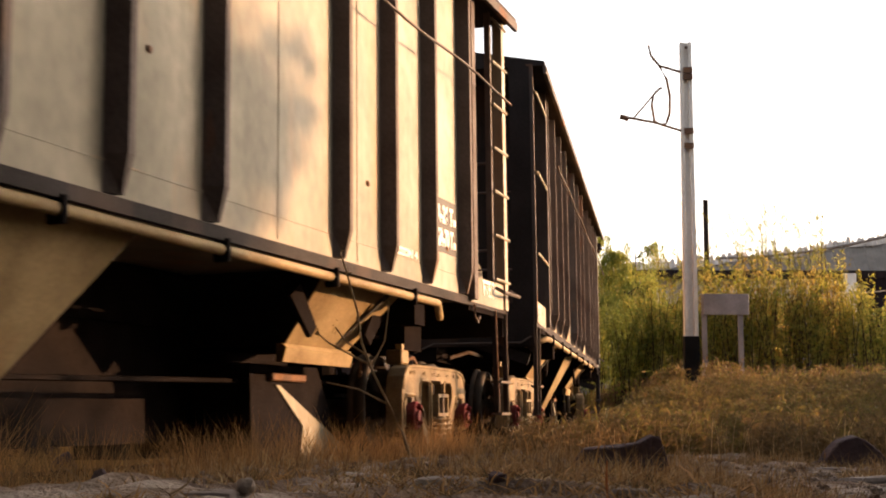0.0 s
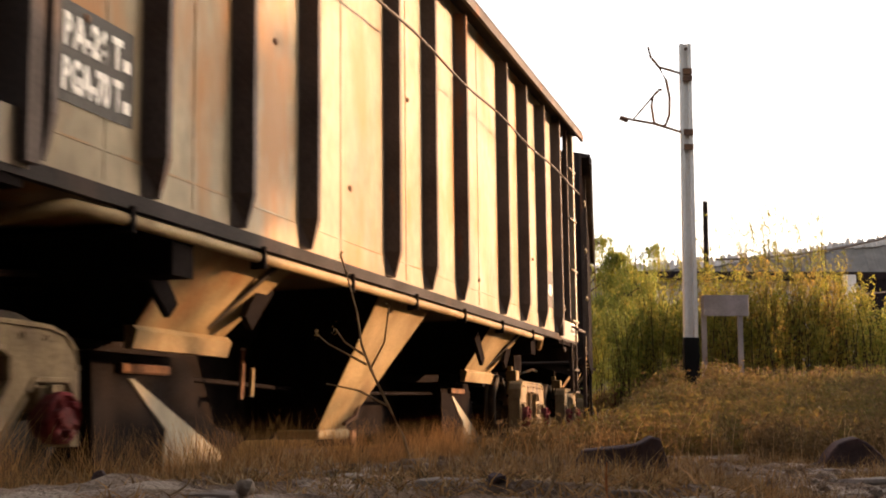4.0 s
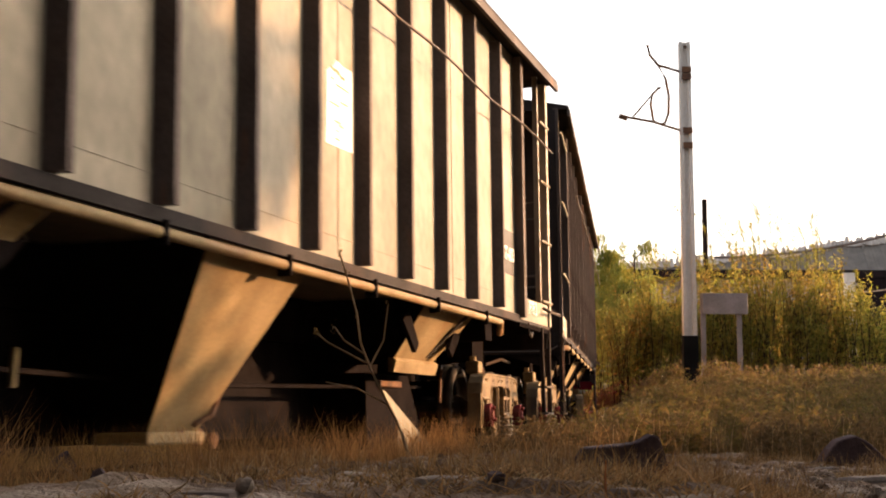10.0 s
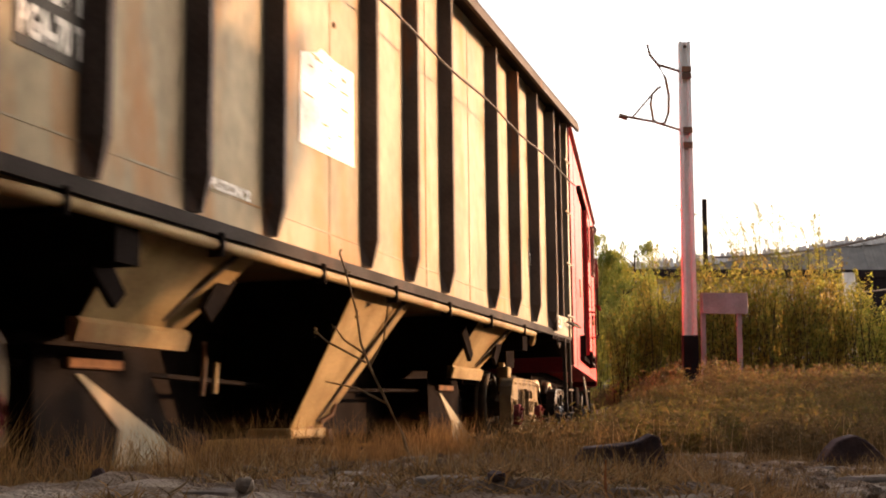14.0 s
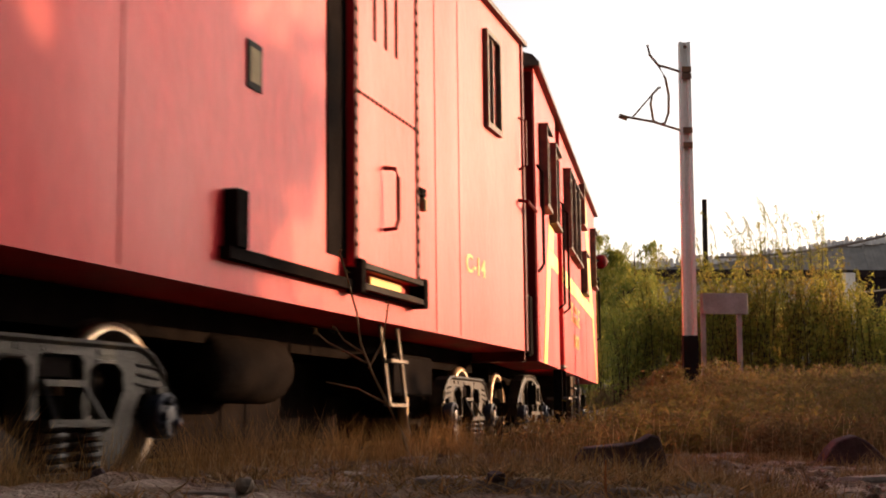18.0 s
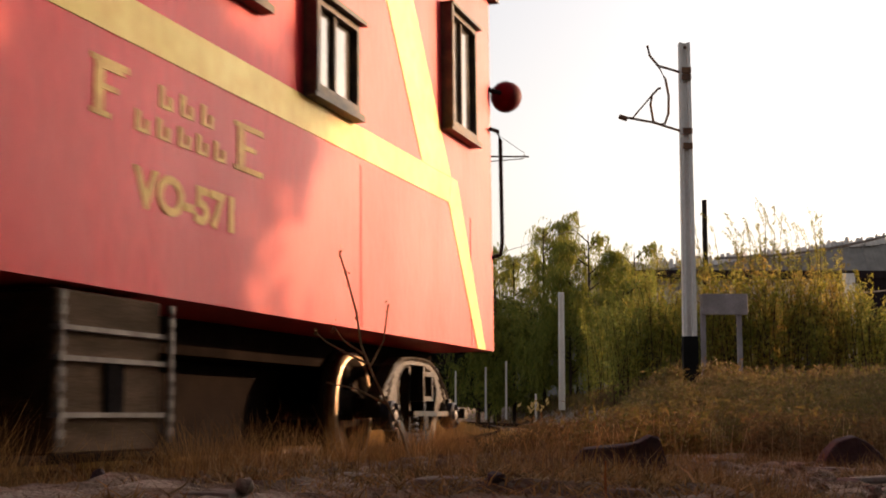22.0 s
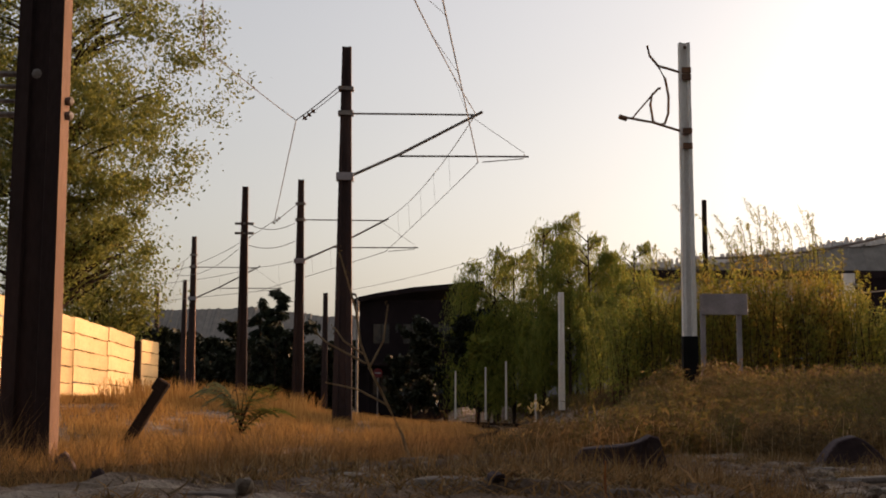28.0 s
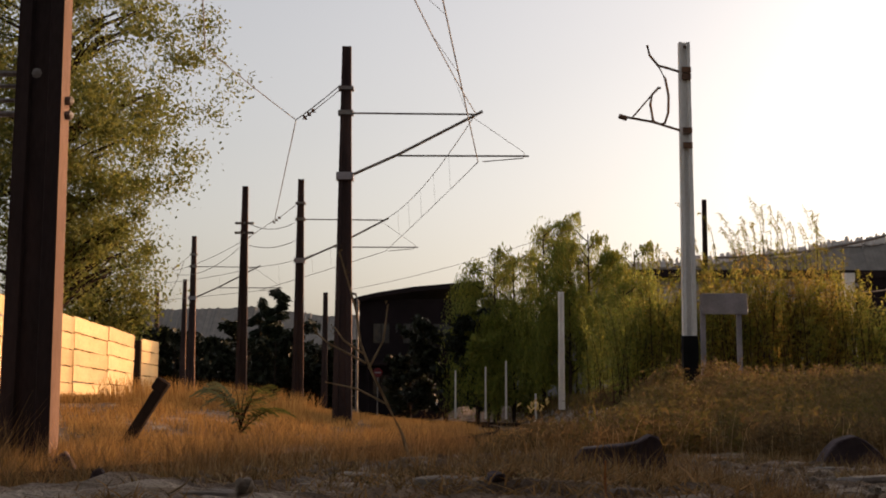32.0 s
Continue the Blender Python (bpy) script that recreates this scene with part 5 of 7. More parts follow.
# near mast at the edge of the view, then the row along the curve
mast_near = mast("catenary_mast", "weathered concrete catenary mast, coloured dark with shade, standing in dry grass", -3.78, 12.0, 0.0, 9.0, 0.47, 0.36, turn=0.0)
part("bolt_hole", lathe(bmesh.new(), [(0.03, -0.19), (0.05, -0.2), (0.02, -0.21)], (0, 0, 3.5), "y", 8), M_STEEL, mast_near)

for z, r_ in ((3.54, 0.030), (3.42, 0.022), (3.28, 0.022), (3.15, 0.030)):
    part("side_arm", tubed([(-0.20, -0.02, z), (-1.6, 0.05, z + 0.03)], r_, 6), M_STEEL, mast_near)
for z in (3.29, 3.15):
    part("rod_end", lathe(bmesh.new(), [(0.02, 0.20), (0.04, 0.22), (0.045, 0.27), (0.02, 0.29)], (0, 0.02, z), "x", 8), M_STEEL, mast_near)

MASTS = [(-2.20, 28.9, 0.1, 8.45, 0.44, 0.20), (-5.0, 45.3, 0.2, 8.35, 0.42, 0.2), (-11.55, 60.0, 0.5, 8.0, 0.4, 0.2)]
CONTACT = []
for i, (mx, my, mb, mh, w0, w1) in enumerate(MASTS):
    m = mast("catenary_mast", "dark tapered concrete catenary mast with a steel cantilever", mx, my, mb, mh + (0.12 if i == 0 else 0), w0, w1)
    tip = mh
    zc, zm = 5.75 - mb, 6.95 - mb         # heights of contact and carrying wire
    zt = tip - 1.43                        # tie rod
    reach = 2.95
    part("tie_rod", tubed([(0.1, 0, zt), (reach, 0, zt - 0.02)], 0.022, 6), M_STEEL, m)
    part("strut", tubed([(0.1, 0, zt - 1.45), (1.2, 0, zt - 0.95), (reach + 0.15, 0, zt + 0.05)], 0.035, 6), M_STEEL, m)
    part("steady_arm", tubed([(1.2, 0, zt - 0.98), (4.15, 0, zt - 0.98)], 0.022, 6), M_STEEL, m)
    part("drop_arm", tubed([(4.05, 0, zt - 0.92), (4.02, 0, zt - 1.03), (3.1, -0.05, zt - 1.12)], 0.012, 5), M_STEEL, m)
    part("stay_wire", tubed([(reach - 0.05, 0, zt - 0.1), (4.05, 0, zt - 0.9)], 0.006, 4), M_STEEL, m)
    part("clamp_band", boxed(-0.19, 0.19, -0.15, 0.15, zt - 1.55, zt - 1.38), M_GREY_SHEET, m, "pale painted number band")
    part("clamp_band", boxed(-0.17, 0.17, -0.12, 0.12, zt - 0.05, zt + 0.05), M_STEEL, m)
    part("clamp_band", boxed(-0.17, 0.17, -0.12, 0.12, tip - 0.9, tip - 0.82), M_STEEL, m)
    bm = bmesh.new()
    tube(bm, [(-0.1, 0, tip - 0.86), (-0.98, 0, tip - 1.58)], 0.010, 5)
    insulator(bm, (-0.70, 0, tip - 1.34), (-0.98, 0, tip - 1.58), 3, 0.07)
    part("insulator", bm, M_RUSTY, m)
    CONTACT.append((Vector((mx + 3.0, my, mb + zt - 1.12)), Vector((mx + reach, my, mb + zt))))
# masts of the side line and farther masts without arms
for (mx, my, mb, mh, w0, w1, arms) in ((-7.15, 46.5, 0.3, 8.2, 0.42, 0.2, 1), (-15.9, 80.0, 0.5, 8.0, 0.4, 0.22, 0), (-18.9, 86.0, 0.5, 7.9, 0.36, 0.2, 0), (-6.3, 70.0, 0.2, 6.6, 0.34, 0.24, 0)):
    m = mast("catenary_mast", "dark concrete mast farther along the line", mx, my, mb, mh, w0, w1)
    if arms:
        for z in (mh - 1.35, mh - 1.7):
            part("cross_arm", boxed(-0.34, 0.34, -0.05, 0.05, z - 0.04, z + 0.04), M_STEEL, m)

wires = thing("overhead_wires", "thin catenary and contact wires sagging over the track", "overhead wires")


def wire(a, b, sag, r=0.011, n=14):
    a, b = Vector(a), Vector(b)
    pts = []
    for k in range(n + 1):
        u = k / n
        p = a.lerp(b, u)
        p.z -= sag * 4 * u * (1 - u)
        pts.append(p)
    part("wire", tubed(pts, r, 4), M_STEEL, wires)
    return pts


for (c0, m0), (c1, m1) in zip([(Vector((-0.72, 6.0, 5.72)), Vector((-1.85, 6.0, 6.35))), *CONTACT], [*CONTACT, (Vector((-17.5, 66.0, 5.7)), Vector((-17.8, 66.0, 6.9)))]):
    pc = wire(c0, c1, 0.02)
    pm = wire(m0, m1, 0.35)
    for k in (3, 5, 7, 9, 11):
        part("dropper", tubed([pm[k], pc[k]], 0.004, 4), M_STEEL, wires)
wire((-4.51, 24.0, 7.24), (-3.33, 28.9, 6.96), 0.03, 0.012)
wire((-3.55, 18.0, 7.6), (-4.51, 24.0, 7.24), 0.03, 0.012)
wire((-3.33, 28.9, 6.96), (-5.91, 45.3, 7.1), 0.0, 0.012)
wire((-2.34, 28.9, 7.77), (-3.33, 28.9, 6.96), 0.02, 0.012)
wire((-5.91, 45.3, 7.1), (-12.46, 60.0, 6.88), 0.25, 0.012)
wire((-5.1, 45.3, 6.4), (-6.95, 46.5, 6.35), 0.18, 0.012)
wire((-6.8, 46.5, 6.8), (-12.3, 60.0, 6.7), 0.5, 0.012)
wire((-7.1, 46.5, 7.2), (-5.2, 45.3, 7.0), 0.25, 0.012)
wire((-12.0, 60, 7.3), (-19, 86, 7.2), 0.6, 0.012)
wire((4.0, 36.0, 5.6), (-5.0, 60.0, 5.9), 0.2, 0.008)
wire((9.9, 47.0, 6.02), (20.0, 47.0, 8.15), 0.53, 0.045)
wire((10.2, 38, 3.8), (22, 46, 6.3), 0.4, 0.02)

# the white stub pole with its bent iron brackets
PX, PY = 4.19, 22.0
pole = mast("signal_pole", "whitewashed concrete pole with black foot and bent iron brackets", PX, PY, 1.06, 5.72, 0.24, 0.19, "", mat=M_POLE)
part("black_foot", boxed(-0.127, 0.127, -0.083, 0.083, -0.3, 0.62), M_POLE_BLACK, pole, "tarred black foot")
def bracket(*pts, r=0.022):
    part("iron_bracket", tubed([(a * 1.02 - 0.01, -0.02, b + 0.17) for a, b in pts], r, 6), M_RUSTY, pole, "rusty bent iron bracket")
bracket((-0.05, 5.02), (-0.30, 5.10), (-0.44, 5.14))
bracket((-0.62, 5.50), (-0.58, 5.32), (-0.44, 5.14), (-0.32, 4.90), (-0.27, 4.60), (-0.28, 4.30), (-0.34, 4.12), (-0.42, 4.10), (-0.54, 4.16), (-0.58, 4.45), (-0.55, 4.62), (-0.44, 4.74), (-0.40, 4.74))
bracket((-0.55, 4.62), (-0.90, 4.20), r=0.016)
bracket((-0.02, 3.97), (-0.55, 4.14), (-0.98, 4.22), (-1.10, 4.26))
bracket((-1.12, 4.24), (-0.98, 4.19), r=0.04)
for z in (5.05, 4.93, 3.98, 3.72):
    part("clamp_plate", boxed(-0.06, 0.10, -0.10, -0.065, z + 0.12, z + 0.22), M_RUSTY, pole)
part("top_bolt", lathe(bmesh.new(), [(0.03, -0.075), (0.03, -0.09), (0.01, -0.092)], (0, 0, 5.62), "y", 10), M_RUSTY, pole)

sign = thing("notice_board", "plain weathered metal notice board on two posts in weeds", "sign board", matrix=Matrix.Translation((5.23, 24.0, 0)))
part("board", boxed(-0.42, 0.42, -0.02, 0.02, 2.20, 2.59, 0.006), M_GREY_SHEET, sign)
for x in (-0.40, 0.27):
    part("post", boxed(x - 0.045, x + 0.045, 0.021, 0.08, 0.7, 2.58), M_GREY_SHEET, sign)

white_post = mast("white_post", "slim whitewashed concrete post among the willows", 4.22, 46.0, 0.9, 3.75, 0.22, 0.2, "", mat=M_POLE)
far_pole = mast("wooden_pole", "thin dark wooden telegraph pole behind the bushes", 8.15, 40.0, 0.9, 6.1, 0.17, 0.14, "", mat=M_BARK)
for px_, d, top in ((808, 52, 657), (861, 50, 650), (897, 50, 640), (949, 44, 697)):
    x = (px_ - 784) / 2300 * d
    z1 = 0.377 + (731 - top) / 2300 * d
    z0 = 0.377 + (731 - 714) / 2300 * d
    mast("fence_post", "slim pale fence post beside the far track", x, d, z0 - 0.2, z1 - z0 + 0.2, 0.075, 0.065, "far fence posts", mat=M_POLE)

# ---- concrete panel fence ----
fence = thing("panel_fence", "cream precast concrete panel fence lit by low sun", "fence")
FA, FB = Vector((-8.1, 22.0, 0)), Vector((-9.32, 39.2, 0))
fd = (FB - FA).normalized()
fl = (FB - FA).length
ang = math.atan2(fd.y, fd.x)
rnd = random.Random(3)
n_bay = 4


def panel_mesh(seed):
    """One precast course: a thin slab with ragged upper and lower edges and a split end."""
    r = random.Random(seed)
    n = 18
    bm = bmesh.new()
    rows = []
    for y in (-0.03, 0.03):
        lo = [bm.verts.new((-1.065 + 2.13 * k / n, y + 0.006 * r.uniform(-1, 1), 0.006 + 0.012 * abs(r.gauss(0, 1)))) for k in range(n + 1)]
        hi = [bm.verts.new((-1.065 + 2.13 * k / n, y + 0.006 * r.uniform(-1, 1), 0.386 - 0.010 * abs(r.gauss(0, 1)))) for k in range(n + 1)]
        rows.append((lo, hi))
    (a, b_), (c, d) = rows
    for k in range(n):
        bm.faces.new((a[k], a[k + 1], b_[k + 1], b_[k]))
        bm.faces.new((c[k + 1], c[k], d[k], d[k + 1]))
        bm.faces.new((b_[k], b_[k + 1], d[k + 1], d[k]))
        bm.faces.new((a[k + 1], a[k], c[k], c[k + 1]))
    bm.faces.new((a[0], b_[0], d[0], c[0]))
    bm.faces.new((a[n], c[n], d[n], b_[n]))
    bmesh.ops.recalc_face_normals(bm, faces=bm.faces)
    me = bpy.data.meshes.new("panel")
    bm.to_mesh(me)
    bm.free()
    me.materials.append(M_FENCE)
    return me


PANELS = [panel_mesh(k) for k in range(6)]


def fence_base(u):
    return 0.58 + 0.16 * u


for i in range(n_bay + 1):
    p = FA + fd * (fl * i / n_bay)
    part("post", boxed(-0.045, 0.045, -0.05, 0.05, -0.4, 1.93, 0.012), M_FENCE, fence, "", Matrix.Translation((p.x - 0.03, p.y, fence_base(i / n_bay))) @ Matrix.Rotation(ang, 4, "Z"))
    if i < n_bay:
        c = FA + fd * (fl * (i + 0.5) / n_bay)
        for k in range(5):
            part("panel", PANELS[(i * 5 + k * 3) % 6], None, fence, "", Matrix.Translation((c.x + rnd.uniform(-0.012, 0.012) + 0.03, c.y, fence_base((i + 0.5) / n_bay) + k * 0.388)) @ Matrix.Rotation(ang + rnd.uniform(-0.006, 0.006), 4, "Z") @ Matrix.Rotation(rnd.uniform(-0.004, 0.003), 4, "Y") @ Matrix.Diagonal((2.0, 1, 1, 1)))
gate_post = thing("gate_post", "dark wooden post closing the end of the concrete fence", "post", matrix=Matrix.Translation((-9.32, 40.0, 0.6)))
part("shaft", boxed(-0.12, 0.08, -0.1, 0.1, -0.3, 1.95, 0.02), M_BARK, gate_post)
stub = thing("fence_stub", "short farther stretch of cream concrete fence", "fence", matrix=Matrix.Translation((-9.36, 41.7, 0.72)) @ Matrix.Rotation(ang - 0.10, 4, "Z"))
for k in range(5):
    part("panel", PANELS[k], None, stub, "", Matrix.Translation((0, 0, k * 0.385)))

# leaning stump of a post
stump = thing("leaning_post", "dark leaning stump of an old post in golden grass", "post", matrix=Matrix.Translation((-4.36, 17.8, -0.20)) @ Matrix.Rotation(radians(31), 4, "Y"))
part("shaft", boxed(-0.075, 0.075, -0.06, 0.06, -0.3, 1.12, 0.015), M_BARK, stump)
part("cut_end", boxed(-0.12, 0.08, -0.07, 0.07, 0.98, 1.16, 0.02), M_BARK, stump)


# ---- far buildings, hills ----
def far_house():
    h = thing("two_storey_house", "dark two-storey house with a low roof, in shade behind trees", "house", matrix=Matrix.Translation((-0.6, 74, 0)))
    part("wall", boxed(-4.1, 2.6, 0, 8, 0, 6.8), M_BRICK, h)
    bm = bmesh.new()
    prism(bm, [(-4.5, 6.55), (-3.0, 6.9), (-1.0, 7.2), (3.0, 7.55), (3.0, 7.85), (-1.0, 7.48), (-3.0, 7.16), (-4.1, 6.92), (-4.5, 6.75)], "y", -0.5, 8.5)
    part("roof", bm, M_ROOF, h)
    for x in (-3.3, -1.6, 0.1, 1.4):
        for z in (1.4, 4.3):
            wdw = part("window", boxed(x, x + 0.9, -0.03, 0.02, z, z + 1.1), M_GLASS, h)
            for a in (x - 0.05, x + 0.42, x + 0.9):
                part("window_frame", boxed(a, a + 0.05, -0.06, -0.03, z, z + 1.1), M_BRICK, wdw)
    for x in (-3.6, -0.6, 2.4):
        part("porch_post", boxed(x, x + 0.15, -1.6, -1.45, 0, 3.0), M_BRICK, h)
    part("porch_roof", boxed(-4.2, 2.7, -1.8, 0, 3.0, 3.2), M_ROOF, h)


far_house()
lamp = thing("street_lamp", "thin steel lamp post with a bent top", "street lamp", matrix=Matrix.Translation((-4.3, 66, 0)))
part("pole", tubed([(0, 0, 0), (0, 0, 6.0), (-0.1, 0, 6.35), (-0.5, 0, 6.45)], 0.07, 8), M_STEEL, lamp)
road_sign = thing("no_entry_sign", "round red no-entry sign with a white bar", "road sign", matrix=Matrix.Translation((-2.95, 60, 0)))
part("post", tubed([(0, 0.05, 0), (0, 0.05, 2.4)], 0.03, 6), M_STEEL, road_sign)
part("disc", lathe(bmesh.new(), [(0.22, -0.01), (0.22, 0.01)], (0, 0, 2.2), "y", 24), M_CAP, road_sign)
part("bar", boxed(-0.14, 0.14, -0.02, -0.011, 2.17, 2.23), M_GREY_SHEET, road_sign)

shed = thing("long_low_shed", "long low shed with a dark roof and pale walls behind bushes", "shed", matrix=Matrix.Translation((14, 62, 0)))
part("wall", boxed(-5, 16, 0, 6, 0, 6.8), M_PALEWALL, shed)
part("brick_wall", boxed(5.5, 16, -0.74, -0.5, 0, 6.8), M_BRICK, shed, "dark red-brown end wall")
part("roof", boxed(-5.6, 16.5, -0.8, 6.5, 6.8, 7.15), M_ROOF, shed)
for x in np.arange(-4, 16, 2.6):
    part("door", boxed(x, x + 1.5, -0.05, 0, 1.0, 5.6), M_ROOF, shed)
part("pillar", boxed(4.9, 5.5, -0.9, -0.8, 3.0, 7.0), M_POLE, shed)
yard_lamp = thing("street_lamp", "pale steel lamp post with a short bent head beside a shed", "street lamp", matrix=Matrix.Translation((19.36, 60, 0)))
part("pole", tubed([(0, 0, 0), (0, 0, 6.2), (-0.06, 0, 6.27)], 0.035, 8), M_GREY_SHEET, yard_lamp)
part("lamp_head", tubed([(-0.04, 0, 6.26), (-0.16, 0, 6.34), (-0.30, 0, 6.40)], 0.06, 8), M_GREY_SHEET, yard_lamp)


def ridge(name, label, y, x0, x1, base, tops, woods=0):
    """A far hill as a real slope with a wooded crest."""
    bm = bmesh.new()
    n = 420
    rows, r = [], random.Random(77)
    crest = bmesh.new()
    for i in range(n + 1):
        u = i / n
        x = x0 + (x1 - x0) * u
        f = u * (len(tops) - 1)
        k = min(int(f), len(tops) - 2)
        q = f - k
        q = q * q * (3 - 2 * q)
        t = tops[k] * (1 - q) + tops[k + 1] * q
        flat = t
        t += 1.6 * noise.noise((x * 0.05, y, 0)) + 3.2 * abs(noise.noise((x * 0.31, y, 7)))
        rows.append([bm.verts.new((x, y - 120, base)), bm.verts.new((x, y - 40, base + (flat - base) * 0.6)), bm.verts.new((x, y, t)), bm.verts.new((x, y + 200, base))])
        if woods and r.random() < woods * (1 + 0.9 * noise.noise((x * 0.03, y, 3))):
            tall, wide = r.uniform(3.0, 7.5), r.uniform(1.6, 3.2)
            px, py = x + r.uniform(-0.8, 0.8), y - r.uniform(0, 3)
            tube(crest, [(px + r.uniform(-0.5, 0.5), py, t - 3.0 + tall * v) for v in (0.0, 0.35, 0.7, 1.0)], wide, 6, wide * r.uniform(0.1, 0.55))
    for a, b in zip(rows, rows[1:]):
        for k in range(3):
            bm.faces.new((a[k], b[k], b[k + 1], a[k + 1]))
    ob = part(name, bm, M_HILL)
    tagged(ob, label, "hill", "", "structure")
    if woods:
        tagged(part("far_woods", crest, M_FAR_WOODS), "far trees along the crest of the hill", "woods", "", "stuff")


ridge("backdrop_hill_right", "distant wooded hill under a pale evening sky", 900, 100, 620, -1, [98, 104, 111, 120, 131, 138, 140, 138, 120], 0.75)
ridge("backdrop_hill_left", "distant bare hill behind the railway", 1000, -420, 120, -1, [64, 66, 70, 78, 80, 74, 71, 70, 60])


# ---- plants ----
SWAY = []      # (plant or crown, its place, degrees, phase)


def leaf_mesh(name, leaves, mat):
    """leaves: rows of centre, along, across; each becomes a small bent pair of faces."""
    verts, faces = [], []
    for c, a, b in leaves:
        i = len(verts)
        verts += [c - a, c + b - a * 0.1, c + a, c - b - a * 0.1]
        faces.append((i, i + 1, i + 2, i + 3))
    me = bpy.data.meshes.new(name)
    me.from_pydata([tuple(v) for v in verts], [], faces)
    me.materials.append(mat)
    return me


def rand_dir(r):
    z, a = r.uniform(-1, 1), r.uniform(0, 2 * math.pi)
    s = math.sqrt(1 - z * z)
    return Vector((s * math.cos(a), s * math.sin(a), z))


def tree(name, label, x, y, height, spread, seed, mat, kind="round", leaves=9000, size=0.09, trunk=0.16, low=0.25, category="tree", limbs=11, lean=0.0):
    r = random.Random(seed)
    base = ground_z(x, y) if abs(x) < 90 else 0
    t = thing(name, label, category, matrix=Matrix.Translation((x, y, base - 0.05)))
    bm = bmesh.new()
    tube(bm, [(0, 0, 0), (lean * 0.3 + r.uniform(-.05, .05), 0, height * 0.35), (lean, 0, height * 0.85)], trunk, 8, trunk * 0.25)
    tips = []
    for k in range(limbs):
        h = height * (low + (0.85 - low) * k / limbs)
        a = r.uniform(0, 2 * math.pi)
        ln = spread * r.uniform(0.55, 1.0) * (0.55 if kind == "crown" else 1) * (1.0 if kind != "conifer" else (1 - h / height) + 0.08)
        up = {"willow": 0.55, "round": 0.6, "conifer": -0.1, "crown": 0.75}[kind]
        p0 = Vector((lean * h / height, 0, h))
        p2 = p0 + Vector((math.cos(a) * ln, math.sin(a) * ln, ln * up))
        p1 = p0.lerp(p2, 0.5) + Vector((0, 0, ln * 0.12))
        tube(bm, [p0, p1, p2], trunk * 0.35, 5, trunk * 0.08)
        tips.append((p0, p1, p2))
        for q in range(3):
            b = a + r.uniform(-1, 1)
            s = p0.lerp(p2, r.uniform(0.35, 0.9))
            e = s + Vector((math.cos(b), math.sin(b), r.uniform(0.1, 0.8) if kind != "conifer" else -0.1)) * ln * 0.45
            tube(bm, [s, s.lerp(e, 0.5) + Vector((0, 0, 0.05)), e], trunk * 0.14, 4, trunk * 0.04)
            tips.append((s, s.lerp(e, 0.5), e))
    part("trunk", bm, M_BARK, t)
    out = []
    if kind == "crown":
        for k in range(limbs * 6):
            d = rand_dir(r)
            u = r.random() ** 0.45
            h = 0.58 + 0.40 * d.z * u
            wide = spread * (0.42 + 0.75 * smooth(0.15, 0.75, h)) * (1 - 0.25 * smooth(0.85, 1.0, h))
            p = Vector((d.x * u * wide, d.y * u * wide, h * height))
            sg = r.uniform(0.15, 0.42)
            for q in range(leaves // (limbs * 6)):
                cc = p + Vector((r.gauss(0, sg), r.gauss(0, sg), r.gauss(0, sg * 0.8) - 0.1 * sg))
                dd = rand_dir(r)
                ls = size * r.uniform(0.6, 1.3)
                out.append((cc, dd * ls, dd.cross(rand_dir(r)).normalized() * ls * 0.5))
    elif kind == "willow":
        strands = max(leaves // 26, 8)
        for k in range(strands):
            p0, p1, p2 = r.choice(tips)
            u = r.uniform(0.25, 1.05)
            s = p0.lerp(p2, u) + rand_dir(r) * spread * 0.14
            drop = r.uniform(0.12, 0.42) * height
            out_dir = Vector((s.x, s.y, 0)).normalized() if s.x or s.y else Vector((1, 0, 0))
            sway = Vector((-0.25, 0, 0)) + out_dir * 0.35
            for j in range(26):
                v = j / 26
                c = s + sway * drop * (v ** 0.6) * 0.7 + Vector((0, 0, drop * (0.18 * math.sin(v * 2.2) - v * v * 1.0))) + rand_dir(r) * 0.05
                if c.z < 0.2:
                    continue
                d = (Vector((r.uniform(-0.5, 0.5), r.uniform(-0.5, 0.5), -1.0))).normalized()
                side = d.cross(rand_dir(r)).normalized()
                ls = size * r.uniform(0.7, 1.4)
                out.append((c, d * ls, side * ls * 0.2))
    else:
        for k in range(leaves):
            p0, p1, p2 = r.choice(tips)
            u = r.uniform(0.2, 1.08)
            c = p0.lerp(p2, u) + rand_dir(r) * r.uniform(0.02, 0.13) * spread * (0.5 + u)
            d = rand_dir(r)
            if kind == "conifer":
                d = Vector((c.x, c.y, -0.3)).normalized()
            side = d.cross(rand_dir(r)).normalized()
            ls = size * r.uniform(0.6, 1.4)
            out.append((c, d * ls, side * ls * (0.5 if kind == "round" else 0.25)))
    crown = part("crown", leaf_mesh("crown", out, mat), None, t)
    crown["kind"] = "stuff"
    if kind == "willow":
        SWAY.append((crown, Matrix.Identity(4), 0.9, seed))
    return t


# willows beyond the curve
for i, (x, y, h, sp, n) in enumerate(((2.3, 57, 8.2, 1.7, 9000), (4.35, 55.5, 8.7, 1.75, 12000), (6.1, 54, 7.9, 1.5, 10000), (7.8, 52.5, 6.8, 1.4, 8000), (3.2, 58, 8.3, 1.7, 8000), (7.0, 50, 4.6, 1.4, 8000), (5.2, 53, 4.6, 1.4, 8000), (3.1, 56, 4.4, 1.4, 7000))):
    tree("willow", "drooping green willow swaying in the breeze", x, y, h + 0.5, sp, 20 + i, L_WILLOW, "willow", int(n * 2.2), 0.075, 0.08, 0.2, "willow tree", 16)
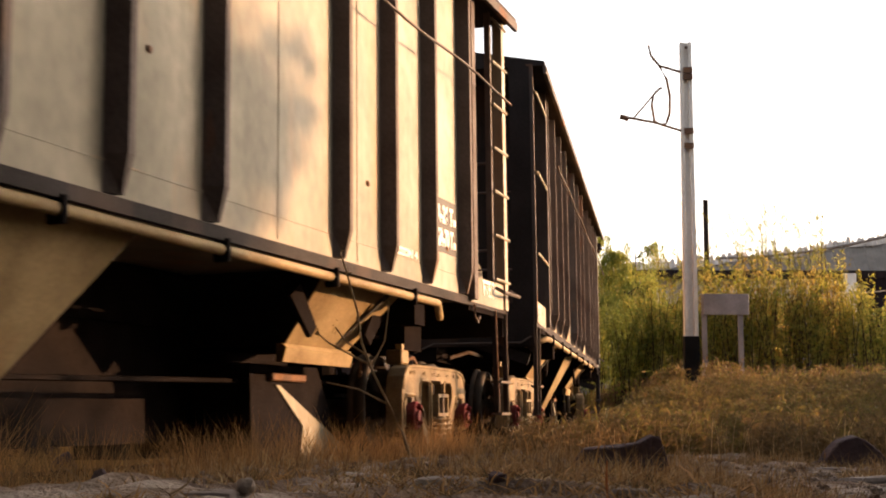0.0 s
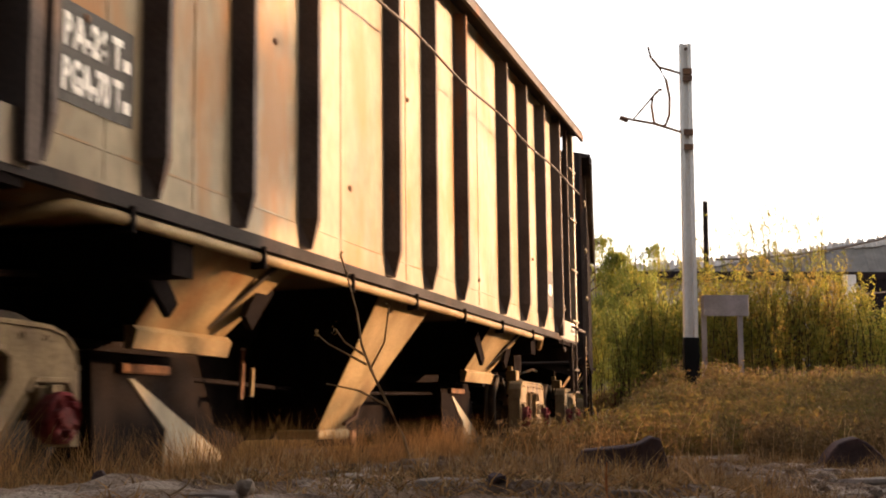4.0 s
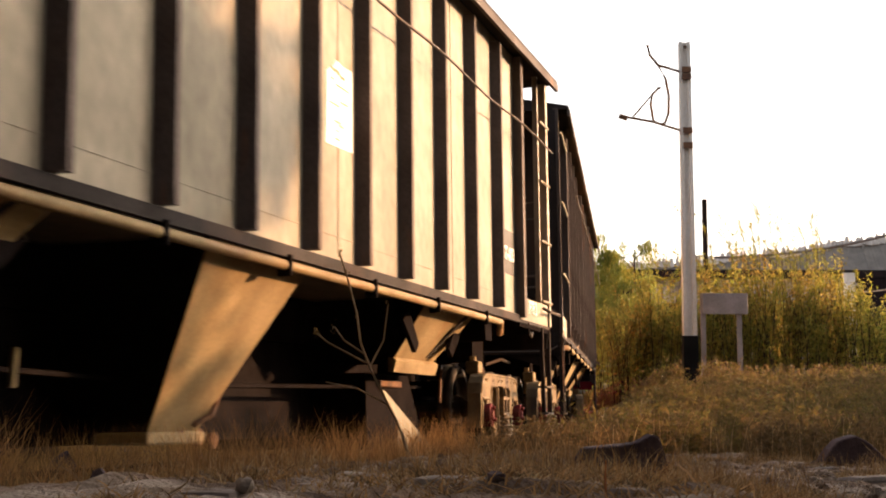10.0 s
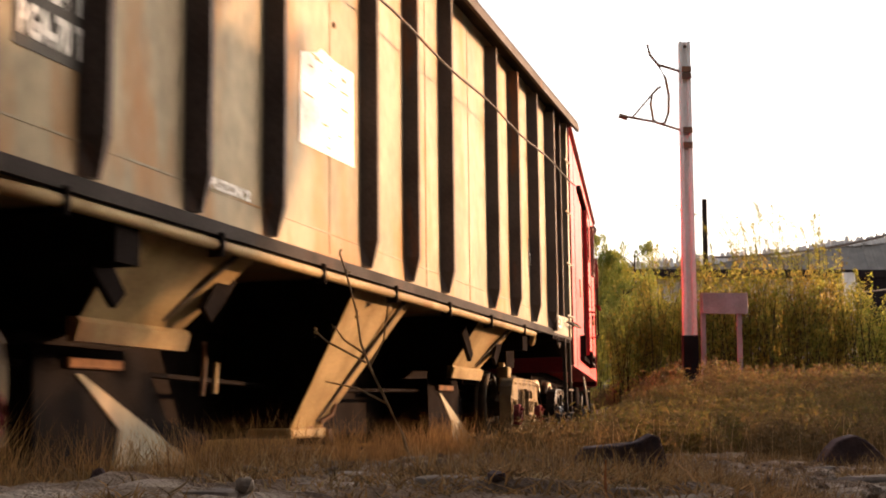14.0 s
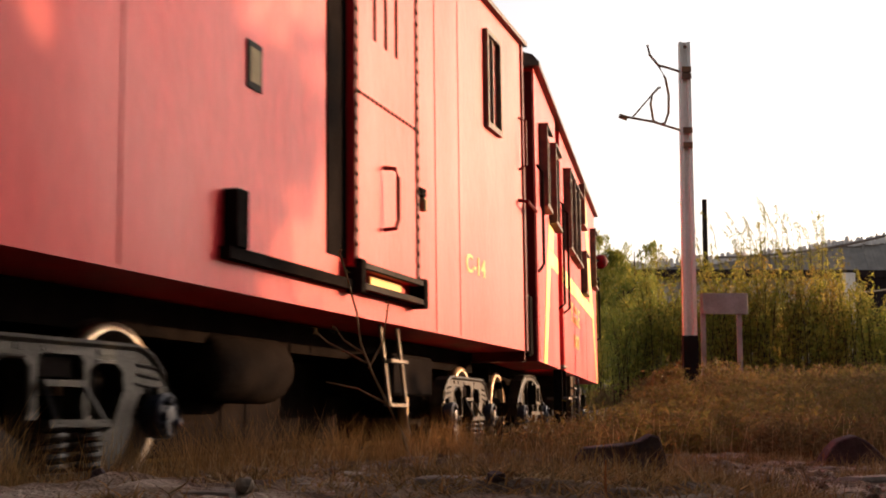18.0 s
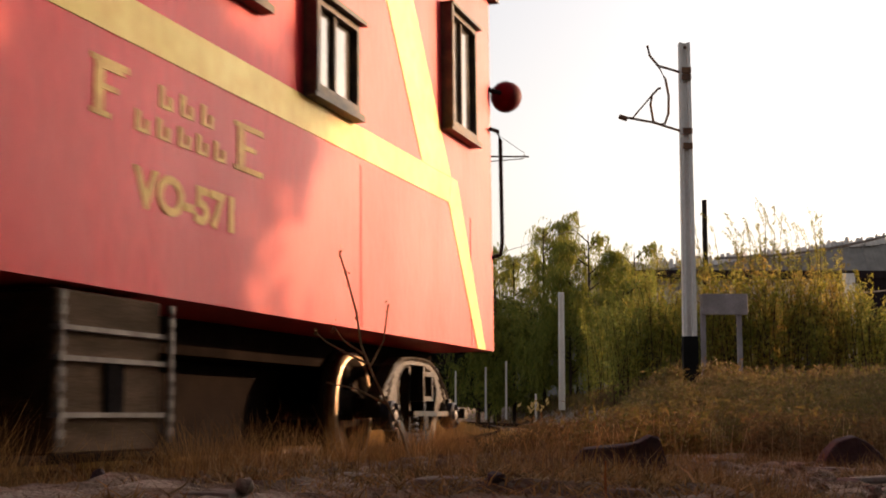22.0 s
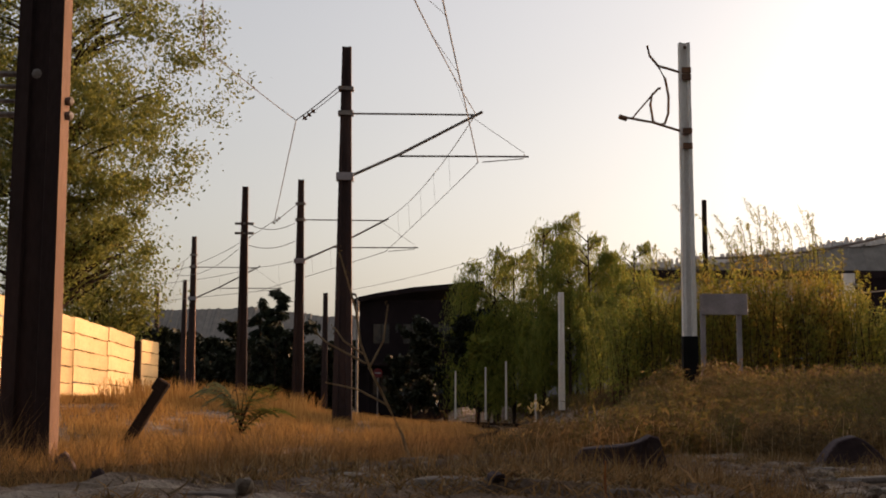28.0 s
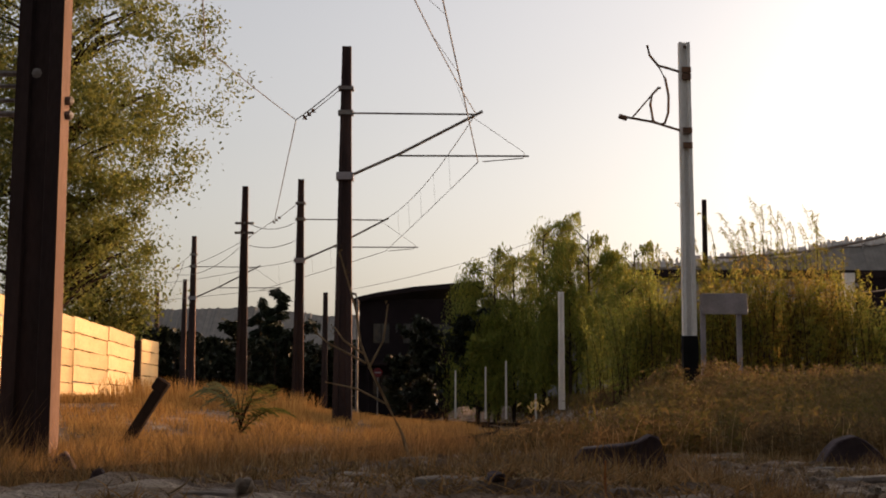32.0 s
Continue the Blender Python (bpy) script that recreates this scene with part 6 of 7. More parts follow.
# tall yellow-green shrubs behind the pole
def shrub(x, y, height, spread, shoots, per, seed, mat, size=0.05, label="dense yellow-green shrub with fine leaves on a weedy bank"):
    """Many upright arching shoots from one root, each set with small leaves from near the ground to its tip."""
    r = random.Random(seed)
    t = thing("shrub", label, "shrub", "shrubs behind the pole", matrix=Matrix.Translation((x, y, ground_z(x, y) - 0.05)))
    bm, out = bmesh.new(), []
    for k in range(shoots):
        a, q = r.uniform(0, 2 * math.pi), r.random() ** 0.5
        foot = Vector((math.cos(a) * q * spread * 0.7, math.sin(a) * q * spread * 0.5, 0))
        h = height * r.uniform(0.55, 1.02) * (1 - 0.22 * q)
        b = r.uniform(0, 2 * math.pi)
        lean = Vector((math.cos(b), math.sin(b) * 0.6, 0)) * h * r.uniform(0.05, 0.28)
        pts = [foot + lean * u * u + Vector((0, 0, h * (u - 0.14 * u ** 4))) for u in np.linspace(0, 1, 6)]
        tube(bm, pts, 0.016, 4, 0.004)
        for j in range(per):
            u = 0.04 + 0.96 * r.random() ** 0.8
            f = u * 5
            i = min(int(f), 4)
            c = pts[i].lerp(pts[i + 1], f - i) + rand_dir(r) * r.random() * 0.48 * (1.1 - 0.75 * u)
            d = (rand_dir(r) + Vector((-0.15, 0, -0.45))).normalized()
            ls = size * r.uniform(0.55, 1.35)
            out.append((c, d * ls, d.cross(rand_dir(r)).normalized() * ls * 0.34))
    part("trunk", bm, M_BARK, t)
    crown = part("crown", leaf_mesh("crown", out, mat), None, t)
    crown["kind"] = "stuff"
    SWAY.append((crown, Matrix.Identity(4), 0.5, seed))
    return t


for i, (x, y, h, sp, kind) in enumerate((
        (5.1, 34.3, 2.5, 0.9, 1), (5.8, 34.0, 2.9, 0.9, 0), (6.5, 34.4, 2.6, 0.9, 1), (7.1, 33.8, 2.9, 0.9, 0), (7.7, 34.3, 3.2, 0.8, 2),
        (8.3, 33.8, 3.3, 0.9, 0), (8.9, 34.3, 3.4, 0.9, 2), (9.5, 33.8, 3.3, 0.9, 0), (10.1, 34.3, 3.1, 0.9, 2), (10.8, 33.8, 3.0, 0.9, 0),
        (11.5, 34.4, 2.7, 0.9, 1), (12.4, 34.2, 2.4, 0.9, 1), (5.6, 43.0, 3.7, 1.2, 1), (7.4, 43.5, 4.0, 1.2, 0), (9.2, 44.0, 4.1, 1.3, 2), (11.2, 44.5, 4.0, 1.3, 0), (13.4, 45.0, 3.8, 1.3, 2))):
    shrub(x, y, h + 1.5 + 0.5 * math.sin(i * 2.4), sp, 36, 150, 40 + i, (L_REED, L_WILLOW, L_OLIVE)[kind])


def reeds(x, y, height, n, seed):
    """Tall thin shoots whose tips bow over in the breeze, with narrow hanging leaves."""
    r = random.Random(seed)
    base = ground_z(x, y)
    t = thing("tall_reed", "feathery yellow-green shoots against the sky", "reeds", "reeds behind the pole", matrix=Matrix.Translation((x, y, base)))
    out = []
    for _ in range(n):
        h = height * r.uniform(0.72, 1.05)
        bx, by, a = r.uniform(-0.8, 0.8), r.uniform(-0.5, 0.5), r.uniform(-0.5, 0.35)
        pts = [Vector((bx + a * h * 0.22 * u * u - 0.5 * max(0, u - 0.72), by + 0.1 * a * u, h * (u - 0.42 * max(0, u - 0.78) ** 1.2 * 2))) for u in np.linspace(0, 1, 10)]
        part("stem", tubed(pts, 0.014, 4, 0.004), M_BARK, t)
        for k in range(150):
            u = 0.35 + 0.65 * r.random()
            f = u * 9
            q = min(int(f), 8)
            c = pts[q].lerp(pts[q + 1], f - q)
            d = Vector((r.uniform(-1.0, 0.5), r.uniform(-0.5, 0.5), r.uniform(-1.0, 0.2))).normalized()
            ls = r.uniform(0.03, 0.075)
            out.append((c + d * ls, d * ls, d.cross(rand_dir(r)).normalized() * ls * 0.16))
    part("leaves", leaf_mesh("leaves", out, L_REED), None, t)["kind"] = "stuff"
    SWAY.append((t, t.matrix_basis.copy(), 1.3, seed))


for i, (x, y, h) in enumerate(((8.3, 37, 6.0), (9.2, 37.3, 6.3), (10.0, 37, 6.2), (10.7, 37.6, 5.6), (7.4, 37.4, 5.0), (11.6, 38, 4.9))):
    reeds(x, y, h + 0.15, 15, 60 + i)
# the large tree behind the concrete fence
tree("poplar", "large leafy tree with fine yellow-green leaves behind the fence", -10.9, 36, 14.0, 4.4, 5, L_POPLAR, "crown", 80000, 0.062, 0.26, 0.15, "tree", 60)
tree("poplar", "leafy tree behind the concrete fence", -11.2, 42, 7.0, 2.2, 6, L_POPLAR, "crown", 18000, 0.07, 0.16, 0.10, "tree", 26)
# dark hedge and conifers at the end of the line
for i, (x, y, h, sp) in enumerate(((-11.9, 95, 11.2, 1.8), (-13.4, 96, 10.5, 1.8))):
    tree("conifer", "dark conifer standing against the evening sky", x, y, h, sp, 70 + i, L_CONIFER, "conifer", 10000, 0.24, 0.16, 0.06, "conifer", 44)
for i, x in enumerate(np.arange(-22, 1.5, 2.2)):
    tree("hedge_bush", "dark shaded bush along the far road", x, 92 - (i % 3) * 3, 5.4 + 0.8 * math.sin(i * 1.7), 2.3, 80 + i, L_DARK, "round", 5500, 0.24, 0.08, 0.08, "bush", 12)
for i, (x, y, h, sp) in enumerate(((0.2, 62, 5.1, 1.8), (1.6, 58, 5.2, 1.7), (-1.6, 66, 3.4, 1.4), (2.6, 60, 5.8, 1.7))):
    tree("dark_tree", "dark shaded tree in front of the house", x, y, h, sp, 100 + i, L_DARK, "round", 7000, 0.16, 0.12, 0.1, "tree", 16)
for i, x in enumerate(np.arange(2, 16, 1.9)):
    tree("hedge_bush", "green bush in front of the low shed", x, 56 + (i % 2), 4.4, 1.5, 120 + i, L_WILLOW, "round", 2600, 0.13, 0.07, 0.08, "bush", 12)
# tall dark trees added close beside the viewpoint, out of its sight, to block sky light
for i, (x, y, h, sp) in enumerate(((7.0, 0.5, 15.0, 4.2), (4.5, -4.8, 15.0, 4.5), (11.5, -1.5, 14.0, 4.2), (-10.0, -4.5, 13.0, 4.0))):
    tree("sky_block_tree", "tall dark unseen tree added to block sky light", x, y, h, sp, 150 + i, L_DARK, "crown", 12000, 0.42, 0.22, 0.15, "tree", 24)
# trees beside the camera that shade the foreground
for i, (x, y, h, sp) in enumerate(((13.0, 12.0, 6.2, 2.6), (15.0, 15.2, 6.6, 2.6), (11.5, 8.0, 6.0, 2.5), (19.0, 13.5, 7.0, 2.8), (12.5, 3.0, 6.0, 2.6))):
    tree("roadside_tree", "leafy tree standing beside the track", x, y, h, sp, 140 + i, L_POPLAR, "round", 6000, 0.13, 0.15, 0.08, "tree", 22)
tree("roadside_tree", "dense leafy tree standing beside the track", 11.7, 12.4, 4.9, 2.0, 147, L_POPLAR, "round", 15000, 0.13, 0.15, 0.16, "tree", 26)


# low shrubs added out of view to keep the sun off the bank
for i, (x, y) in enumerate(((12.6, 19.0), (13.6, 21.5), (14.8, 24.0), (16.0, 26.5), (12.0, 16.5))):
    tree("shrub", "low leafy shrub added out of view to shade the bank", x, y, 2.15, 1.35, 160 + i, L_POPLAR, "round", 4500, 0.12, 0.06, 0.06, "shrub", 14)


# ---- grasses and weeds ----
def blades(name, label, mat, n, area, height, seed, lean=0.35, width=0.006, keep=None, front=None):
    """A sward of thin bent blades over a patch of ground."""
    r = random.Random(seed)
    verts, faces = [], []
    x0, x1, y0, y1 = area
    made = 0
    tries = 0
    while made < n and tries < n * 6:
        tries += 1
        y = y0 + (y1 - y0) * r.random() ** 1.3
        x = r.uniform(x0, x1)
        if keep and r.random() > keep(x, y):
            continue
        made += 1
        z = ground_z(x, y) - 0.02
        h = height * r.uniform(0.4, 1.25)
        if front:       # lower towards the trodden edge
            h *= 0.35 + 0.65 * smooth(front, front + 4.0, y)
        a = r.uniform(0, 2 * math.pi)
        dx, dy = math.cos(a) * h * lean * r.random(), math.sin(a) * h * lean * r.random()
        w = width * r.uniform(0.6, 1.4) * (1 + y / 14)
        b = r.uniform(-0.6, 0.6)
        ux, uy = math.cos(b) * w, math.sin(b) * w
        i = len(verts)
        verts += [(x - ux, y - uy, z), (x + ux, y + uy, z), (x + dx * 0.4 + ux * 0.7, y + dy * 0.4 + uy * 0.7, z + h * 0.6), (x + dx * 0.4 - ux * 0.7, y + dy * 0.4 - uy * 0.7, z + h * 0.6), (x + dx, y + dy, z + h)]
        faces += [(i, i + 1, i + 2, i + 3), (i + 3, i + 2, i + 4)]
    me = bpy.data.meshes.new(name)
    me.from_pydata(verts, [], faces)
    me.materials.append(mat)
    tagged(new(name, me), label, "grass", "", "stuff")


def verge(lo, hi, patch=0.0):
    def keep(x, y):
        o = line_offset(x, y)
        if not lo < o < hi or abs(x) > 0.36 * y + 0.6:
            return 0
        return 1 if not patch else max(0, min(1, 0.42 + patch * (noise.noise((x * 0.8, y * 0.8, 5)) + 0.7 * noise.noise((x * 2.6, y * 2.6, 6)))))
    return keep


blades("dry_grass", "dull dry grass along the near rail", L_DULL, 11000, (-4, 6, 4.5, 22), 0.32, 1, lean=0.9, width=0.0014, keep=verge(0.95, 2.0, 3.4))
blades("dry_grass", "tall thin dry grass by the near rail", L_DULL, 17000, (-4.5, 2.0, 4.2, 12), 0.48, 21, lean=0.7, width=0.0013, keep=verge(0.95, 1.9, 4.0))
blades("dry_grass", "low matted dry grass by the near rail", L_BROWN, 9000, (-4.5, 3.0, 4.2, 12), 0.2, 22, lean=1.4, width=0.0014, keep=verge(1.0, 2.2, 1.2))
blades("dry_grass", "short dry straw strewn over trodden soil", L_STRAW, 15000, (-4, 8, 3.2, 14), 0.05, 2, lean=3.2, width=0.0016, keep=verge(1.7, 9.0, 3.0))
blades("dry_grass", "dull straw litter on trodden soil", L_DULL, 15000, (-4, 8, 3.2, 12), 0.06, 27, lean=2.6, width=0.0014, keep=verge(1.9, 9.0, 3.0))
blades("dry_grass", "dead brown litter on trodden soil", L_BROWN, 14000, (-4, 8, 3.2, 12), 0.05, 28, lean=2.6, width=0.002, keep=verge(1.9, 9.0, 3.0))
blades("dry_grass", "brown straw tufts on trodden soil", L_DULL, 4500, (-4, 8, 3.6, 13), 0.13, 23, lean=1.1, width=0.0012, keep=verge(2.1, 9.0, 4.5))


blades("dry_grass", "pale straw littered over trodden soil", L_STRAW, 16000, (-3.0, 4.5, 3.9, 10.5), 0.035, 57, lean=3.4, width=0.0026, keep=verge(1.8, 9.0, 2.6))
blades("dry_grass", "small upright dry tufts on trodden soil", L_STRAW, 3500, (-1.5, 4.0, 4.0, 9.5), 0.11, 58, lean=1.0, width=0.0011, keep=verge(2.0, 9.0, 5.0))
for sd, mt, n, h in ((51, L_STRAW, 11000, 0.03), (52, L_BROWN, 9000, 0.03), (53, L_DULL, 9000, 0.045)):
    blades("dry_grass", "trampled straw on the near bank", mt, n, (-2.2, 2.4, 2.6, 6.5), h, sd, lean=3.0, width=0.0026, keep=verge(1.7, 9.0, 2.4))


def clear_of_pole(keep):
    def inner(x, y):
        return 0 if abs(x / y - 0.192) < 0.009 and 20.8 < y < 22.3 else keep(x, y)
    return inner


blades("weeds", "tall brown weeds on the bank", L_BROWN, 7000, (-1, 9, 9, 27), 0.19, 3, lean=1.0, width=0.0022, front=9.0, keep=clear_of_pole(verge(1.9, 9.0, 3.0)))
blades("weeds", "greenish weeds on the bank", L_GREENWEED, 7000, (0, 12, 13, 34), 0.22, 4, lean=1.0, width=0.003, front=9.0, keep=clear_of_pole(verge(2.0, 11.0, 2.5)))
blades("weeds", "dull dry stalks standing among the weeds", L_STRAW, 900, (0, 10, 9, 24), 0.34, 14, lean=0.5, width=0.0012, keep=clear_of_pole(verge(2.0, 9.0, 2.5)))
blades("golden_grass", "golden dry grass behind the track in low sun", L_GOLD, 42000, (-14, 1, 9, 42), 0.22, 5, lean=0.9, width=0.002, keep=verge(-16, -1.3, 3.0))
blades("golden_grass", "low dull straw on the field behind the track", L_DULL, 16000, (-14, 1, 9, 42), 0.08, 25, lean=2.0, width=0.0018, keep=verge(-16, -1.4, 2.0))
blades("golden_grass", "taller golden grass before the hedge", L_GOLD, 2600, (-7.2, -3.0, 27, 34), 0.55, 26, lean=0.5, width=0.002)
blades("golden_grass", "dry grass between the rails", L_GOLD, 9000, (-5, 4, 5, 40), 0.15, 6, lean=0.9, width=0.0018, keep=verge(-1.4, 0.9))


blades("golden_grass", "brown dead tufts in the field behind the track", L_BROWN, 9000, (-14, 1, 9, 42), 0.2, 35, lean=1.0, width=0.002, keep=verge(-16, -1.4, 4.0))
blades("weeds", "dark rough grass below the willows", L_GREENWEED, 7000, (-1, 12, 33, 62), 0.5, 36, lean=0.8, width=0.004, keep=verge(2.5, 60.0))
blades("weeds", "brown rough grass below the willows", L_BROWN, 5000, (-3, 12, 33, 62), 0.45, 37, lean=0.8, width=0.004, keep=verge(2.2, 60.0))


def far_hedge():
    """One long unclipped hedge that closes the view at the end of the line."""
    r = random.Random(91)
    out = []
    for _ in range(15000):
        x, y = r.uniform(-26, 3), r.uniform(97, 100)
        top = 5.6 + 1.6 * noise.noise((x * 0.35, 0, 1)) + 0.8 * noise.noise((x * 1.3, 0, 2))
        d = rand_dir(r)
        ls = r.uniform(0.15, 0.34)
        out.append((Vector((x, y, top * r.random() ** 0.7)), d * ls, d.cross(rand_dir(r)).normalized() * ls * 0.6))
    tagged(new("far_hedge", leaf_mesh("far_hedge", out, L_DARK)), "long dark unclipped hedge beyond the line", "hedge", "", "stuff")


far_hedge()


def leaf_weeds(n, area, seed, mat, height, size, keep, name, label):
    """Bushy weeds: short stems that carry many small leaves."""
    r = random.Random(seed)
    out = []
    made = 0
    while made < n:
        x, y = r.uniform(area[0], area[1]), r.uniform(area[2], area[3])
        if r.random() > keep(x, y):
            continue
        made += 1
        z, h = ground_z(x, y), height * r.uniform(0.4, 1.2)
        rad = h * r.uniform(0.25, 0.5)
        for _ in range(34):
            u = r.random()
            cpt = Vector((x, y, z + h * u)) + Vector((r.gauss(0, 1), r.gauss(0, 1), 0)) * rad * (0.3 + 0.7 * u) * 0.6
            d = (rand_dir(r) + Vector((0, 0, 0.5))).normalized()
            ls = size * r.uniform(0.5, 1.5)
            out.append((cpt, d * ls, d.cross(rand_dir(r)).normalized() * ls * 0.22))
    tagged(new(name, leaf_mesh(name, out, mat)), label, "weeds", "", "stuff")


leaf_weeds(4300, (0, 10, 9.5, 26), 31, L_BROWN, 0.33, 0.028, clear_of_pole(verge(2.0, 9.0, 3.0)), "bushy_weeds", "bushy brown weeds on the bank")
leaf_weeds(4200, (0.6, 12, 10.5, 32), 32, L_GREENWEED, 0.36, 0.033, clear_of_pole(verge(2.2, 11.0, 3.0)), "bushy_weeds", "bushy olive weeds on the bank")

leaf_weeds(1300, (2.5, 13, 21, 33.5), 41, L_GREENWEED, 0.46, 0.05, clear_of_pole(verge(2.2, 12.0, 2.5)), "bushy_weeds", "tall olive weeds before the shrubs")
leaf_weeds(900, (2.5, 13, 20, 33), 42, L_BROWN, 0.5, 0.05, clear_of_pole(verge(2.2, 12.0, 2.5)), "bushy_weeds", "tall brown weeds before the shrubs")
leaf_weeds(60, (3.5, 4.9, 20.4, 21.9), 34, L_BROWN, 0.2, 0.03, lambda x, y: 1, "bushy_weeds", "brown weeds round the foot of the pole")
leaf_weeds(420, (-0.5, 7.0, 34, 43), 38, L_BROWN, 0.45, 0.06, verge(2.5, 60.0, 2.0), "bushy_weeds", "rough brown weeds beyond the bank")
blades("weeds", "tall brown grass beyond the bank", L_BROWN, 5000, (-0.5, 8, 33, 44), 0.45, 39, lean=0.6, width=0.003, keep=verge(2.5, 60.0))


def clods():
    """Crumbs of soil and gravel trodden over the foreground."""
    r = random.Random(77)
    verts, faces = [], []
    for _ in range(5200):
        y = 4.0 + 6.5 * r.random() ** 1.4
        x = r.uniform(-0.36, 0.36) * y
        if line_offset(x, y) < 1.7:
            continue
        s = 0.005 + 0.026 * r.random() ** 3.5
        z = ground_z(x, y) + s * 0.25
        i = len(verts)
        a = r.uniform(0, 6.28)
        for f, up in ((1.0, -0.5), (0.95, 0.15), (0.5, 0.5)):
            for k in range(5):
                rr = s * f * r.uniform(0.7, 1.3)
                verts.append((x + rr * math.cos(a + k * 1.257), y + rr * math.sin(a + k * 1.257), z + s * (up + r.uniform(-0.12, 0.12))))
        for g in (0, 5):
            faces += [(i + g + k, i + g + (k + 1) % 5, i + g + 5 + (k + 1) % 5, i + g + 5 + k) for k in range(5)]
        faces.append(tuple(i + 10 + k for k in range(5)))
    me = bpy.data.meshes.new("soil_crumbs")
    me.from_pydata(verts, [], faces)
    me.materials.append(M_SOIL)
    tagged(new("soil_crumbs", me), "crumbs of dry soil and gravel on trodden ground", "gravel", "", "stuff")


clods()

# unseen dark walls added behind and beside the camera to cut the sky's light
tagged(part("sky_block_south", boxed(-12.0, 18.0, -7.4, -7.0, -0.3, 12.0), M_BRICK), "plain dark unseen wall added behind the viewpoint to block sky light", "wall", "", "structure")
tagged(part("sky_block_east", boxed(17.6, 18.0, -7.0, 7.0, -0.3, 12.0), M_BRICK), "plain dark unseen wall added beside the viewpoint to block sky light", "wall", "", "structure")


def stone(name, label, x, y, z, sx, sy, sz, seed, mat=M_STONE, turn=0.0, wedge=0.0):
    r = random.Random(seed)
    bm = bmesh.new()
    bmesh.ops.create_icosphere(bm, subdivisions=2, radius=1)
    for v in bm.verts:
        n = v.co.normalized()
        m = max(abs(n.x), abs(n.y), abs(n.z)) ** 0.6
        v.co = Vector((n.x / m * sx, n.y / m * sy, n.z / m * sz)) * (1 + 0.3 * noise.noise(n * 2.3 + Vector((seed, 0, 0))) + 0.12 * noise.noise(n * 5.1 + Vector((seed, 4, 0))))
        v.co.z += wedge * v.co.x / sx * sz
    ob = part(name, bm, mat, None, "", Matrix.Translation((x, y, z)) @ Matrix.Rotation(turn, 4, "Z"))
    tagged(ob, label, "stone")


def at_px(px_, py, z):
    """Where the sight line through a point of the view meets the height z."""
    d = (EYE[2] - z) / ((py - 731.5) / 2300)
    return (px_ - 784) / 2300 * d, d


def at_ground(px_, py):
    """Where the sight line through a point of the view first meets the ground."""
    d = 2.4
    while d < 60:
        x = (px_ - 784) / 2300 * d
        if EYE[2] - (py - 731.5) / 2300 * d <= ground_z(x, d):
            return x, d
        d += 0.04
    return x, d


def boulder(px_, py, outline, depth, seed):
    """An angular block: its face outline, cut back unevenly towards its rear."""
    x, d = at_ground(px_, py)
    r = random.Random(seed)
    bm = bmesh.new()
    front = [bm.verts.new((a, 0, b)) for a, b in outline]
    mid = [bm.verts.new((a * 0.96 + r.uniform(-0.015, 0.015), depth * 0.5, b * 1.04 + r.uniform(-0.01, 0.01))) for a, b in outline]
    back = [bm.verts.new((a * 0.8, depth, b * 0.75)) for a, b in outline]
    k = len(outline)
    for p, q in ((front, mid), (mid, back)):
        for i in range(k):
            bm.faces.new((p[i], p[(i + 1) % k], q[(i + 1) % k], q[i]))
    bm.faces.new(front[::-1])
    bm.faces.new(back)
    bmesh.ops.recalc_face_normals(bm, faces=bm.faces)
    bmesh.ops.bevel(bm, geom=list(bm.edges), offset=0.008, segments=1, affect="EDGES")
    tagged(part("boulder", bm, M_STONE, None, "", Matrix.Translation((x, d, ground_z(x, d) + 0.0)) @ Matrix.Scale(d / 7.9, 4)), "dark angular boulder lying on the trampled ground", "boulder")


boulder(1095, 832, [(-0.33, -0.03), (-0.30, 0.05), (-0.22, 0.135), (0.0, 0.15), (0.12, 0.175), (0.19, 0.215), (0.24, 0.208), (0.275, 0.10), (0.31, -0.03)], 0.30, 1)
boulder(1506, 822, [(-0.22, -0.03), (-0.15, 0.09), (-0.10, 0.145), (-0.04, 0.17), (0.02, 0.18), (0.08, 0.15), (0.15, 0.09), (0.21, 0.02), (0.22, -0.03)], 0.3, 2)
boulder(118, 846, [(-0.13, -0.03), (-0.09, 0.06), (-0.03, 0.12), (0.03, 0.145), (0.07, 0.09), (0.12, -0.03)], 0.14, 3)
boulder(184, 850, [(-0.06, -0.03), (-0.03, 0.04), (0.02, 0.055), (0.06, -0.03)], 0.08, 4)
for px_, py, sx, sz, sd in ((268, 836, 0.045, 0.045, 3), (72, 800, 0.07, 0.06, 6), (440, 874, 0.026, 0.020, 7), (880, 850, 0.03, 0.014, 8)):
    x, d = at_ground(px_, py)
    stone("stone", "small stone in the dry grass", x, d, ground_z(x, d) + sz * 0.4, sx, sx * 0.7, sz, sd, M_SLAB if sd == 7 else M_STONE, 0.2 * sd)
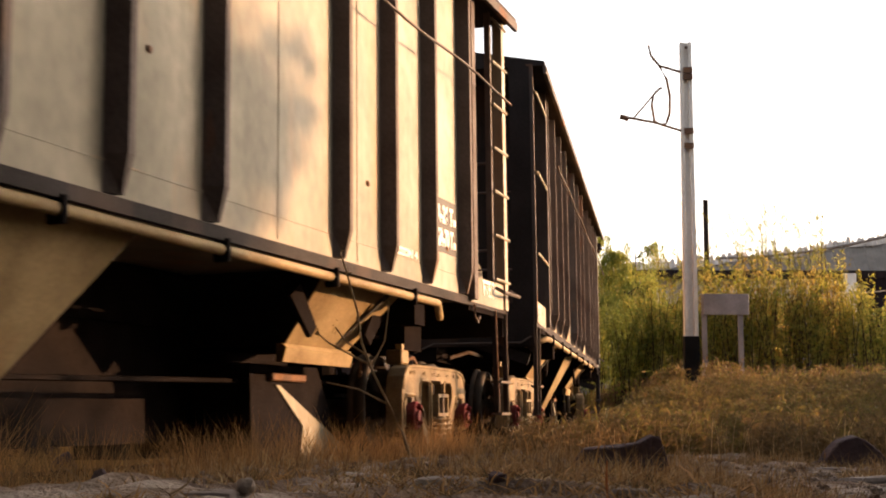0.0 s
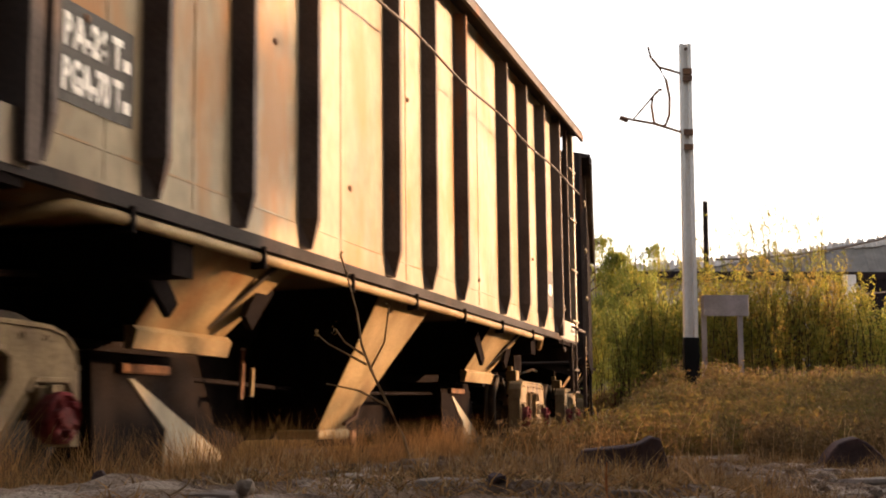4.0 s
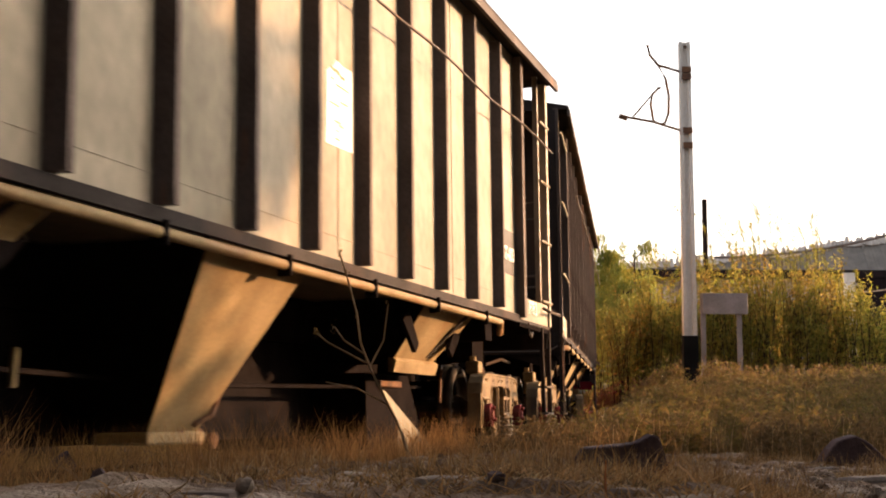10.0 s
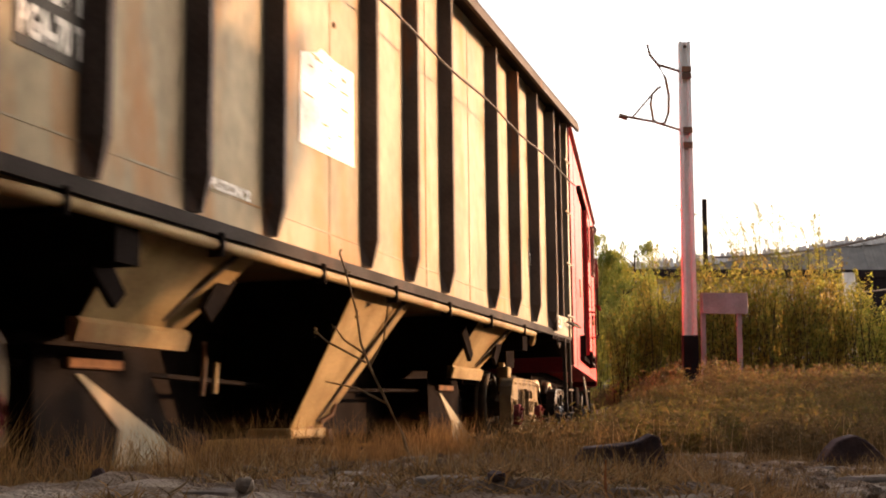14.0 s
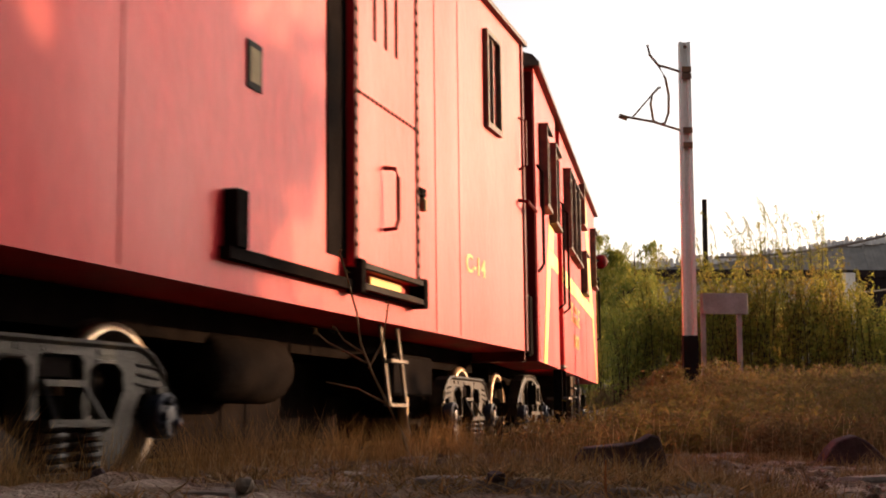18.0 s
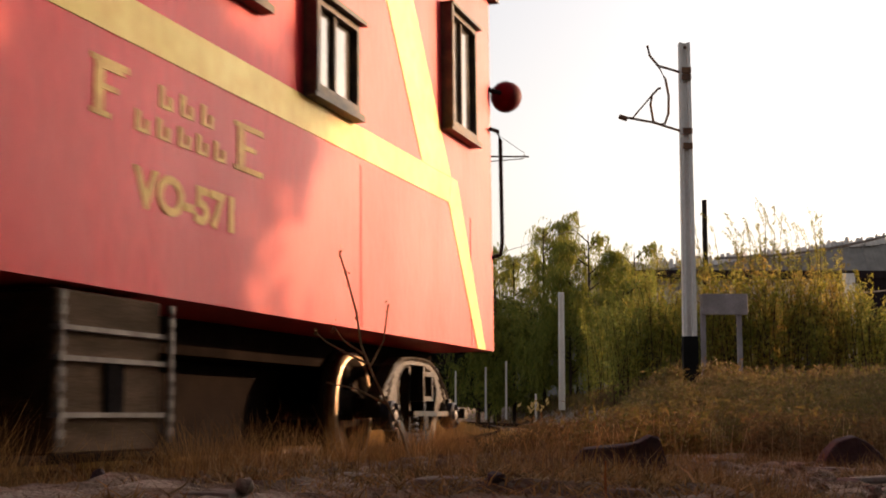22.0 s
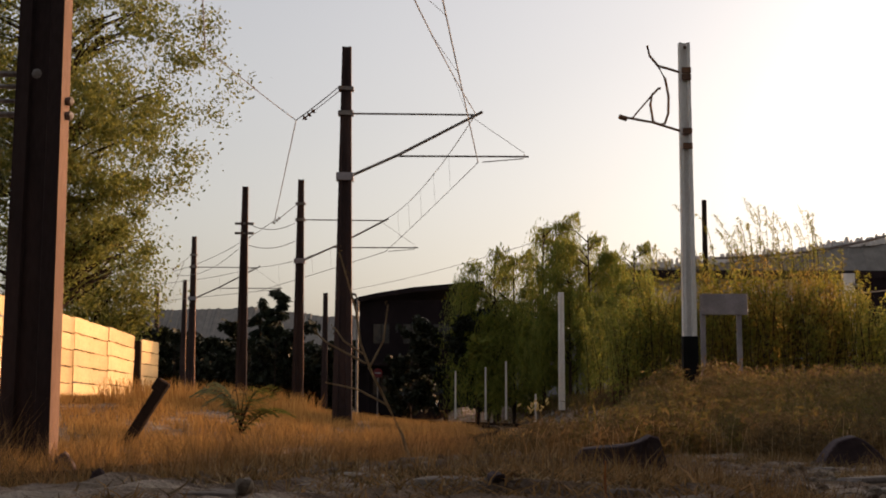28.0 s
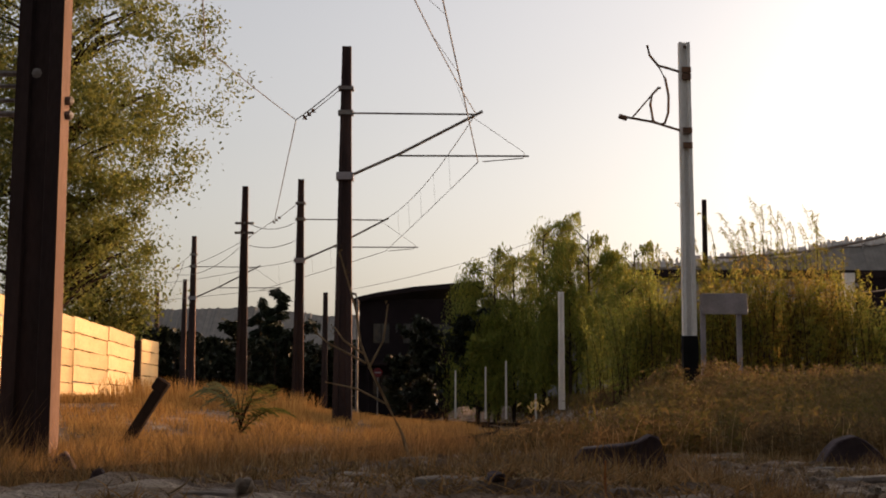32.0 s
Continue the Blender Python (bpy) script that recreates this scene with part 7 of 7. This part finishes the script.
def slab(px_, py, sx, sy, seed):
    """A flat broken piece of paving with an uneven outline and a rough top."""
    x, d = at_ground(px_, py)
    sx, sy = sx * d / 8.5, sy * d / 8.5
    r = random.Random(seed)
    n = 22
    bm = bmesh.new()
    rim = []
    for k in range(n):
        t = 2 * math.pi * k / n
        q = max(abs(math.cos(t)), abs(math.sin(t))) ** -0.75
        rad = q * (1 + 0.22 * noise.noise((math.cos(t) * 1.6, math.sin(t) * 1.6, seed * 3.1)))
        rim.append((sx * rad * math.cos(t), sy * rad * math.sin(t)))
    rings = []
    for f, z in ((1.02, -0.06), (1.0, -0.004), (0.92, 0.012), (0.6, 0.016), (0.25, 0.012)):
        rings.append([bm.verts.new((p * f, q * f, z + 0.016 * noise.noise((p * f * 5 + seed, q * f * 5, 2)))) for p, q in rim])
    for p, q in zip(rings, rings[1:]):
        for k in range(n):
            bm.faces.new((p[k], p[(k + 1) % n], q[(k + 1) % n], q[k]))
    bm.faces.new(rings[-1])
    bmesh.ops.recalc_face_normals(bm, faces=bm.faces)
    tagged(part("paving_slab", bm, M_SLAB, None, "", Matrix.Translation((x, d, ground_z(x, d) - 0.014)) @ Matrix.Rotation(0.5 * math.sin(seed * 2.3), 4, "Z")), "worn grey concrete slab half buried in soil", "paving slab", "broken paving slabs")


for i, (px_, py, sx, sy) in enumerate(((650, 838, 0.24, 0.14), (740, 832, 0.22, 0.12), (880, 832, 0.26, 0.14), (1240, 802, 0.34, 0.2), (1000, 804, 0.3, 0.16), (1505, 828, 0.26, 0.12), (1530, 842, 0.24, 0.14), (1560, 864, 0.2, 0.12), (380, 868, 0.22, 0.12), (540, 860, 0.18, 0.12), (790, 846, 0.2, 0.12), (1110, 866, 0.12, 0.09))):
    slab(px_, py, sx, sy, 30 + i)


def stalk(px_, py, tip_px, tip_py, bow=0.0, r=0.003, mat=None):
    """A single dry stalk, bowed a little to one side."""
    x, d = at_ground(px_, py)
    k = d / 2300
    dx, dz = (tip_px - px_) * k, (py - tip_py) * k
    pts = [(dx * u + bow * math.sin(u * math.pi), 0.02 * math.sin(3 * u), dz * u) for u in np.linspace(0, 1, 7)]
    ob = part("dry_stalk", tubed(pts, r, 5, r * 0.4), mat or M_STALK, None, "", Matrix.Translation((x, d, ground_z(x, d) - 0.01)))
    tagged(ob, "thin dry stalk standing in the trodden soil", "dry stalk", "dry stalks in the foreground")


M_STALK = material("dry_stalk", (0.30, 0.21, 0.12), (0.2, 0.13, 0.07), rough=0.8, scale=20, bump=0.1)
M_STALK_RED = material("reddish_stalk", (0.36, 0.14, 0.05), (0.28, 0.10, 0.04), rough=0.8, scale=20, bump=0.1)
stalk(958, 880, 953, 772, 0.03)
stalk(1072, 882, 1071, 808, 0.0, 0.004, M_STALK_RED)
for a in ((1110, 826, 1092, 742, 0.01), (1166, 832, 1137, 778, 0.0), (1418, 800, 1402, 706, -0.02), (1432, 806, 1436, 722, 0.02), (1426, 806, 1420, 730, 0.0), (1412, 800, 1424, 690, 0.01), (1440, 804, 1448, 742, 0.01), (1568, 846, 1520, 780, 0.02), (1000, 806, 994, 774, 0.01), (1178, 834, 1142, 780, 0.0), (983, 880, 972, 836, 0.01), (1290, 870, 1310, 842, 0.0), (1345, 785, 1395, 776, 0.04), (1150, 766, 1205, 762, 0.05), (600, 880, 585, 850, 0.01), (300, 872, 345, 838, 0.01), (140, 868, 120, 820, 0.02), (452, 880, 458, 856, 0.01)):
    stalk(*a)


# ---- the dry twig in front of the train, and the leafy sapling behind ----
def twig():
    x0, d = at_px(738, 842, 0.03)
    t = thing("dry_twig", "thin dry weed stalk with bare side branches", "dry weed", matrix=Matrix.Translation((x0, d, 0.0)))
    k = d / 2300

    def pt(px_, py, dy=0.0):
        return ((px_ - 738) * k, dy, (842 - py) * k + 0.03)
    bm = bmesh.new()
    tube(bm, [pt(738, 845), pt(715, 770), pt(690, 720), pt(660, 660), pt(640, 610), pt(632, 555), pt(615, 495), pt(600, 447)], 0.011, 6, 0.0045)
    for line in (((645, 628), (610, 605), (592, 580)), ((650, 645), (580, 608), (557, 588)), ((655, 655), (680, 605), (687, 540)), ((690, 718), (635, 690), (577, 678))):
        tube(bm, [pt(a, b, 0.03 * i) for i, (a, b) in enumerate(line)], 0.007, 5, 0.004)
    part("stalk", bm, M_STALK, t)
    r = random.Random(8)
    out = []
    for _ in range(60):
        a, b, c_ = r.choice(((600, 450, 12), (615, 495, 10), (592, 580, 10), (687, 545, 8), (560, 590, 8), (632, 555, 8)))
        p = Vector(pt(a + r.uniform(-c_, c_) * 0.4, b + r.uniform(-c_, c_) * 1.4))
        d1 = rand_dir(r) * 0.012
        out.append((p, d1, d1.cross(rand_dir(r)) * 0.4))
    part("seed_heads", leaf_mesh("seed_heads", out, L_BROWN), None, t)


twig()


def sapling(x, y, size, seed):
    r = random.Random(seed)
    t = thing("ailanthus_sapling", "green feathery sapling growing in golden grass", "sapling", matrix=Matrix.Translation((x, y, ground_z(x, y))))
    out = []
    for k in range(15):
        a = 2 * math.pi * (k + r.uniform(-0.25, 0.25)) / 15 * 4
        ln = size * r.uniform(0.6, 1.0)
        p0 = Vector((0, 0, size * (0.10 + 0.30 * ((k * 5) % 11) / 11)))
        pts = [p0 + Vector((math.cos(a) * ln * u, math.sin(a) * ln * u, size * (1.55 * u - 1.15 * u * u) * (0.75 + 0.5 * ((k * 7) % 11) / 11))) for u in np.linspace(0, 1, 7)]
        part("stem", tubed(pts, 0.01, 4, 0.003), M_BARK, t)
        for j in range(26):
            u = j / 26
            i = min(int(u * 6), 5)
            c = pts[i].lerp(pts[i + 1], u * 6 - i)
            side = Vector((-math.sin(a), math.cos(a), -0.25)) * (1 if j % 2 else -1)
            out.append((c + side * 0.10, side * 0.12, Vector((math.cos(a), math.sin(a), 0)) * 0.035))
    part("trunk", tubed([(0, 0, -0.1), (0, 0, size * 0.3)], 0.02, 5), M_BARK, t)
    part("leaves", leaf_mesh("leaves", out, L_PALM), None, t)


sapling(-3.22, 21.0, 0.95, 4)

# a small shoot beside the far fence, its leaves coloured pale as if sunlit
shoot = thing("lit_shoot", "small yellow shoot coloured pale as if sunlit", "shoot", matrix=Matrix.Translation((3.18, 44, ground_z(3.18, 44) - 0.45)))
sr_ = random.Random(2)
part("stem", tubed([(0, 0, 0), (0.02, 0, 0.6), (0, 0, 1.3)], 0.02, 5), M_BARK, shoot)
part("leaves", leaf_mesh("leaves", [(Vector((sr_.gauss(0, 0.16), sr_.gauss(0, 0.1), 1.30 + sr_.gauss(0, 0.10))), Vector((sr_.uniform(-1, 1), 0, 1)).normalized() * 0.10, Vector((0.05, 0.03, 0))) for _ in range(16)], L_PALE), None, shoot)


# ---- motion of the train ----
def motions():
    times = [k * 0.5 for k in range(65)]
    fine = [k * 0.16 for k in range(201)]
    for car, centre, half in CARS:
        walk(car, [(t, car_pose(centre, half, t)) for t in times])
    for w, wx, wy, wz in WHEELSETS:
        walk(w, [(t, Matrix.Translation((wx, wy, wz)) @ Matrix.Rotation(-gone(t) / R_WHEEL, 4, "Y")) for t in fine])
    for plant, place, amount, phase in SWAY:
        def bow(t):
            gust = math.sin(1.7 * t + phase) + 0.5 * math.sin(3.1 * t + 2 * phase) - 0.6 * math.sin(0.4 * t + 0.2)
            return place @ Matrix.Rotation(radians(-amount * gust), 4, "Y") @ Matrix.Rotation(radians(0.4 * amount * math.sin(2.3 * t + phase)), 4, "X")
        walk(plant, [(t, bow(t)) for t in times])


motions()
